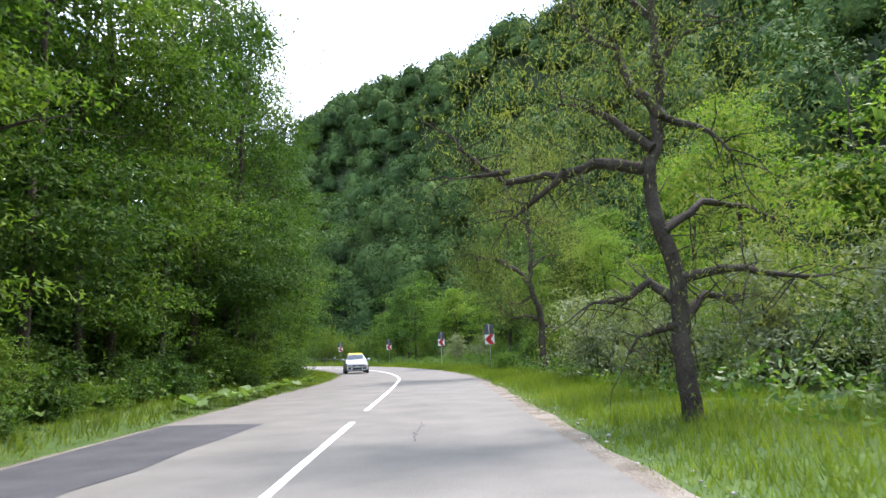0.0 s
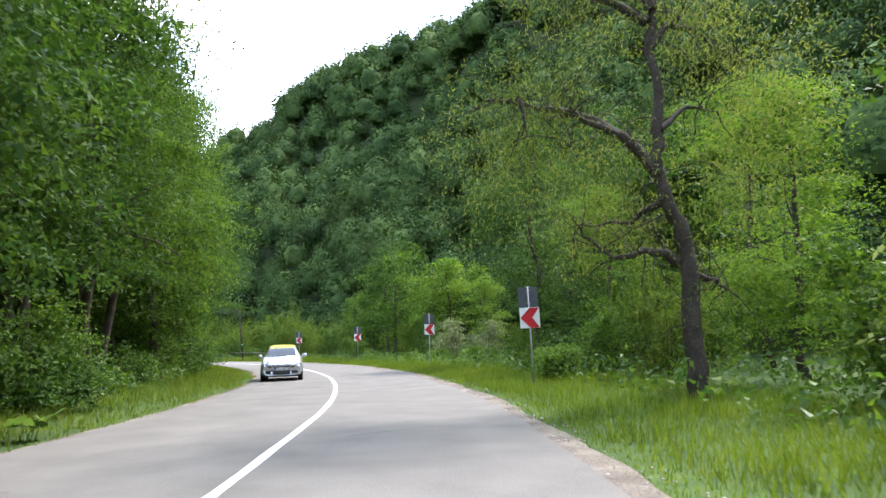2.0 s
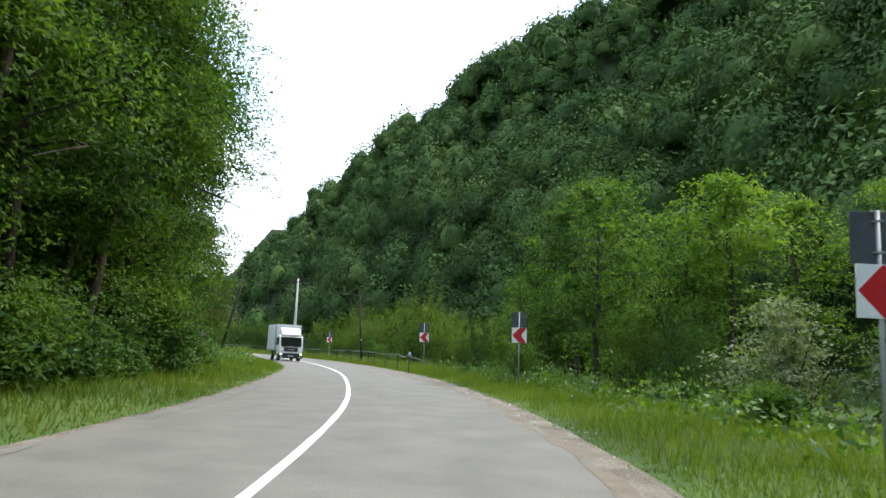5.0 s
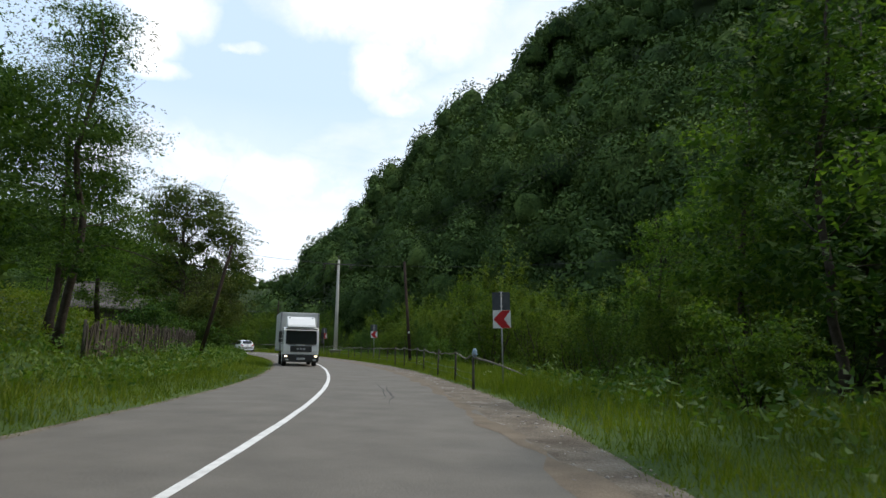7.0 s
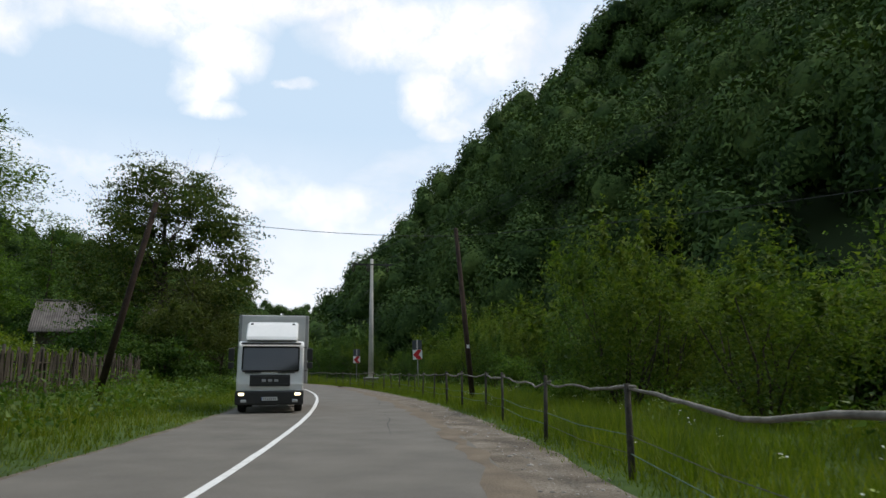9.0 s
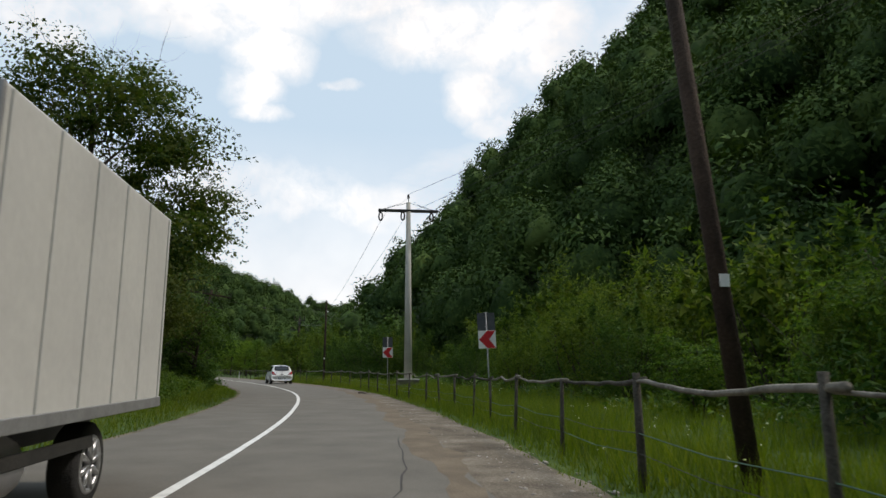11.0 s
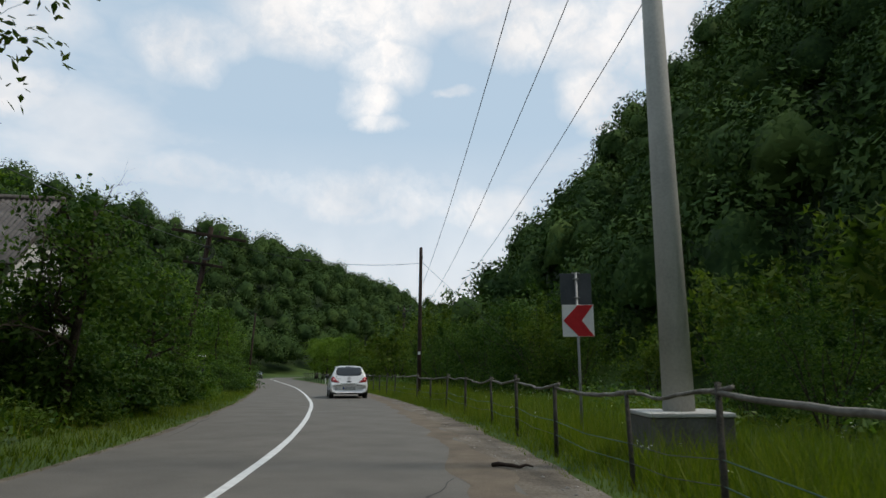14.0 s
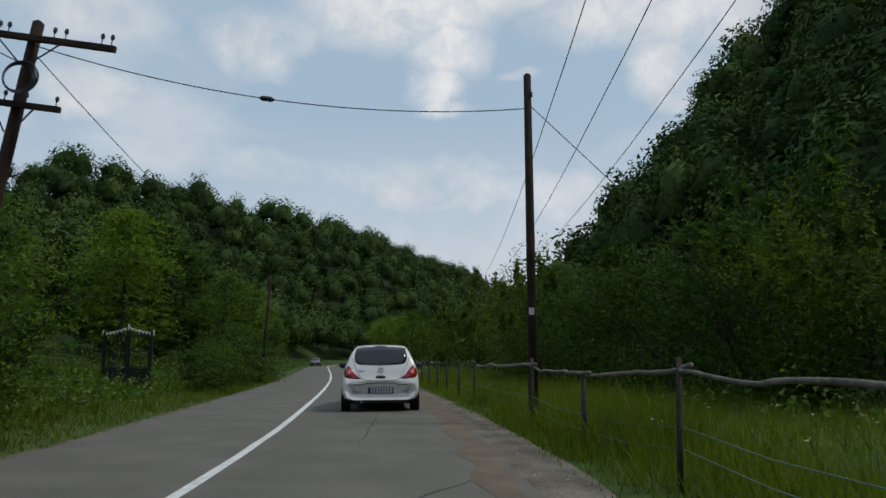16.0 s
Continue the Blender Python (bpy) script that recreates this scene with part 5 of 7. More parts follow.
def woods(name, label, places, scales, seed, kinds=VARIANTS):
    rng = np.random.RandomState(seed)
    cs, fs, ns, n = [], [], [], 0
    z = ground_z(places[:, 0], places[:, 1])
    for (x, y), zz, sc in zip(places, z, scales):
        v, f, nn = kinds[rng.randint(len(kinds))]
        a = rng.uniform(0, 6.283)
        c, s_ = math.cos(a), math.sin(a)
        p = v * (sc * rng.uniform(0.9, 1.2), sc * rng.uniform(0.9, 1.2), sc * rng.uniform(0.8, 1.25))
        cs.append(np.c_[p[:, 0] * c - p[:, 1] * s_ + x, p[:, 0] * s_ + p[:, 1] * c + y, p[:, 2] + zz - 1.4])
        ns.append(np.c_[nn[:, 0] * c - nn[:, 1] * s_, nn[:, 0] * s_ + nn[:, 1] * c, nn[:, 2]])
        fs.append(f + n)
        n += len(v)
    me = raw_mesh(name, np.vstack(cs), np.vstack(fs), FOREST, smooth=True)
    me.normals_split_custom_set_from_vertices(np.vstack(ns))
    tagged(new(name, me), label, "woods", kind="stuff")


def scatter(spacing, keep, x0, x1, y0, y1, seed):
    rng = np.random.RandomState(seed)
    px, py = np.meshgrid(np.arange(x0, x1, spacing), np.arange(y0, y1, spacing))
    p = np.stack([px.ravel(), py.ravel()], 1) + rng.uniform(-0.42, 0.42, (px.size, 2)) * spacing
    s, d = road_sd(p)
    ok = keep(s, d)
    return p[ok], rng.uniform(0.78, 1.32, ok.sum())


p, sc = scatter(5.3, lambda s, d: (d > 24) & (d < 52) & (s > 50) & (s < 215), -330, 130, 0, 520, 1)
woods("hill_woods", "dense dark deciduous wood at the foot of the steep valley side", p, sc * 1.15, 1, NEAR_VARIANTS)
p, sc = scatter(6.2, lambda s, d: (d > 22) & (d < 108) & (s > 46) & (s < 420) & ~((d < 52) & (s > 50) & (s < 215)), -330, 130, 0, 520, 4)
woods("hill_woods", "dense dark deciduous wood on the steep valley side", p, sc * 1.12, 4)
p, sc = scatter(8.2, lambda s, d: ((d >= 100) & (d < 180) & (s > 110) & (s < 440)) | ((s >= 415) & (s < 600) & (d > 24) & (d < 58)), -430, 260, 0, 700, 2)
woods("hill_woods", "dense deciduous wood on the upper valley side", p, sc * 1.55, 2)
p, sc = scatter(7.6, lambda s, d: (-d > np.interp(s, [60, 110, 196, 206, 400, 480], [34, 50, 52, 15, 10, 8])) & (-d < np.interp(s, [240, 262, 298, 312], [52, 76, 80, 112])) & (s > 90) & (s < 640), -480, -30, 40, 700, 3)
s, d = road_sd(p)
close = (s < 300) & (-d < 60) & (s > 190)
woods("hill_woods", "deciduous wood covering the lower hill across the valley", p[~close], sc[~close] * 1.3, 3)
woods("hill_woods", "deciduous wood on the foot of the lower hill", p[close], sc[close] * 1.15, 6, NEAR_VARIANTS)
p, sc = scatter(11, lambda s, d: (-d > 80) & (-d < 205) & (s > 740) & (s < 980), -640, -300, 560, 900, 8)
woods("hill_woods", "distant wooded hill at the head of the valley", p, sc * 1.15, 8)
p, sc = scatter(5.0, lambda s, d: (-d > 24) & (-d < 40) & (s > -5) & (s < 92), -60, -15, -10, 110, 5)
woods("hill_woods", "thick wood behind the roadside trees", p, sc, 5, NEAR_VARIANTS)


# ---------------------------------------------------------------- grass and weeds of the verges
def blades(name, label, s_range, d_range, count, height, width, mat, seed, power=1.0, category="grass"):
    rng = np.random.RandomState(seed)
    s = rng.uniform(*s_range, count)
    off = d_range[0] + (d_range[1] - d_range[0]) * rng.uniform(0, 1, count) ** power
    d = gravel_edge(s) - 0.15 + off if d_range[1] > 0 else edge_left(s) - 0.08 + off
    xy = along(s, d)
    z = ground_z(xy[:, 0], xy[:, 1]) - 0.02
    h = height * rng.uniform(0.45, 1.3, count) * (1 + 0.35 * ripple(xy[:, 0], xy[:, 1], 2.2, seed))
    h *= np.clip(np.abs(off) / 0.9, 0.3, 1)
    a = rng.uniform(0, 6.283, count)
    w = width * rng.uniform(0.6, 1.4, count)
    lean = rng.normal(0, 0.32, (count, 2)) * h[:, None]
    base = np.c_[xy, z]
    half = np.c_[np.cos(a) * w, np.sin(a) * w, 0 * a]
    tip = base + np.c_[lean, h]
    co = np.stack([base - half, base + half, tip], 1).reshape(-1, 3)
    tagged(new(name, raw_mesh(name, co, np.arange(3 * count).reshape(-1, 3), mat)), label, category, kind="stuff")


def undergrowth(name, label, s_range, d_range, count, height, mat, seed, length=0.16, width=0.05):
    rng = np.random.RandomState(seed)
    s = rng.uniform(*s_range, count)
    d = rng.uniform(*d_range, count)
    xy = along(s, d)
    z = ground_z(xy[:, 0], xy[:, 1])
    lump = np.clip(0.55 + 0.5 * ripple(xy[:, 0], xy[:, 1], 2.6, seed) + 0.35 * ripple(xy[:, 0], xy[:, 1], 0.9, seed + 1), 0.12, 1.4)
    at = np.c_[xy, z + height * lump * rng.uniform(0.1, 1, count) ** 0.6]
    co, f = leaf_cards(rng, at, np.tile((0, 0, 0.8), (count, 1)), length, width, droop=0.1, simple=True)
    tagged(new(name, raw_mesh(name, co, f, mat)), label, "undergrowth", kind="stuff")


blades("grass", "bright green mown grass verge beside the asphalt", (-4, 88), (0, 5.5), 105000, 0.25, 0.009, GRASS, 1, 1.25)
blades("grass", "lush green meadow grass behind the pole fence", (88, 215), (0, 9.5), 110000, 0.36, 0.011, GRASS, 2, 1.2)
blades("grass", "tall unmown grass along the pole fence", (97, 205), (0.25, 2.6), 34000, 0.48, 0.010, GRASS, 12, 0.8)
blades("grass", "short green grass along the road edge", (0, 215), (0, -4.0), 80000, 0.26, 0.013, GRASS, 3, 1.1)
blades("grass", "tall rough grass of the bank", (86, 215), (-2.0, -10.0), 32000, 0.5, 0.016, GRASS, 4, 1.0)
rng = np.random.RandomState(21)
count = 260
fs, fo = rng.uniform(100, 205, count), rng.uniform(0.4, 7.5, count)
fxy = along(fs, gravel_edge(fs) + fo)
fat = np.c_[fxy, ground_z(fxy[:, 0], fxy[:, 1]) + rng.uniform(0.3, 0.5, count)]
fat = (fat[:, None] + rng.normal(0, 0.035, (count, 5, 3))).reshape(-1, 3)
fco, ff = leaf_cards(rng, fat, np.tile((0, 0, 1.0), (len(fat), 1)), 0.035, 0.014, face=1.5)
tagged(new("wildflowers", raw_mesh("wildflowers", fco, ff, PETAL)), "small white wildflowers scattered in the meadow grass", "flowers", kind="stuff")
undergrowth("undergrowth", "leafy nettles and saplings at the feet of the trees", (5, 96), (-6.3, -10.5), 22000, 1.15, WEED, 5)
undergrowth("undergrowth", "dark tall weeds along the far bank", (198, 300), (-4.2, -13.0), 15000, 1.05, WEED, 16, 0.22, 0.06)
undergrowth("undergrowth", "tall weeds on the bank", (96, 200), (-4.8, -12.0), 23000, 0.85, WEED, 6)
undergrowth("undergrowth", "bright green weeds on the rising yard behind the plank fence", (98, 150), (-10.0, -27.0), 24000, 0.95, GRASS, 9, 0.2, 0.055)
undergrowth("undergrowth", "leafy weeds under the trees and bushes", (10, 104), (6.5, 13.0), 13000, 0.95, WEED, 7)
undergrowth("undergrowth", "weeds at the foot of the willow scrub", (100, 230), (9.5, 15.0), 14000, 0.8, WEED, 8)


# ---------------------------------------------------------------- chevron signs
def chevron_sign(x, y, turn, z_top=2.6, lean=0.0, state="clean"):
    """A post with a red-and-white chevron panel facing the road and, above it, the grey back of the panel for the other way."""
    z0 = float(ground_z(x, y)[0])
    ob = thing("chevron_sign", "red and white chevron board and grey board on a steel post", "road sign", Matrix.Translation((x, y, z0)) @ pose(0, 0, 0, 0, lean, turn), "chevron signs along the bend")
    top = z_top - z0
    part("post", tube([(0, 0.03, -0.4), (0, 0.03, top + 0.62)], 0.026, 10), STEEL, ob, "grey galvanised steel post", True)
    part("post_cap", box((0.16, 0.03, 0.018), (0, 0.03, top + 0.615), 0.004), STEEL, ob)
    panel = part("chevron_panel", box((0.6, 0.016, 0.6), (0, -0.012, top - 0.3), 0.004), SIGN_WHITE, ob, "white square panel with a red chevron")
    h = 0.293
    part("chevron", prism([(-h + 0.01, top - 0.3), (0.0, top - 0.3 + h), (h, top - 0.3 + h), (0.07, top - 0.3), (h, top - 0.3 - h), (0.0, top - 0.3 - h)], 0.004, Matrix.Translation((0, -0.0245, 0))), SIGN_RED, panel, "red chevron pointing to one side")
    part("back_panel", box((0.6, 0.016, 0.6), (0, 0.068, top + 0.31), 0.004), SIGN_BACK, ob, "dark grey back of a panel")
    for z in (top - 0.12, top - 0.48, top + 0.14, top + 0.5):
        part("clamp", box((0.10, 0.075, 0.025), (0, 0.03, z), 0.004), STEEL, ob)
    return ob


for x, y, turn, zt, lean in [(3.26, 45.7, 6, 2.30, -1.0), (0.45, 65.9, 14, 2.52, 0.5), (-5.5, 84.6, 20, 2.47, -0.8), (-13.33, 100.6, 22, 2.60, -2.0), (-33.76, 135.1, 33, 2.62, -2.2), (-46.3, 148.6, 40, 2.60, -0.6)]:
    chevron_sign(x, y, turn, zt, lean)


# ---------------------------------------------------------------- pole fence on the right
def crooked(a, b, sag, seed, n=9, sway=0.03):
    rng = np.random.RandomState(seed)
    a, b = Vector(a), Vector(b)
    pts = []
    for i in range(n + 1):
        t = i / n
        p = a.lerp(b, t)
        q = math.sin(math.pi * t)
        pts.append(p + Vector((rng.normal(0, sway) * q, rng.normal(0, sway) * q, (rng.normal(0, sway * 0.8) - sag) * q)))
    return pts


POSTS = [(-14.15, 99.9), (-16.4, 105.0), (-18.6, 109.1), (-20.9, 113.4), (-22.4, 116.2), (-24.3, 119.0), (-26.1, 121.8), (-27.9, 124.5), (-29.8, 127.3), (-31.4, 129.7), (-32.9, 131.9), (-34.5, 133.9), (-36.0, 135.7), (-37.6, 137.6), (-40.1, 140.5), (-42.3, 143.1), (-43.8, 144.8), (-46.1, 147.2),
         (-48.5, 149.9), (-50.8, 152.4), (-53.7, 155.2), (-56.1, 157.3), (-58.35, 159.2), (-60.65, 161.1)]
for s in np.arange(183.6, 262, 3.1):
    p = along(s, 4.85)
    POSTS.append((float(p[0]), float(p[1])))
fence = thing("pole_fence", "rustic fence of crooked peeled poles on thin round posts", "fence")
rng = np.random.RandomState(9)
tops = []
for k, (x, y) in enumerate(POSTS):
    z = float(ground_z(x, y)[0])
    h = 1.16 + rng.uniform(-0.05, 0.07)
    r = rng.uniform(0.030, 0.041) * (1.25 if k in (0, 1, 6, 13) else 1)
    lx, ly = rng.normal(0, 0.03, 2)
    part("post", tube([(x, y, z - 0.25), (x + lx * 0.5, y + ly * 0.5, z + h * 0.5), (x + lx, y + ly, z + h + rng.uniform(0.0, 0.14))], [r * 1.05, r, r * 0.9], 8), POST_WOOD, fence, smooth=True)
    tops.append(Vector((x + lx, y + ly, z + h)))
for k in range(len(tops) - 1):
    a, b = tops[k], tops[k + 1]
    run = (b - a).normalized()
    far = (b - a).length
    n = 14
    pts = crooked(a - run * 0.22 + Vector((0.02, 0, 0.02)), b + run * 0.16 + Vector((0.02, 0, -0.01)), 0.06 + 0.03 * (far > 3.5), 400 + k, 5, 0.05)
    pts = [pts[int(i / n * 5)].lerp(pts[min(5, int(i / n * 5) + 1)], i / n * 5 - int(i / n * 5)) + Vector(rng.normal(0, 0.006, 3)) for i in range(n + 1)]
    r = rng.uniform(0.024, 0.036)
    part("rail", tube(pts, [r * (0.98 - 0.3 * i / n) * (1.22 if rng.rand() < 0.2 else 1.0) for i in range(n + 1)], 7), BARK_PALE if rng.rand() < 0.8 else POST_WOOD, fence, "crooked peeled pole, weathered pale grey", True)
    for zz, m in ((0.58, ROPE if k % 3 else WIRE), (0.36, WIRE if k % 2 else ROPE)):
        q = [Vector((p.x, p.y, p.z - 1.16 + zz)) for p in (a, a.lerp(b, 0.5) - Vector((0, 0, 0.05)), b)]
        part("strand", tube(q, 0.0065 if m is ROPE else 0.0045, 5), m, fence, "thin faded green rope" if m is ROPE else "slack rusty wire")
x, y = POSTS[0]
z = float(ground_z(x, y)[0])
part("end_rail", tube(crooked((x, y, z + 1.05), (x + 1.75, y - 0.35, z + 0.55), -0.05, 7, 7, 0.02), [0.038 - 0.003 * i for i in range(8)], 7), BARK_PALE, fence, "fallen pole sloping to the grass", True)
bm = bmesh.new()
bmesh.ops.create_icosphere(bm, subdivisions=3, radius=0.085)
rng = np.random.RandomState(3)
for v in bm.verts:
    v.co = v.co * (1 + 0.28 * math.sin(14 * v.co.x * 9 + 8 * v.co.z * 9) * math.cos(40 * v.co.y) + rng.uniform(-0.05, 0.05))
    v.co.z *= 1.75
bmesh.ops.translate(bm, verts=bm.verts, vec=(x + 0.02, y, z + 1.20))
tagged(new("plastic_bag", mesh_of("plastic_bag", bm, BLUE_BAG, True)), "crumpled pale blue plastic bag stuck on the fence post", "bag")


# ---------------------------------------------------------------- poles and wires
def insulator(bm, at, r=0.045, h=0.14):
    x, y, z = at
    add_tube(bm, [(x, y, z), (x, y, z + h * 0.3), (x, y, z + h * 0.32), (x, y, z + h * 0.6), (x, y, z + h * 0.62), (x, y, z + h)], [r * 0.4, r * 0.4, r, r * 0.75, r, r * 0.5], 8)


def wire(a, b, sag, r=0.008, name="overhead_wire", label="thin dark overhead wire", n=16, knots=()):
    a, b = Vector(a), Vector(b)
    pts = [a.lerp(b, i / n) - Vector((0, 0, sag * 4 * (i / n) * (1 - i / n))) for i in range(n + 1)]
    ob = thing(name, label, "wire")
    part("strand", tube(pts, r, 5), WIRE, ob)
    for t in knots:
        p = a.lerp(b, t) - Vector((0, 0, sag * 4 * t * (1 - t)))
        q = a.lerp(b, t + 0.03) - Vector((0, 0, sag * 4 * (t + 0.03) * (1 - t - 0.03)))
        part("splice", tube([p, p.lerp(q, 0.2), p.lerp(q, 0.8), q], [0.02, 0.055, 0.055, 0.02], 8), PLASTIC, ob, "black cable splice")
    return ob


# the concrete pole with its arm and strain insulators
CP = Vector((-43.98, 147.04, 0))
cz = float(ground_z(CP.x, CP.y)[0])
cpole = thing("concrete_pole", "tall tapered grey concrete power pole on a concrete block", "utility pole", Matrix.Translation((CP.x, CP.y, 0)) @ pose(0, 0, 0, 0, -0.4, 36) @ Matrix.Diagonal((1, 1, 1.036, 1)))
block = part("foundation", box((1.2, 1.2, 1.2), (0, 0, 0.10), 0.02, taper=(0.96, 0.96)), OLD_CONCRETE, cpole, "rough concrete foundation block")
# Paler concrete than the block: light falling on its top, put into the colour.
part("cap", box((1.19, 1.19, 0.06), (0, 0, 0.73), 0.015), CONCRETE, block, "thin top slab, its paleness painted in for the light on it")
part("shaft", tube([(0, 0, cz + 0.3), (0, 0, 5), (0, 0, 10.55)], [0.235, 0.185, 0.125], 20), CONCRETE, cpole, "tapered round concrete shaft", True)
(cs,), (cd,) = road_sd(np.array([[CP.x, CP.y]]))
blades("grass", "tall unmown grass round the foot of the concrete pole", (cs - 5, cs + 3.5), (cd - gravel_edge(cs) - 1.0, cd - gravel_edge(cs) + 1.6), 6000, 0.5, 0.011, GRASS, 14)
bm = bmesh.new()
add_box(bm, (3.5, 0.09, 0.10), (0, -0.16, 10.06), 0.01)
add_box(bm, (3.5, 0.09, 0.10), (0, 0.16, 10.06), 0.01)
part("crossarm", bm, DARK_STEEL, cpole, "dark steel crossarm")
for sx in (-1, 1):
    part("brace", tube([(sx * 0.12, 0, 10.5), (sx * 1.55, 0, 10.12)], 0.014, 6), DARK_STEEL, cpole)
bm = bmesh.new()
add_tube(bm, [(0, 0, 10.5), (0, 0, 10.72)], 0.02, 8)
insulator(bm, (0, 0, 10.68), 0.085, 0.34)
part("top_insulator", bm, PORCELAIN, cpole, "dark pin insulator")
for sx, yy in ((-1.62, -0.05), (-0.35, -0.25), (1.35, -0.05)):
    bm = bmesh.new()
    ring = [(sx + 0.10 * math.cos(a), yy - 0.02, 9.70 + 0.24 * math.sin(a)) for a in np.linspace(0.5 * math.pi, 2.5 * math.pi, 13)]
    add_tube(bm, ring, 0.045, 7, cap=False)
    add_tube(bm, [(sx, yy, 10.05), (sx, yy - 0.02, 9.93)], 0.012, 6)
    part("strain_insulator", bm, PORCELAIN, cpole, "dark strain insulator string")
bm = bmesh.new()
for a, b in (((-1.55, 0, 9.5), (-1.2, 0.1, 10.3)), ((-1.2, 0.1, 10.3), (-0.05, 0, 10.75)), ((1.35, 0, 9.5), (1.75, 0.1, 10.0)), ((1.7, 0.1, 10.05), (0.3, 0, 10.6)), ((-0.35, -0.2, 9.5), (-0.2, 0.2, 10.1))):
    add_tube(bm, crooked(a, b, 0.1, 3, 6, 0.01), 0.008, 5)
part("jumper", bm, WIRE, cpole, "looped jumper wires")
M = cpole.matrix_basis

# the far power pole
FP = Vector((-103.3, 209.5, 0))
fz = float(ground_z(FP.x, FP.y)[0])
fpole = thing("power_pole", "distant dark power pole with two short crossarms", "utility pole", Matrix.Translation((FP.x, FP.y, 0)) @ pose(0, 0, 0, 0, 0, 40))
part("shaft", tube([(0, 0, fz - 0.3), (0, 0, 10.2)], [0.22, 0.13], 14), TAR_WOOD, fpole, smooth=True)
part("crossarm", box((1.9, 0.12, 0.12), (0, 0, 9.9), 0.01), DARK_STEEL, fpole)
part("crossarm", box((3.0, 0.14, 0.14), (0, 0, 8.2), 0.01), DARK_STEEL, fpole)
part("switch_box", box((0.45, 0.3, 0.7), (0, -0.2, 9.3), 0.02), DARK_STEEL, fpole)
for sx in (-0.85, 0, 0.85):
    bm = bmesh.new()
    insulator(bm, (sx, 0, 9.96), 0.1, 0.7)
    part("insulator", bm, PORCELAIN, fpole)
for sx in (-1.4, -1.15, 1.3):
    bm = bmesh.new()
    insulator(bm, (sx, 0, 8.27), 0.09, 0.4)
    part("insulator", bm, PORCELAIN, fpole)
N = fpole.matrix_basis
for sx, fx in ((-1.62, -0.85), (-0.35, 0.0), (1.35, 0.85)):
    wire(M @ Vector((sx, 0.0, 9.45)), N @ Vector((fx, 0, 10.4)), 3.4, 0.011)
for sx, zz, tx in ((-0.05, 11.0, 0), (0.5, 10.15, 4.5), (1.75, 10.05, 9)):
    wire(M @ Vector((sx, 0, zz)), (20 + tx, 205 - tx, 62), 2.0, 0.011)

# the slim timber telephone pole by the fence and the one further back
def timber_pole(base, top, r, label, plate=True):
    ob = thing("telephone_pole", label, "utility pole")
    z = float(ground_z(base[0], base[1])[0])
    a, b = Vector((base[0], base[1], z - 0.3)), Vector(top)
    part("shaft", tube([a, a.lerp(b, 0.5), b, b + (b - a).normalized() * 0.03], [r * 1.12, r, r * 0.86, r * 0.55], 12), TAR_WOOD, ob, smooth=True)
    if plate:
        way = Vector((0.55, -0.83, 0))
        p = a.lerp(b, (2.45) / top[2]) + way * (r * 1.1)
        part("number_tag", box((0.11, 0.012, 0.14), p, 0.002, Matrix.Rotation(radians(33), 4, "Z")), SIGN_WHITE, ob, "small white tag")
    part("hook", box((0.05, 0.05, 0.12), a.lerp(b, 0.94) + Vector((r, 0, 0)), 0.008), DARK_STEEL, ob)
    return ob


timber_pole((-61.2, 161.9), (-61.15, 161.93, 7.3), 0.092, "slim dark timber telephone pole behind the fence")
timber_pole((-24.95, 121.8), (-25.55, 121.5, 7.1), 0.10, "brown timber telephone pole behind the fence")
timber_pole((-35.3, 112.9), (-34.0, 113.7, 7.3), 0.11, "leaning weathered timber telephone pole beside the plank fence", False)
timber_pole((-88.2, 172.3), (-88.0, 172.6, 6.2), 0.09, "slim timber pole among the bushes", False)

(ps,), (pd,) = road_sd(np.array([[-61.2, 161.9]]))
blades("grass", "tall grass round the foot of the timber pole", (ps - 4.5, ps + 2), (pd - gravel_edge(ps) - 0.55, pd - gravel_edge(ps) + 1.4), 4500, 0.75, 0.011, GRASS, 15)

# the telegraph pole with two arms
TB, TT = Vector((-67.75, 153.4, 0.4)), Vector((-67.0, 154.1, 7.75))
lean = math.degrees(math.asin((TT - TB).xy.length / (TT - TB).length))
tz = float(ground_z(TB.x, TB.y)[0])
tele = thing("telegraph_pole", "leaning tarred telegraph pole with two crossarms and a cable coil", "utility pole", Matrix.Translation((TB.x, TB.y, tz)) @ pose(0, 0, 0, 0, lean, 44))
L = 7.45 - (tz - 0.4)
part("shaft", tube([(0, 0, -0.4), (0, 0, L * 0.5), (0, 0, L - 0.05), (0, 0, L)], [0.135, 0.12, 0.105, 0.04], 12), TAR_WOOD, tele, "reddish dark tarred shaft", True)
part("upper_arm", box((3.3, 0.10, 0.12), (0.0, -0.13, L - 0.42), 0.01, pose(0, 0, 0, 0, 0.5, 0)), TAR_WOOD, tele)
part("lower_arm", box((1.75, 0.10, 0.11), (0.0, -0.13, L - 1.75), 0.01), TAR_WOOD, tele)
for zz, w in ((L - 0.42, 0.62), (L - 1.75, 0.4)):
    for sx in (-1, 1):
        part("brace", tube([(sx * w, -0.15, zz - 0.05), (sx * 0.06, -0.13, zz - 0.55)], 0.016, 6), DARK_STEEL, tele)
for sx in (-1.55, -1.36, -0.62, -0.44, 0.44, 0.66, 1.36, 1.55):
    bm = bmesh.new()
    add_tube(bm, [(sx, -0.13, L - 0.36), (sx, -0.13, L - 0.26)], 0.01, 6)
    insulator(bm, (sx, -0.13, L - 0.28), 0.043, 0.13)
    part("insulator", bm, PORCELAIN, tele)
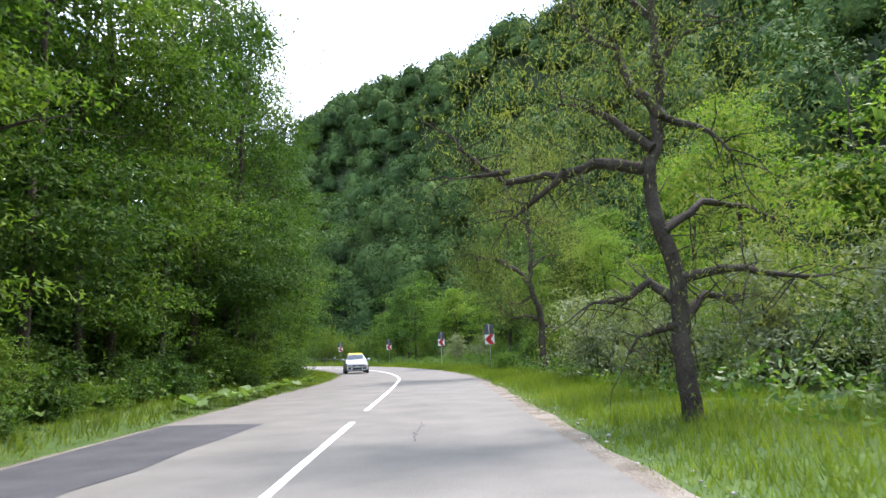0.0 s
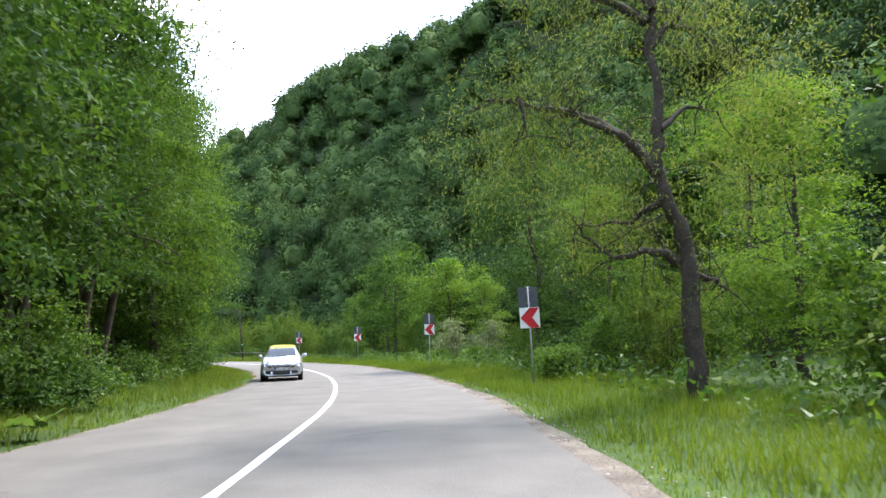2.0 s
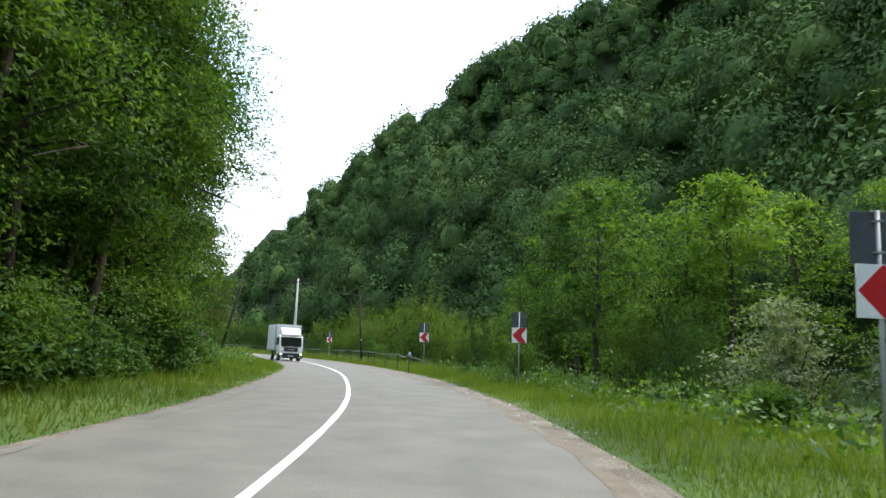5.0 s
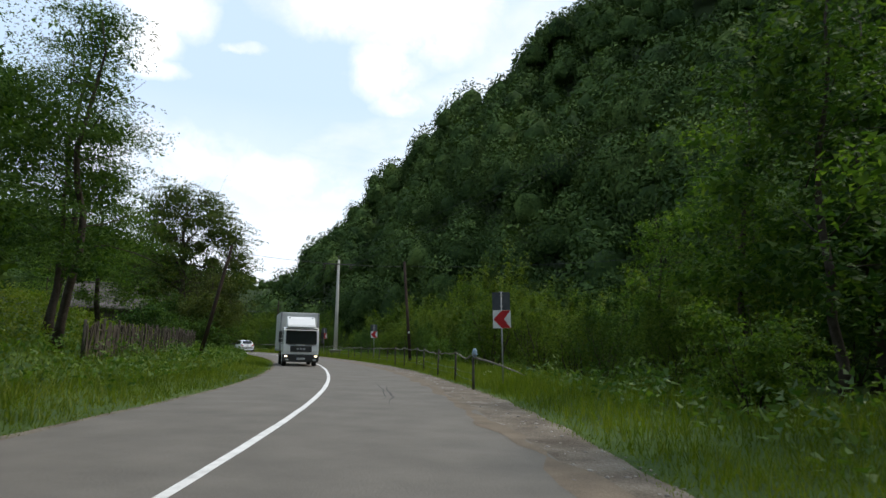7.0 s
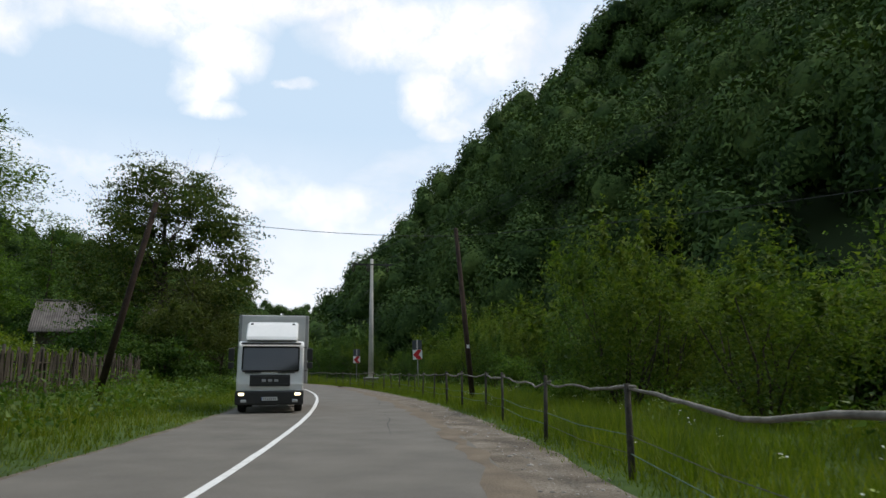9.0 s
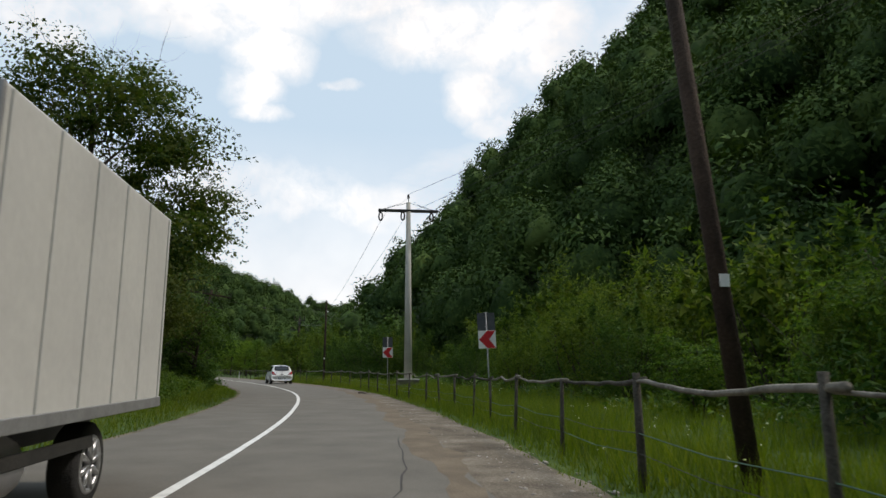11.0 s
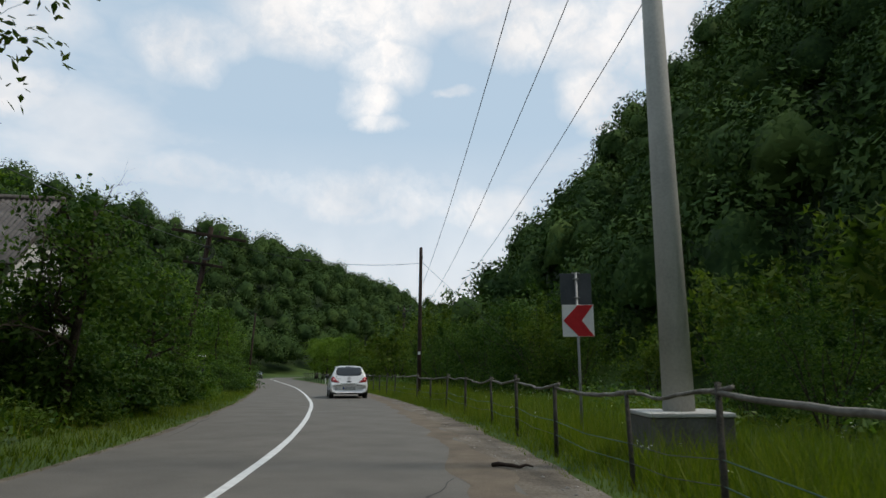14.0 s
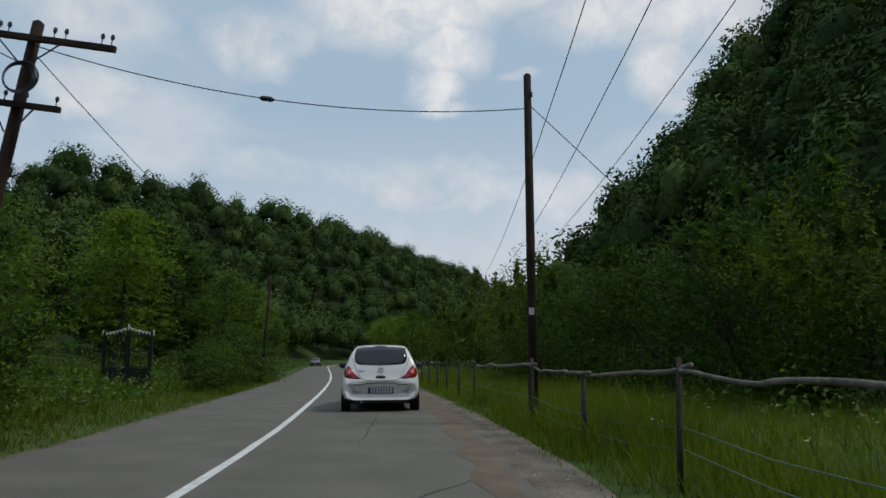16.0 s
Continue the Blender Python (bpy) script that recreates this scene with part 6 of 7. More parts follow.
for sx in (-0.72, -0.2, 0.2, 0.78):
    bm = bmesh.new()
    add_tube(bm, [(sx, -0.13, L - 1.7), (sx, -0.13, L - 1.6)], 0.01, 6)
    insulator(bm, (sx, -0.13, L - 1.62), 0.04, 0.12)
    part("insulator", bm, PORCELAIN, tele)
bm = bmesh.new()
for k in range(5):
    rr = 0.27 + 0.016 * k
    add_tube(bm, [(rr * math.cos(a) + 0.02 * k, -0.2 - 0.012 * k, L - 1.25 + rr * 0.95 * math.sin(a)) for a in np.linspace(0, 2 * math.pi, 25)], 0.012, 5, cap=False)
part("cable_coil", bm, PLASTIC, tele, "coil of spare black cable")
T = tele.matrix_basis
wire(T @ Vector((0.1, -0.1, L - 0.55)), (-61.16, 161.9, 6.55), 0.5, 0.011, "telephone_cable", "black telephone cable across the road with a splice", 24, (0.43,))
wire(T @ Vector((-0.1, 0.1, L - 0.9)), (-34.2, 113.9, 6.9), 1.1, 0.012, "telephone_cable", "black telephone cable along the roadside", 20)
wire((-34.05, 113.7, 6.95), (-25.5, 121.5, 6.8), 0.25, 0.012, "telephone_cable", "black telephone cable across the road", 16)
wire((-61.1, 161.95, 6.6), (-57.4, 169.0, 0.3), 0.0, 0.010, "stay_wire", "thin steel stay wire of the telephone pole", 6)
wire(T @ Vector((0.1, 0, L - 0.7)), (-88.0, 172.5, 5.9), 0.5, 0.010, "telephone_cable", "thin telephone cable along the road", 16)
wire((-25.5, 121.5, 6.8), (0.5, 118.0, 7.5), 0.5, 0.010, "telephone_cable", "thin telephone cable towards the slope", 12)


# ---------------------------------------------------------------- marker posts, driftwood
def marker_post(s, d, h=0.95):
    p = spot(s, d)
    ob = thing("marker_post", "white plastic marker post with a black band on the verge", "marker post", Matrix.Translation(p) @ pose(0, 0, 0, 0, 0, heading(s)), "marker posts")
    part("post", box((0.11, 0.06, h + 0.2), (0, 0, h / 2 - 0.1), 0.015), SIGN_WHITE, ob)
    part("band", box((0.116, 0.066, 0.2), (0, 0, h - 0.2), 0.012), INK, ob, "black band")


marker_post(226, 4.6)
p = along(154.9, 3.65)
tagged(new("branch", mesh_of("branch", tube(crooked((p[0] - 0.28, p[1] - 0.1, 0.03), (p[0] + 0.28, p[1] + 0.12, 0.03), -0.01, 5, 6, 0.02), [0.03, 0.035, 0.03, 0.03, 0.025, 0.02, 0.012], 6), TAR_WOOD, True)), "broken brown branch lying on the shoulder", "branch")


# ---------------------------------------------------------------- plank fence, house and gate on the left
pf = thing("plank_fence", "old weathered plank fence with uneven upright boards", "fence")
rng = np.random.RandomState(12)
s = 103.0
while s < 133.5:
    d = -8.0 - 0.6 * ramp(s, 100, 112) + rng.normal(0, 0.03)
    x, y = along(s, d)
    z = float(ground_z(x, y)[0])
    h = 1.28 + rng.uniform(-0.14, 0.12)
    w = rng.uniform(0.10, 0.15)
    t = pose(0, 0, 0, rng.normal(0, 2.5), rng.normal(0, 3.5), heading(s) + 90 + rng.normal(0, 4))
    ol = [(-w / 2, -0.1), (w / 2, -0.1), (w / 2, h - 0.05 * rng.rand()), (w * rng.uniform(-0.2, 0.2), h + 0.05), (-w / 2, h - 0.05 * rng.rand())]
    part("plank", prism(ol, 0.024, Matrix.Translation((float(x), float(y), z)) @ t), PLANK_WOOD, pf)
    s += w + rng.uniform(0.015, 0.07)
for zz in (0.42, 0.98):
    pts = [(*map(float, along(s, -8.06 - 0.6 * float(ramp(np.array(s), 100, 112)))), float(ground_z(*along(s, -8.5))[0]) + zz) for s in np.arange(103, 134, 2.0)]
    part("rail", tube(pts, 0.035, 6), PLANK_WOOD, pf, smooth=True)
for s in np.arange(103, 134, 2.6):
    x, y = along(s, -8.12 - 0.6 * float(ramp(np.array(s), 100, 112)))
    z = float(ground_z(x, y)[0])
    part("post", tube([(x, y, z - 0.3), (x + 0.02, y, z + 1.45)], [0.06, 0.05], 8), POST_WOOD, pf, smooth=True)


def house():
    """The farmhouse: plastered gable, dark boarded side under the eaves, a roof of corrugated sheets."""
    ax = Vector((-0.67, -0.742, 0))
    o = Matrix.Translation((-66.5, 146.0, 1.2)) @ Matrix(((ax.x, -0.742, 0, 0), (ax.y, 0.67, 0, 0), (0, 0, 1, 0), (0, 0, 0, 1)))
    ob = thing("farmhouse", "old farmhouse with white gable, dark boards and grey corrugated roof", "house", o)
    W, D, E, R = 11.0, 6.4, 4.1, 6.9              # length along x, depth along y, eaves and ridge heights
    bm = bmesh.new()
    add_box(bm, (W - 0.3, 0.2, E + 2), (W / 2, 0.15, E / 2 - 1), 0.0)
    part("side_wall", bm, LOG_WOOD, ob, "dark wooden side wall")
    n = 13
    for k in range(n):
        part("board", box((W - 0.28, 0.03, 0.23), (W / 2, 0.035, 0.15 + k * 0.255), 0.006), LOG_WOOD, ob)
    part("gable_wall", prism([(0.06, -2), (D - 0.06, -2), (D - 0.06, E), (D / 2, R - 0.15), (0.06, E)], 0.2, Matrix(((0, 1, 0, 0.0), (1, 0, 0, 0), (0, 0, 1, 0), (0, 0, 0, 1)))), PLASTER, ob, "white plastered gable wall")
    part("gable_wall", prism([(0.06, -2), (D - 0.06, -2), (D - 0.06, E), (D / 2, R - 0.15), (0.06, E)], 0.2, Matrix(((0, 1, 0, W - 0.2), (1, 0, 0, 0), (0, 0, 1, 0), (0, 0, 0, 1)))), PLASTER, ob, "white plastered gable wall")
    part("rear_wall", box((W - 0.3, 0.2, E + 2), (W / 2, D - 0.15, E / 2 - 1)), PLASTER, ob)
    q = E + (R - E) * 0.28
    part("gable_boarding", prism([(D * 0.14 + 0.1, q), (D * 0.86 - 0.1, q), (D / 2, R - 0.2)], 0.05, Matrix(((0, 1, 0, -0.03), (1, 0, 0, 0), (0, 0, 1, 0), (0, 0, 0, 1)))), GABLE_BOARD, ob, "grey-green boards in the gable top")
    win = part("window", box((0.06, 0.9, 1.1), (-0.015, D / 2 + 0.3, 1.9), 0.01), LOG_WOOD, ob, "small dark window frame")
    part("pane", box((0.02, 0.74, 0.94), (-0.045, D / 2 + 0.3, 1.9)), CAR_GLASS, win)
    for side in (0, 1):
        nx, ny = 480, 5
        xs = np.linspace(-0.45, W + 0.45, nx)
        co = []
        for j in range(ny + 1):
            t = j / ny
            yy = -0.55 + (D / 2 + 0.55) * t
            zz = E - 0.35 + (R - E + 0.35) * t
            if side:
                yy = D - yy
            co.append(np.c_[xs, np.full(nx, yy), zz + 0.036 * np.sin(xs * 2 * np.pi / 0.19) - 0.03 * (j % 2)])
        co = np.vstack(co)
        f = [(j * nx + i, j * nx + i + 1, (j + 1) * nx + i + 1, (j + 1) * nx + i) for j in range(ny) for i in range(nx - 1)]
        me = raw_mesh("roof", co, f, ROOF_SHEET, True)
        roof = part("roof", me, None, ob, "weathered grey corrugated roof sheets")
        solid = roof.modifiers.new("thickness", "SOLIDIFY")
        solid.thickness = 0.02
    part("ridge_cap", tube([(-0.45, D / 2, R + 0.02), (W + 0.45, D / 2, R + 0.02)], 0.11, 8), ROOF_SHEET, ob, smooth=True)
    part("eaves_board", box((W + 0.8, 0.03, 0.16), (W / 2, -0.5, E - 0.42), 0.005), LOG_WOOD, ob)
    for yy in (0, 1):
        a = (-0.43, -0.5, E - 0.36) if not yy else (-0.43, D + 0.5, E - 0.36)
        part("bargeboard", tube([a, (-0.43, D / 2, R - 0.02)], 0.06, 4), LOG_WOOD, ob)


house()

# wayside gate: dark metal panels under a white scalloped arch
gp = Vector((-78.8, 160.9, float(ground_z(-78.8, 160.9)[0]) + 0.2))
gate = thing("garden_gate", "dark metal garden gate under an arched white scalloped trim", "gate", Matrix.Translation(gp) @ pose(0, 0, 0, 0, 0, 36))
for x in (-0.95, 0.0, 0.95):
    part("post", box((0.08, 0.08, 2.35), (x, 0, 0.75), 0.01), GATE_PAINT, gate)
part("base_panel", box((1.86, 0.05, 0.62), (0, 0, 0.30), 0.01), GATE_PAINT, gate)
for sx in (-0.475, 0.475):
    frame_bm = bmesh.new()
    for q in ((0.84, 0.03, 0.04, 0, 0.64), (0.84, 0.03, 0.04, 0, 1.80), (0.04, 0.03, 1.2, -0.40, 1.22), (0.04, 0.03, 1.2, 0.40, 1.22), (0.84, 0.02, 0.03, 0, 1.22)):
        add_box(frame_bm, q[:3], (sx + q[3], 0, q[4]), 0.004)
    leaf = part("panel", frame_bm, GATE_PAINT, gate, "dark metal frame with thin bars")
    for k in range(6):
        part("bar", tube([(sx - 0.36 + 0.144 * k, -0.02, 0.64), (sx - 0.36 + 0.144 * k, -0.02, 1.8)], 0.009, 5), GATE_PAINT, leaf)
bm = bmesh.new()
arch = [(x, 1.86 + 0.22 * (1 - abs(x) / 1.0) ** 1.4) for x in np.linspace(-1.0, 1.0, 29)]
add_tube(bm, [(x, 0, z) for x, z in arch], 0.018, 6)
for x, z in arch[::2]:
    add_tube(bm, [(x, 0, z), (x, 0, z - 0.07), (x, 0, z - 0.1)], [0.045, 0.035, 0.01], 6)
for x, z in (arch[0], arch[14], arch[-1]):
    add_tube(bm, [(x, 0, z), (x, 0, z + 0.06), (x, 0, z + 0.13)], [0.02, 0.035, 0.006], 6)
part("trim", bm, SIGN_WHITE, gate, "white scalloped metal trim")


# ---------------------------------------------------------------- vehicles
class Shell:
    """A car body as a smooth skin over cross-sections. Stations: (y, half width, bottom z, shoulder z, belt z, roof half width, roof z)."""

    def __init__(self, stations):
        self.st = np.array(stations, float)
        self.n = len(stations)

    def section(self, u):
        u = min(max(u, 0), self.n - 1.0001)
        i = int(u)
        f = u - i
        p = [self.st[min(max(k, 0), self.n - 1)] for k in (i - 1, i, i + 1, i + 2)]
        y, w, zb, zs, zt, wr, zr = (0.5 * (2 * p[1] + (p[2] - p[0]) * f * 0.6 + (-0.6 * (p[2] - p[0]) * 2 + 6 * (p[2] - p[1]) - 0.6 * (p[3] - p[1]) - 0 * p[0]) * f * f + (0.6 * (p[2] - p[0]) - 4 * (p[2] - p[1]) + 0.6 * (p[3] - p[1])) * f**3))
        return [(0, zb), (w * 0.72, zb), (w * 0.93, zb + 0.05), (w * 0.99, zb + 0.17), (w, zs), (w * 0.975, zs + (zt - zs) * 0.7), (w * 0.945, zt), (wr + (w * 0.945 - wr) * 0.42, zt + (zr - zt) * 0.58), (wr, zr - 0.055), (wr * 0.9, zr - 0.018), (wr * 0.5, zr), (0, zr + 0.006)], y

    def point(self, u, v, lift=0.0):
        def at(uu, vv):
            pts, y = self.section(uu)
            sx = 1 if vv >= 0 else -1
            vv = min(abs(vv), 10.999)
            i = int(vv)
            f = vv - i
            x = pts[i][0] + (pts[i + 1][0] - pts[i][0]) * f
            z = pts[i][1] + (pts[i + 1][1] - pts[i][1]) * f
            return Vector((x * sx, y, z))
        p = at(u, v)
        if lift:
            a = at(min(u + 0.02, self.n - 1.001), v) - at(max(u - 0.02, 0), v)
            b = at(u, v + 0.02) - at(u, v - 0.02)
            nn = a.cross(b)
            if nn.length > 1e-9:
                nn.normalize()
                mid = Vector((0, p.y * 0.75, 0.6))
                if nn.dot(p - mid) < 0:
                    nn = -nn
                p = p + nn * lift
        return p

    def patch(self, us, vs, lift, nu=6, nv=6, mirror=False):
        """A piece of the skin, raised by lift; us and vs may slant: (u at v0, u at v1) pairs."""
        bm = bmesh.new()
        u0, u1 = us
        v0, v1 = vs
        over = v0 < 0                       # across the middle of the roof: vs counts from there
        rows = []
        for i in range(nu + 1):
            row = []
            for j in range(nv + 1):
                v = v0 + (v1 - v0) * j / nv
                t = j / nv
                a = u0[0] + (u0[1] - u0[0]) * t if hasattr(u0, "__len__") else u0
                b = u1[0] + (u1[1] - u1[0]) * t if hasattr(u1, "__len__") else u1
                row.append(bm.verts.new(self.point(a + (b - a) * i / nu, (11 - abs(v)) * (1 if v >= 0 else -1) if over else v, lift)))
            rows.append(row)
        for a, b in zip(rows, rows[1:]):
            for j in range(nv):
                bm.faces.new((a[j], a[j + 1], b[j + 1], b[j]))
        if mirror:
            bmesh.ops.scale(bm, vec=(-1, 1, 1), verts=bm.verts)
        return bm

    def body(self, per=5):
        bm = bmesh.new()
        rows = []
        us = np.linspace(0, self.n - 1, (self.n - 1) * per + 1)
        for u in us:
            pts, y = self.section(u)
            loop = [(x, z) for x, z in pts] + [(-x, z) for x, z in pts[-2:0:-1]]
            rows.append([bm.verts.new((x, y, z)) for x, z in loop])
        n = len(rows[0])
        for a, b in zip(rows, rows[1:]):
            for k in range(n):
                bm.faces.new((a[k], a[(k + 1) % n], b[(k + 1) % n], b[k]))
        bm.faces.new(rows[0][::-1])
        bm.faces.new(rows[-1])
        return bm


def wheel(parent, x, y, r=0.31, w=0.2, spokes=5):
    sx = 1 if x > 0 else -1
    bm = bmesh.new()
    prof = [(-w / 2, r * 0.66), (-w / 2, r * 0.9), (-w * 0.38, r * 0.99), (w * 0.38, r * 0.99), (w / 2, r * 0.9), (w / 2, r * 0.66)]
    n = 26
    rings = [[bm.verts.new((px, pr * math.cos(a), pr * math.sin(a))) for px, pr in prof] for a in (2 * math.pi * k / n for k in range(n))]
    for k in range(n):
        a, b = rings[k], rings[(k + 1) % n]
        for j in range(len(prof) - 1):
            bm.faces.new((a[j], a[j + 1], b[j + 1], b[j]))
    bmesh.ops.translate(bm, verts=bm.verts, vec=(x, y, r))
    wh = part("wheel", bm, RUBBER, parent, "black tyre", True)
    bm = bmesh.new()
    add_tube(bm, [(x + sx * w * 0.28, y, r), (x + sx * w * 0.44, y, r)], r * 0.16, 12)
    for k in range(spokes):
        a = 2 * math.pi * k / spokes + 0.3
        add_tube(bm, [(x + sx * w * 0.46, y + 0.05 * math.cos(a), r + 0.05 * math.sin(a)), (x + sx * w * 0.44, y + r * 0.62 * math.cos(a), r + r * 0.62 * math.sin(a))], [0.03, 0.036], 6)
    ringp = [(x + sx * w * 0.42, y + r * 0.63 * math.cos(a), r + r * 0.63 * math.sin(a)) for a in np.linspace(0, 2 * math.pi, 27)]
    add_tube(bm, ringp, 0.034, 6, cap=False)
    part("rim", bm, ALLOY, wh, "grey alloy rim", True)
    bm = bmesh.new()
    add_tube(bm, [(x - sx * w * 0.1, y, r), (x + sx * w * 0.1, y, r)], r * 0.66, 20)
    part("brake_disc", bm, PLASTIC, wh)
    return wh


def arch(parent, x, y, r):
    bm = bmesh.new()
    add_tube(bm, [(x, y, r), (x + (0.03 if x > 0 else -0.03), y, r)], r * 1.2, 24)
    part("wheel_arch", bm, PLASTIC, parent, "dark wheel arch")


def plate(parent, at, turn=0.0, w=0.52):
    """A number plate whose characters are plain bars."""
    m = Matrix.Translation(at) @ pose(0, 0, 0, 0, 0, turn)
    bm = bmesh.new()
    add_box(bm, (w + 0.05, 0.014, 0.145), (0, 0.004, 0), 0.004)
    bmesh.ops.transform(bm, matrix=m, verts=bm.verts)
    fr = part("plate_frame", bm, PLASTIC, parent)
    bm = bmesh.new()
    add_box(bm, (w, 0.012, 0.11), (0, -0.002, 0), 0.003)
    bmesh.ops.transform(bm, matrix=m, verts=bm.verts)
    pl = part("number_plate", bm, PLATE, parent, "white number plate with dark bars")
    bm = bmesh.new()
    for k in range(7):
        add_box(bm, (0.026, 0.004, 0.066), (-w / 2 + 0.085 + 0.062 * k, -0.0095, 0))
    bmesh.ops.transform(bm, matrix=m, verts=bm.verts)
    part("bars", bm, INK, pl)
    bm = bmesh.new()
    add_box(bm, (0.035, 0.004, 0.10), (-w / 2 + 0.022, -0.0095, 0))
    bmesh.ops.transform(bm, matrix=m, verts=bm.verts)
    part("blue_strip", bm, BLUE_INK, pl)


def mirror_shell(parent, sx, y, z, x, mat):
    bm = bmesh.new()
    bmesh.ops.create_icosphere(bm, subdivisions=2, radius=0.1)
    for v in bm.verts:
        v.co = Vector((v.co.x * 1.15, v.co.y * 0.6, v.co.z * 0.78))
    bmesh.ops.translate(bm, verts=bm.verts, vec=(sx * (x + 0.1), y, z))
    add_box(bm, (0.1, 0.05, 0.04), (sx * (x + 0.0), y, z - 0.05), 0.01)
    part("wing_mirror", bm, mat, parent, smooth=True)


def round_line(points, per=4):
    """A closed smooth outline through points in x and z."""
    n, out = len(points), []
    for i in range(n):
        p = [np.array(points[(i + k) % n], float) for k in (-1, 0, 1, 2)]
        for t in np.arange(per) / per:
            out.append(0.5 * (2 * p[1] + (p[2] - p[0]) * t + (2 * p[0] - 5 * p[1] + 4 * p[2] - p[3]) * t**2 + (3 * p[1] - p[0] - 3 * p[2] + p[3]) * t**3))
    return out


class Tail:
    """Finds the tail's surface behind a place in x and z, to lay lamps, glass and seams on it."""

    def __init__(self, mesh):
        bm = bmesh.new()
        bm.from_mesh(mesh)
        self.tree = mathutils.bvhtree.BVHTree.FromBMesh(bm)
        bm.free()

    def at(self, x, z, lift):
        hit, normal, _, _ = self.tree.ray_cast(Vector((x, -2, z)), Vector((0, 1, 0)))
        if hit is None:
            hit, normal, _, _ = self.tree.find_nearest(Vector((x, 0.1, z)))
        if normal.y > 0:
            normal = -normal
        return hit + normal * lift

    def sheet(self, outline, lift, rings=5, rim=0.0):
        """A raised sheet inside an outline, its rim bent down to the surface by rim."""
        bm = bmesh.new()
        mid = np.mean(outline, 0)
        loops = []
        for k in range(1, rings + 1):
            t = k / rings
            loops.append([bm.verts.new(self.at(*(mid + (p - mid) * t), lift - rim * t**4)) for p in outline])
        c = bm.verts.new(self.at(*mid, lift))
        n = len(outline)
        for i in range(n):
            bm.faces.new((c, loops[0][i], loops[0][(i + 1) % n]))
        for a_, b_ in zip(loops, loops[1:]):
            for i in range(n):
                bm.faces.new((a_[i], b_[i], b_[(i + 1) % n], a_[(i + 1) % n]))
        foot = [bm.verts.new(v.co + Vector((0, 0.03, 0))) for v in loops[-1]]
        for i in range(n):
            bm.faces.new((loops[-1][i], foot[i], foot[(i + 1) % n], loops[-1][(i + 1) % n]))
        return bm

    def line(self, points, r, lift=0.0):
        return tube([self.at(x, z, lift) for x, z in points], r, 6)


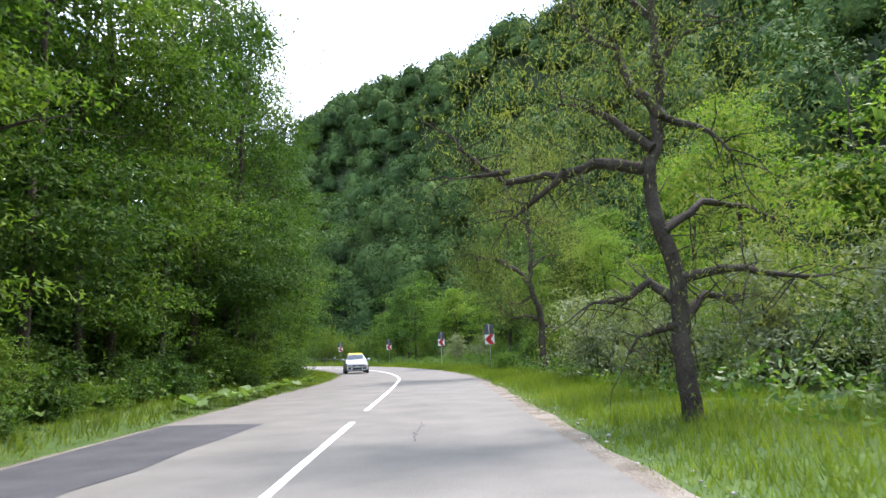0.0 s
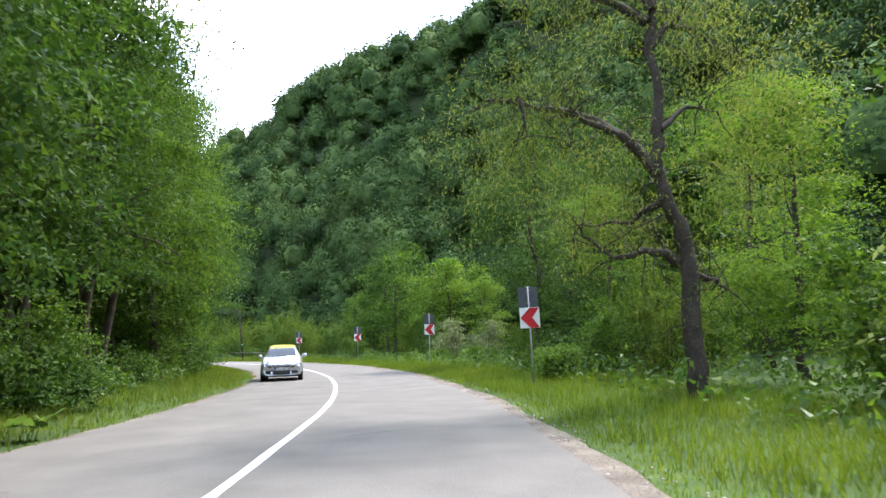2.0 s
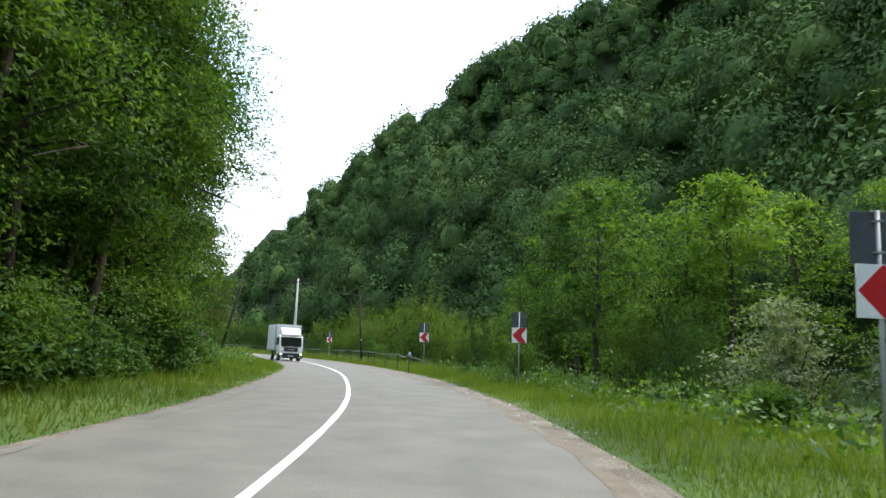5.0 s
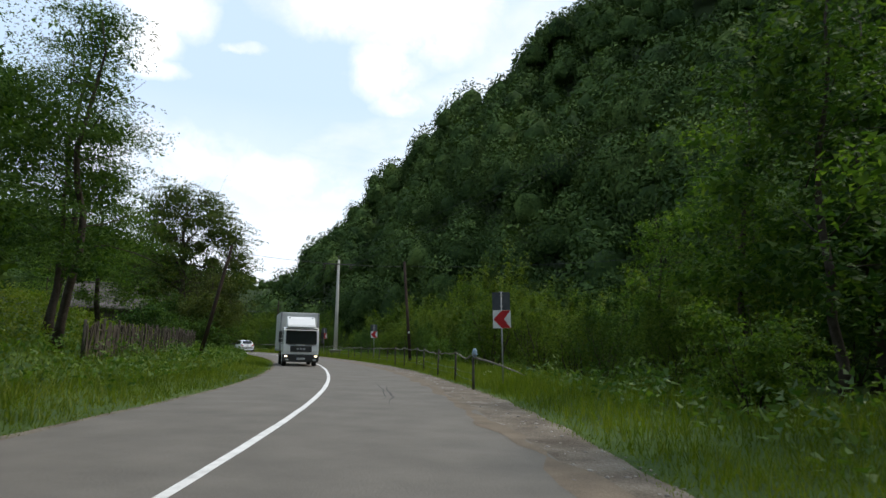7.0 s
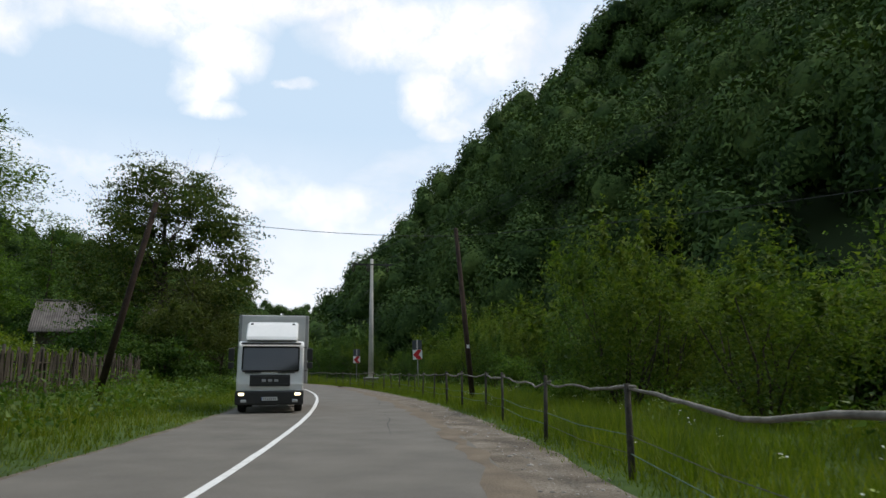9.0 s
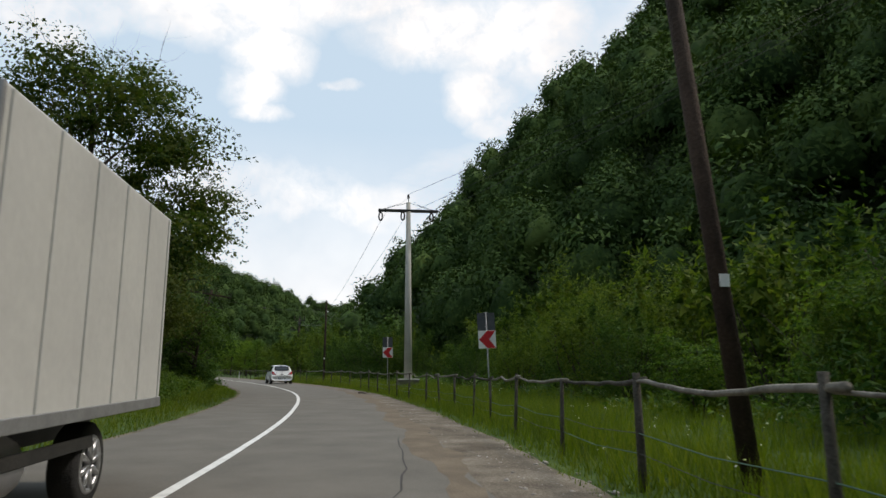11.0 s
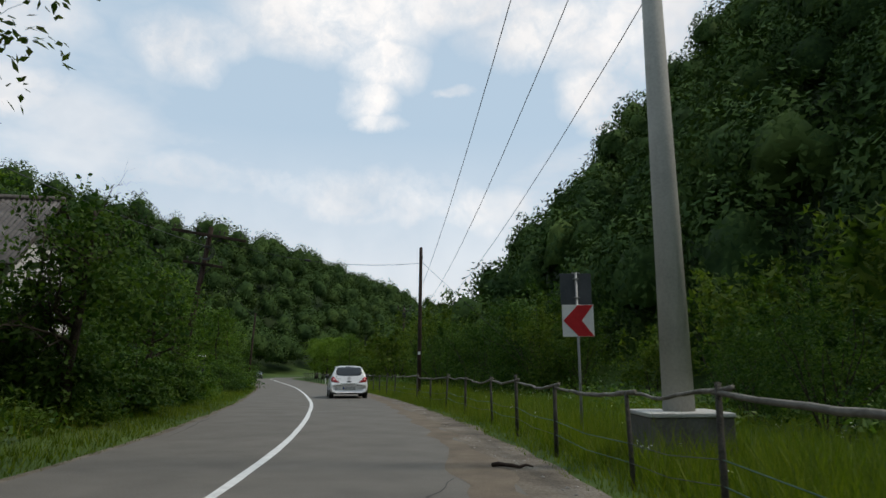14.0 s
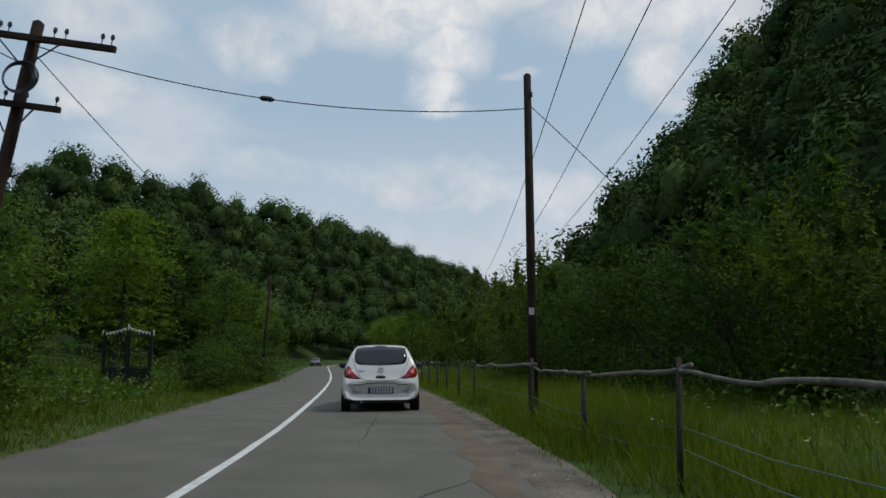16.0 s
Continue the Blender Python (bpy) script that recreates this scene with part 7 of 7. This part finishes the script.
def small_hatchback(place):
    """The white three-door hatchback, y towards its front, its tail at y = 0."""
    ob = thing("hatchback_car", "white three-door hatchback seen from behind on the asphalt", "car", place)
    sh = Shell([(0.06, 0.66, 0.30, 0.40, 0.46, 0.56, 0.50), (0.00, 0.80, 0.26, 0.46, 0.58, 0.70, 0.66), (0.05, 0.845, 0.25, 0.54, 0.70, 0.735, 0.78), (0.12, 0.855, 0.24, 0.60, 0.84, 0.745, 0.98), (0.22, 0.86, 0.23, 0.62, 0.93, 0.70, 1.18), (0.36, 0.862, 0.22, 0.63, 0.95, 0.64, 1.36), (0.60, 0.865, 0.21, 0.63, 0.95, 0.60, 1.445),
                (1.40, 0.865, 0.20, 0.63, 0.93, 0.60, 1.49), (2.20, 0.865, 0.20, 0.62, 0.91, 0.59, 1.44), (2.85, 0.86, 0.21, 0.60, 0.90, 0.60, 1.02), (3.30, 0.84, 0.22, 0.58, 0.80, 0.64, 0.90), (3.80, 0.78, 0.24, 0.54, 0.68, 0.60, 0.74), (4.00, 0.66, 0.30, 0.46, 0.55, 0.5, 0.58)])
    body = part("body", sh.body(6), CAR_WHITE, ob, "glossy white body", True)
    tail = Tail(body.data)
    glass = round_line([(-0.49, 1.40), (0, 1.415), (0.49, 1.40), (0.565, 1.30), (0.58, 1.16), (0.51, 1.055), (0.25, 1.03), (0, 1.025), (-0.25, 1.03), (-0.51, 1.055), (-0.58, 1.16), (-0.565, 1.30)])
    rear = part("rear_window", tail.sheet(glass, 0.006, 8), CAR_GLASS, ob, "dark tinted rear window", True)
    part("window_seal", tail.line([*glass, glass[0]], 0.008, 0.004), PLASTIC, rear, "thin black seal")
    seam = [(-0.60, 1.36), (-0.63, 1.16), (-0.58, 1.0), (-0.47, 0.80), (-0.42, 0.72), (-0.32, 0.685), (0, 0.675), (0.32, 0.685), (0.42, 0.72), (0.47, 0.80), (0.58, 1.0), (0.63, 1.16), (0.60, 1.36)]
    part("tailgate_seam", tail.line(seam, 0.005), PLASTIC, ob, "dark seam round the tailgate")
    # The shade in the bumper's crease is drawn as a thin black line.
    part("bumper_crease", tail.line([(-0.80, 0.60), (-0.5, 0.585), (-0.36, 0.595), (-0.3, 0.625), (0.3, 0.625), (0.36, 0.595), (0.5, 0.585), (0.80, 0.60)], 0.009, -0.003), PLASTIC, ob, "black line drawn for the shade in the bumper crease")
    part("plate_recess", tail.sheet(round_line([(-0.33, 0.545), (0.33, 0.545), (0.33, 0.40), (-0.33, 0.40)], 3), 0.002, 3), CAR_WHITE, ob)
    for m in (False, True):
        part("side_window", sh.patch(((5.9, 6.1), (8.75, 7.9)), (6.12, 7.85), 0.006, 10, 4, m), CAR_GLASS, ob, "dark side window", True)
        sx = -1 if m else 1
        shape = [(sx * x, z) for x, z in ((0.72, 1.0), (0.79, 0.95), (0.815, 0.85), (0.78, 0.755), (0.64, 0.725), (0.50, 0.715), (0.445, 0.735), (0.56, 0.82), (0.64, 0.93))]
        lamp = part("tail_light", tail.sheet(round_line(shape), 0.018, 5, 0.014), LAMP_RED, ob, "dark red tail light that wraps round the corner", True)
        dot = [np.array((sx * 0.70 + 0.068 * math.cos(q), 0.855 + 0.075 * math.sin(q))) for q in np.linspace(0, 2 * math.pi, 17)[:-1]]
        part("lens", tail.sheet(dot, 0.026, 3, 0.006), LAMP_BRIGHT, lamp, "round bright red lens", True)
        part("reversing_lens", tail.sheet([p * 0.45 + np.array((sx * 0.70, 0.845)) * 0.55 for p in dot], 0.031, 2, 0.003), LAMP_CLEAR, lamp, "small clear lens", True)
        part("bumper_strip", tail.line([(sx * 0.40, 0.615), (sx * 0.6, 0.62), (sx * 0.79, 0.635)], 0.012, 0.002), CAR_WHITE, ob)
        for yy in (0.62, 3.13):
            arch(ob, sx * 0.845, yy, 0.30)
            wheel(ob, sx * 0.775, yy, 0.30, 0.20)
        mirror_shell(ob, sx, 2.3, 1.0, 0.84, PLASTIC)
        part("front_light", sh.patch((10.6, 11.3), (5.2, 7.2), 0.008, 3, 3, m), LAMP_CLEAR, ob, smooth=True)
        part("roof_gutter", tail.line([(sx * 0.50, 1.435), (sx * 0.555, 1.38), (sx * 0.60, 1.28)], 0.007), PLASTIC, ob)
    part("windscreen", sh.patch((8.2, 8.95), (-2.0, 2.0), 0.006, 4, 12), CAR_GLASS, ob, "dark windscreen", True)
    part("lower_bumper", box((1.22, 0.10, 0.09), (0, 0.09, 0.235), 0.03), PLASTIC, ob, "black lower bumper")
    part("exhaust", tube([(-0.42, 0.0, 0.22), (-0.42, 0.3, 0.22)], 0.03, 10), STEEL, ob)
    part("handle", tail.sheet(round_line([(-0.085, 0.785), (0.085, 0.785), (0.095, 0.73), (-0.095, 0.73)], 3), 0.014, 3, 0.008), PLASTIC, ob, "dark tailgate handle", True)
    part("badge", tail.line([(0.062 * math.cos(q), 0.905 + 0.05 * math.sin(q)) for q in np.linspace(0, 6.283, 19)], 0.008, 0.008), ALLOY, ob, "round chrome badge")
    part("badge_bar", tail.line([(-0.05, 0.897), (0.05, 0.913)], 0.006, 0.008), ALLOY, ob)
    part("model_bars", tail.line([(-0.49, 0.895), (-0.38, 0.895)], 0.011, 0.003), ALLOY, ob, "small chrome lettering bars")
    part("brake_light", tail.sheet(round_line([(-0.11, 1.437), (0.11, 1.437), (0.11, 1.418), (-0.11, 1.418)], 3), 0.016, 2, 0.004), PLASTIC, ob, "dark high brake light")
    part("aerial", tube([(0, 0.62, 1.45), (0, 0.52, 1.53)], 0.006, 5), PLASTIC, ob)
    part("wiper", tail.line([(0.0, 1.03), (0.18, 1.045), (0.36, 1.06)], 0.009, 0.014), PLASTIC, ob)
    part("underbody", box((1.3, 3.0, 0.12), (0, 1.9, 0.24), 0.03), PLASTIC, ob)
    plate(ob, tuple(tail.at(0, 0.47, 0.012)))
    return ob


def family_hatchback(place, paint, label, sunstrip=True):
    """A five-door hatchback, its nose at y = 0 and y towards its tail; seen from the front."""
    ob = thing("hatchback_car", label, "car", place)
    sh = Shell([(0.03, 0.66, 0.28, 0.40, 0.50, 0.50, 0.56), (0.00, 0.76, 0.24, 0.46, 0.60, 0.60, 0.66), (0.12, 0.82, 0.22, 0.54, 0.66, 0.66, 0.74), (0.45, 0.865, 0.20, 0.60, 0.76, 0.68, 0.85), (0.95, 0.875, 0.19, 0.62, 0.86, 0.68, 0.94), (1.28, 0.88, 0.19, 0.63, 0.92, 0.68, 1.01), (1.75, 0.88, 0.19, 0.64, 0.94, 0.62, 1.28), (2.15, 0.88, 0.19, 0.64, 0.95, 0.58, 1.43),
                (2.7, 0.88, 0.19, 0.65, 0.96, 0.585, 1.48), (3.45, 0.875, 0.20, 0.66, 0.98, 0.57, 1.44), (3.80, 0.865, 0.22, 0.66, 0.98, 0.56, 1.36), (4.05, 0.85, 0.26, 0.62, 0.94, 0.62, 1.06), (4.20, 0.78, 0.32, 0.5, 0.66, 0.60, 0.72)])
    part("body", sh.body(), paint, ob, "", True)
    part("windscreen", sh.patch((5.12, 6.85), (-2.0, 2.0), 0.006, 8, 14), CAR_GLASS, ob, "dark windscreen", True)
    if sunstrip:
        part("sun_strip", sh.patch((6.42, 6.86), (-1.9, 1.9), 0.011, 3, 12), YELLOW, ob, "yellow film with dark lettering bars", True)
        part("roof_film", sh.patch((6.95, 9.2), (-2.3, 2.3), 0.008, 6, 10), YELLOW, ob, "yellow roof", True)
        for k in range(6):
            part("lettering_bar", box((0.075, 0.012, 0.03), (-0.28 + 0.112 * k, 1.985, 1.405), 0.002, pose(0, 0, 0, -35, 0, 0)), INK, ob)
    for m in (False, True):
        sx = -1 if m else 1
        part("front_window", sh.patch(((5.6, 7.05), (8.15, 7.95)), (6.15, 7.85), 0.006, 8, 4, m), CAR_GLASS, ob, "dark side window", True)
        part("rear_window", sh.patch(((8.2, 8.05), (9.75, 9.0)), (6.15, 7.85), 0.006, 6, 4, m), CAR_GLASS, ob, "dark side window", True)
        shape = [(0.42, 0.60), (0.70, 0.595), (0.82, 0.67), (0.85, 0.755), (0.66, 0.735), (0.46, 0.67)]
        lamp = part("headlight", prism([(sx * (x - 0.64), z - 0.67) for x, z in (shape if m else shape[::-1])], 0.16, Matrix.Translation((sx * 0.64, 0.045, 0.67)) @ pose(0, 0, 0, -36, 0, sx * 24)), LAMP_SMOKE, ob, "swept-back headlight with a dark reflector")
        bv = lamp.modifiers.new("edges", "BEVEL")
        bv.width, bv.segments, bv.limit_method = 0.02, 3, "ANGLE"
        for q in (0.55, 0.70):
            part("reflector", tube([(sx * q, 0.30, 0.66), (sx * q, -0.03 + 0.42 * (q - 0.5), 0.655)], [0.055, 0.045], 12), LAMP_CLEAR, lamp, "round clear reflector", True)
        for yy in (0.84, 3.40):
            arch(ob, sx * 0.862, yy, 0.315)
            wheel(ob, sx * 0.78, yy, 0.315, 0.2, 7)
        mirror_shell(ob, sx, 1.55, 1.02, 0.87, paint)
        part("door_strip", box((0.014, 1.9, 0.05), (sx * 0.878, 2.2, 0.56), 0.005), PLASTIC, ob)
        part("door_handle", box((0.03, 0.18, 0.03), (sx * 0.862, 2.35, 0.88), 0.008), paint, ob)
        part("fog_grille", box((0.26, 0.03, 0.11), (sx * 0.56, 0.0, 0.37), 0.015, pose(0, 0, 0, 0, 0, sx * 12)), PLASTIC, ob)
        if sunstrip:
            part("side_film", box((0.006, 0.14, 0.22), (sx * 0.884, 2.05, 0.74), 0.0), YELLOW, ob)
        part("tail_light", sh.patch((11.0, 11.6), (4.6, 6.6), 0.008, 3, 3, m), LAMP_RED, ob, smooth=True)
    part("grille", box((0.90, 0.05, 0.105), (0, 0.006, 0.625), 0.02), PLASTIC, ob, "dark grille")
    for k in range(2):
        part("grille_slat", box((0.86, 0.02, 0.014), (0, -0.024, 0.608 + 0.036 * k), 0.004), ALLOY, ob)
    part("lower_grille", box((0.72, 0.03, 0.13), (0, -0.016, 0.36), 0.02), PLASTIC, ob, "black lower grille")
    part("lip", box((1.42, 0.09, 0.09), (0, 0.06, 0.225), 0.03), PLASTIC, ob, "black lower lip")
    part("badge", tube([(0.065 * math.cos(a), -0.032, 0.628 + 0.065 * math.sin(a)) for a in np.linspace(0, 6.283, 17)], 0.011, 6), ALLOY, ob, "round chrome badge")
    part("underbody", box((1.4, 3.2, 0.12), (0, 2.1, 0.23), 0.03), PLASTIC, ob)
    part("wiper", tube([(-0.5, 1.2, 1.0), (0.15, 1.3, 1.035)], 0.010, 5), PLASTIC, ob)
    plate(ob, (0, -0.028, 0.50))
    return ob


def lorry(place):
    """A white box lorry, its nose at y = 0 and y towards its tail."""
    ob = thing("box_lorry", "white box lorry with lit headlights and a roof deflector", "lorry", place)
    W = 2.15
    cab = part("cab", prism([(0.06, 0.62), (0.0, 0.95), (0.03, 1.30), (0.20, 2.22), (0.36, 2.36), (1.62, 2.40), (1.62, 0.62)], W, Matrix(((0, -1, 0, W / 2), (1, 0, 0, 0), (0, 0, 1, 0), (0, 0, 0, 1)))), TRUCK_WHITE, ob, "white steel cab")
    bv = cab.modifiers.new("edges", "BEVEL")
    bv.width, bv.segments, bv.limit_method = 0.06, 3, "ANGLE"
    part("windscreen", box((1.86, 0.03, 0.84), (0, 0.092, 1.76), 0.05, pose(0, 0, 0, -10.4, 0, 0)), CAR_GLASS, cab, "dark windscreen")
    part("sun_visor", box((1.95, 0.16, 0.07), (0, 0.10, 2.27), 0.03), PLASTIC, cab)
    part("grille", box((1.30, 0.035, 0.38), (0, -0.008, 1.06), 0.02, pose(0, 0, 0, -3, 0, 0)), PLASTIC, cab, "dark grille")
    for z in (0.95, 1.17):
        part("grille_bar", box((1.2, 0.02, 0.025), (0, -0.03, z), 0.006), DARK_STEEL, cab)
    for k in range(3):
        part("badge_bar", box((0.13, 0.014, 0.085), (-0.2 + 0.2 * k, -0.032, 1.06), 0.004), ALLOY, cab)
    part("lettering_bar", box((0.52, 0.008, 0.04), (-0.56, 0.01, 1.31)), INK, cab)
    part("lettering_bar", box((0.56, 0.008, 0.04), (0.52, 0.01, 1.31)), INK, cab)
    part("bumper", box((2.2, 0.22, 0.46), (0, 0.06, 0.50), 0.05), PLASTIC, ob, "dark grey bumper")
    for sx in (-1, 1):
        part("headlight", box((0.19, 0.05, 0.10), (sx * 0.90, -0.045, 0.62), 0.03), HEADLIGHT_ON, ob, "lit headlight")
        part("fog_light", box((0.18, 0.03, 0.10), (sx * 0.82, -0.05, 0.40), 0.02), LAMP_CLEAR, ob)
        part("side_window", box((0.02, 0.75, 0.66), (sx * (W / 2 + 0.002), 0.72, 1.78), 0.02), CAR_GLASS, cab, "dark door window")
        arm = part("mirror_arm", tube([(sx * 1.05, 0.16, 2.15), (sx * 1.28, 0.05, 2.12), (sx * 1.28, 0.05, 1.42), (sx * 1.06, 0.14, 1.36)], 0.016, 6), PLASTIC, cab)
        part("mirror", box((0.19, 0.10, 0.42), (sx * 1.27, 0.04, 1.90), 0.03), PLASTIC, arm, "black wing mirror")
        part("wide_mirror", box((0.19, 0.10, 0.21), (sx * 1.27, 0.04, 1.55), 0.03), PLASTIC, arm)
        part("wiper", tube([(sx * 0.1, 0.035, 1.36), (sx * 0.62, 0.045, 1.40)], 0.012, 5), PLASTIC, cab)
        part("step", box((0.12, 0.5, 0.3), (sx * 0.98, 0.42, 0.56), 0.03), PLASTIC, ob)
        for yy in (1.05, 4.5):
            wheel(ob, sx * 0.93, yy, 0.42, 0.26, 8)
            part("mudguard", box((0.34, 1.05, 0.05), (sx * 0.92, yy, 0.90), 0.02), PLASTIC, ob)
        part("skirt_rail", box((0.05, 2.4, 0.12), (sx * 1.08, 3.2, 0.66), 0.02), DARK_STEEL, ob)
    defl = part("deflector", prism([(0.22, 2.38), (0.30, 2.52), (0.85, 2.98), (1.45, 3.08), (1.45, 2.38)], 1.72, Matrix(((0, -1, 0, 0.86), (1, 0, 0, 0), (0, 0, 1, 0), (0, 0, 0, 1)))), TRUCK_WHITE, ob, "white roof deflector")
    bv = defl.modifiers.new("edges", "BEVEL")
    bv.width, bv.segments, bv.limit_method = 0.06, 3, "ANGLE"
    for sx in (-1, 1):
        part("marker_lamp", box((0.09, 0.05, 0.05), (sx * 0.70, 0.82, 2.97), 0.015), PLASTIC, defl)
    part("cargo_box", box((2.42, 4.5, 2.42), (0, 4.05, 2.14), 0.03), TARPAULIN, ob, "light grey cargo box")
    for x in (-1.215, 1.215):
        for yy in np.linspace(1.9, 6.2, 6):
            part("box_rib", box((0.03, 0.06, 2.36), (x, yy, 2.14), 0.006), TARPAULIN, ob)
        part("box_rail", box((0.04, 4.5, 0.12), (x, 4.05, 0.96), 0.01), STEEL, ob)
    for sx in (-1.16, 1.16):
        part("box_edge", box((0.10, 0.05, 2.42), (sx, 1.79, 2.14), 0.015), STEEL, ob)
    part("chassis", box((0.9, 5.8, 0.24), (0, 3.3, 0.72), 0.02), DARK_STEEL, ob)
    part("fuel_tank", tube([(0.82, 2.0, 0.6), (0.82, 3.0, 0.6)], 0.26, 14), ALLOY, ob, smooth=True)
    plate(ob, (0, -0.062, 0.47))
    return ob


small_hatchback(Matrix.Translation((-65.92, 162.0, 0)) @ pose(0, 0, 0, 0, 0, 49) @ Matrix.Scale(1.12, 4))
family_hatchback(Matrix.Translation((-6.0, 55.25, 0)) @ pose(0, 0, 0, 0, 0, 10) @ Matrix.Diagonal((1.0, 0.94, 1.04, 1.0)), CAR_SILVER, "silver five-door hatchback with a yellow sun strip and roof")
lorry(Matrix.Translation((-28.98, 114.13, 0)) @ pose(0, 0, 0, 0, 0, 35.5) @ Matrix.Scale(0.97, 4))
family_hatchback(Matrix.Translation((-153.5, 223.2, 0)) @ pose(0, 0, 0, 0, 0, 51), CAR_DARK, "dark hatchback far up the road", False)
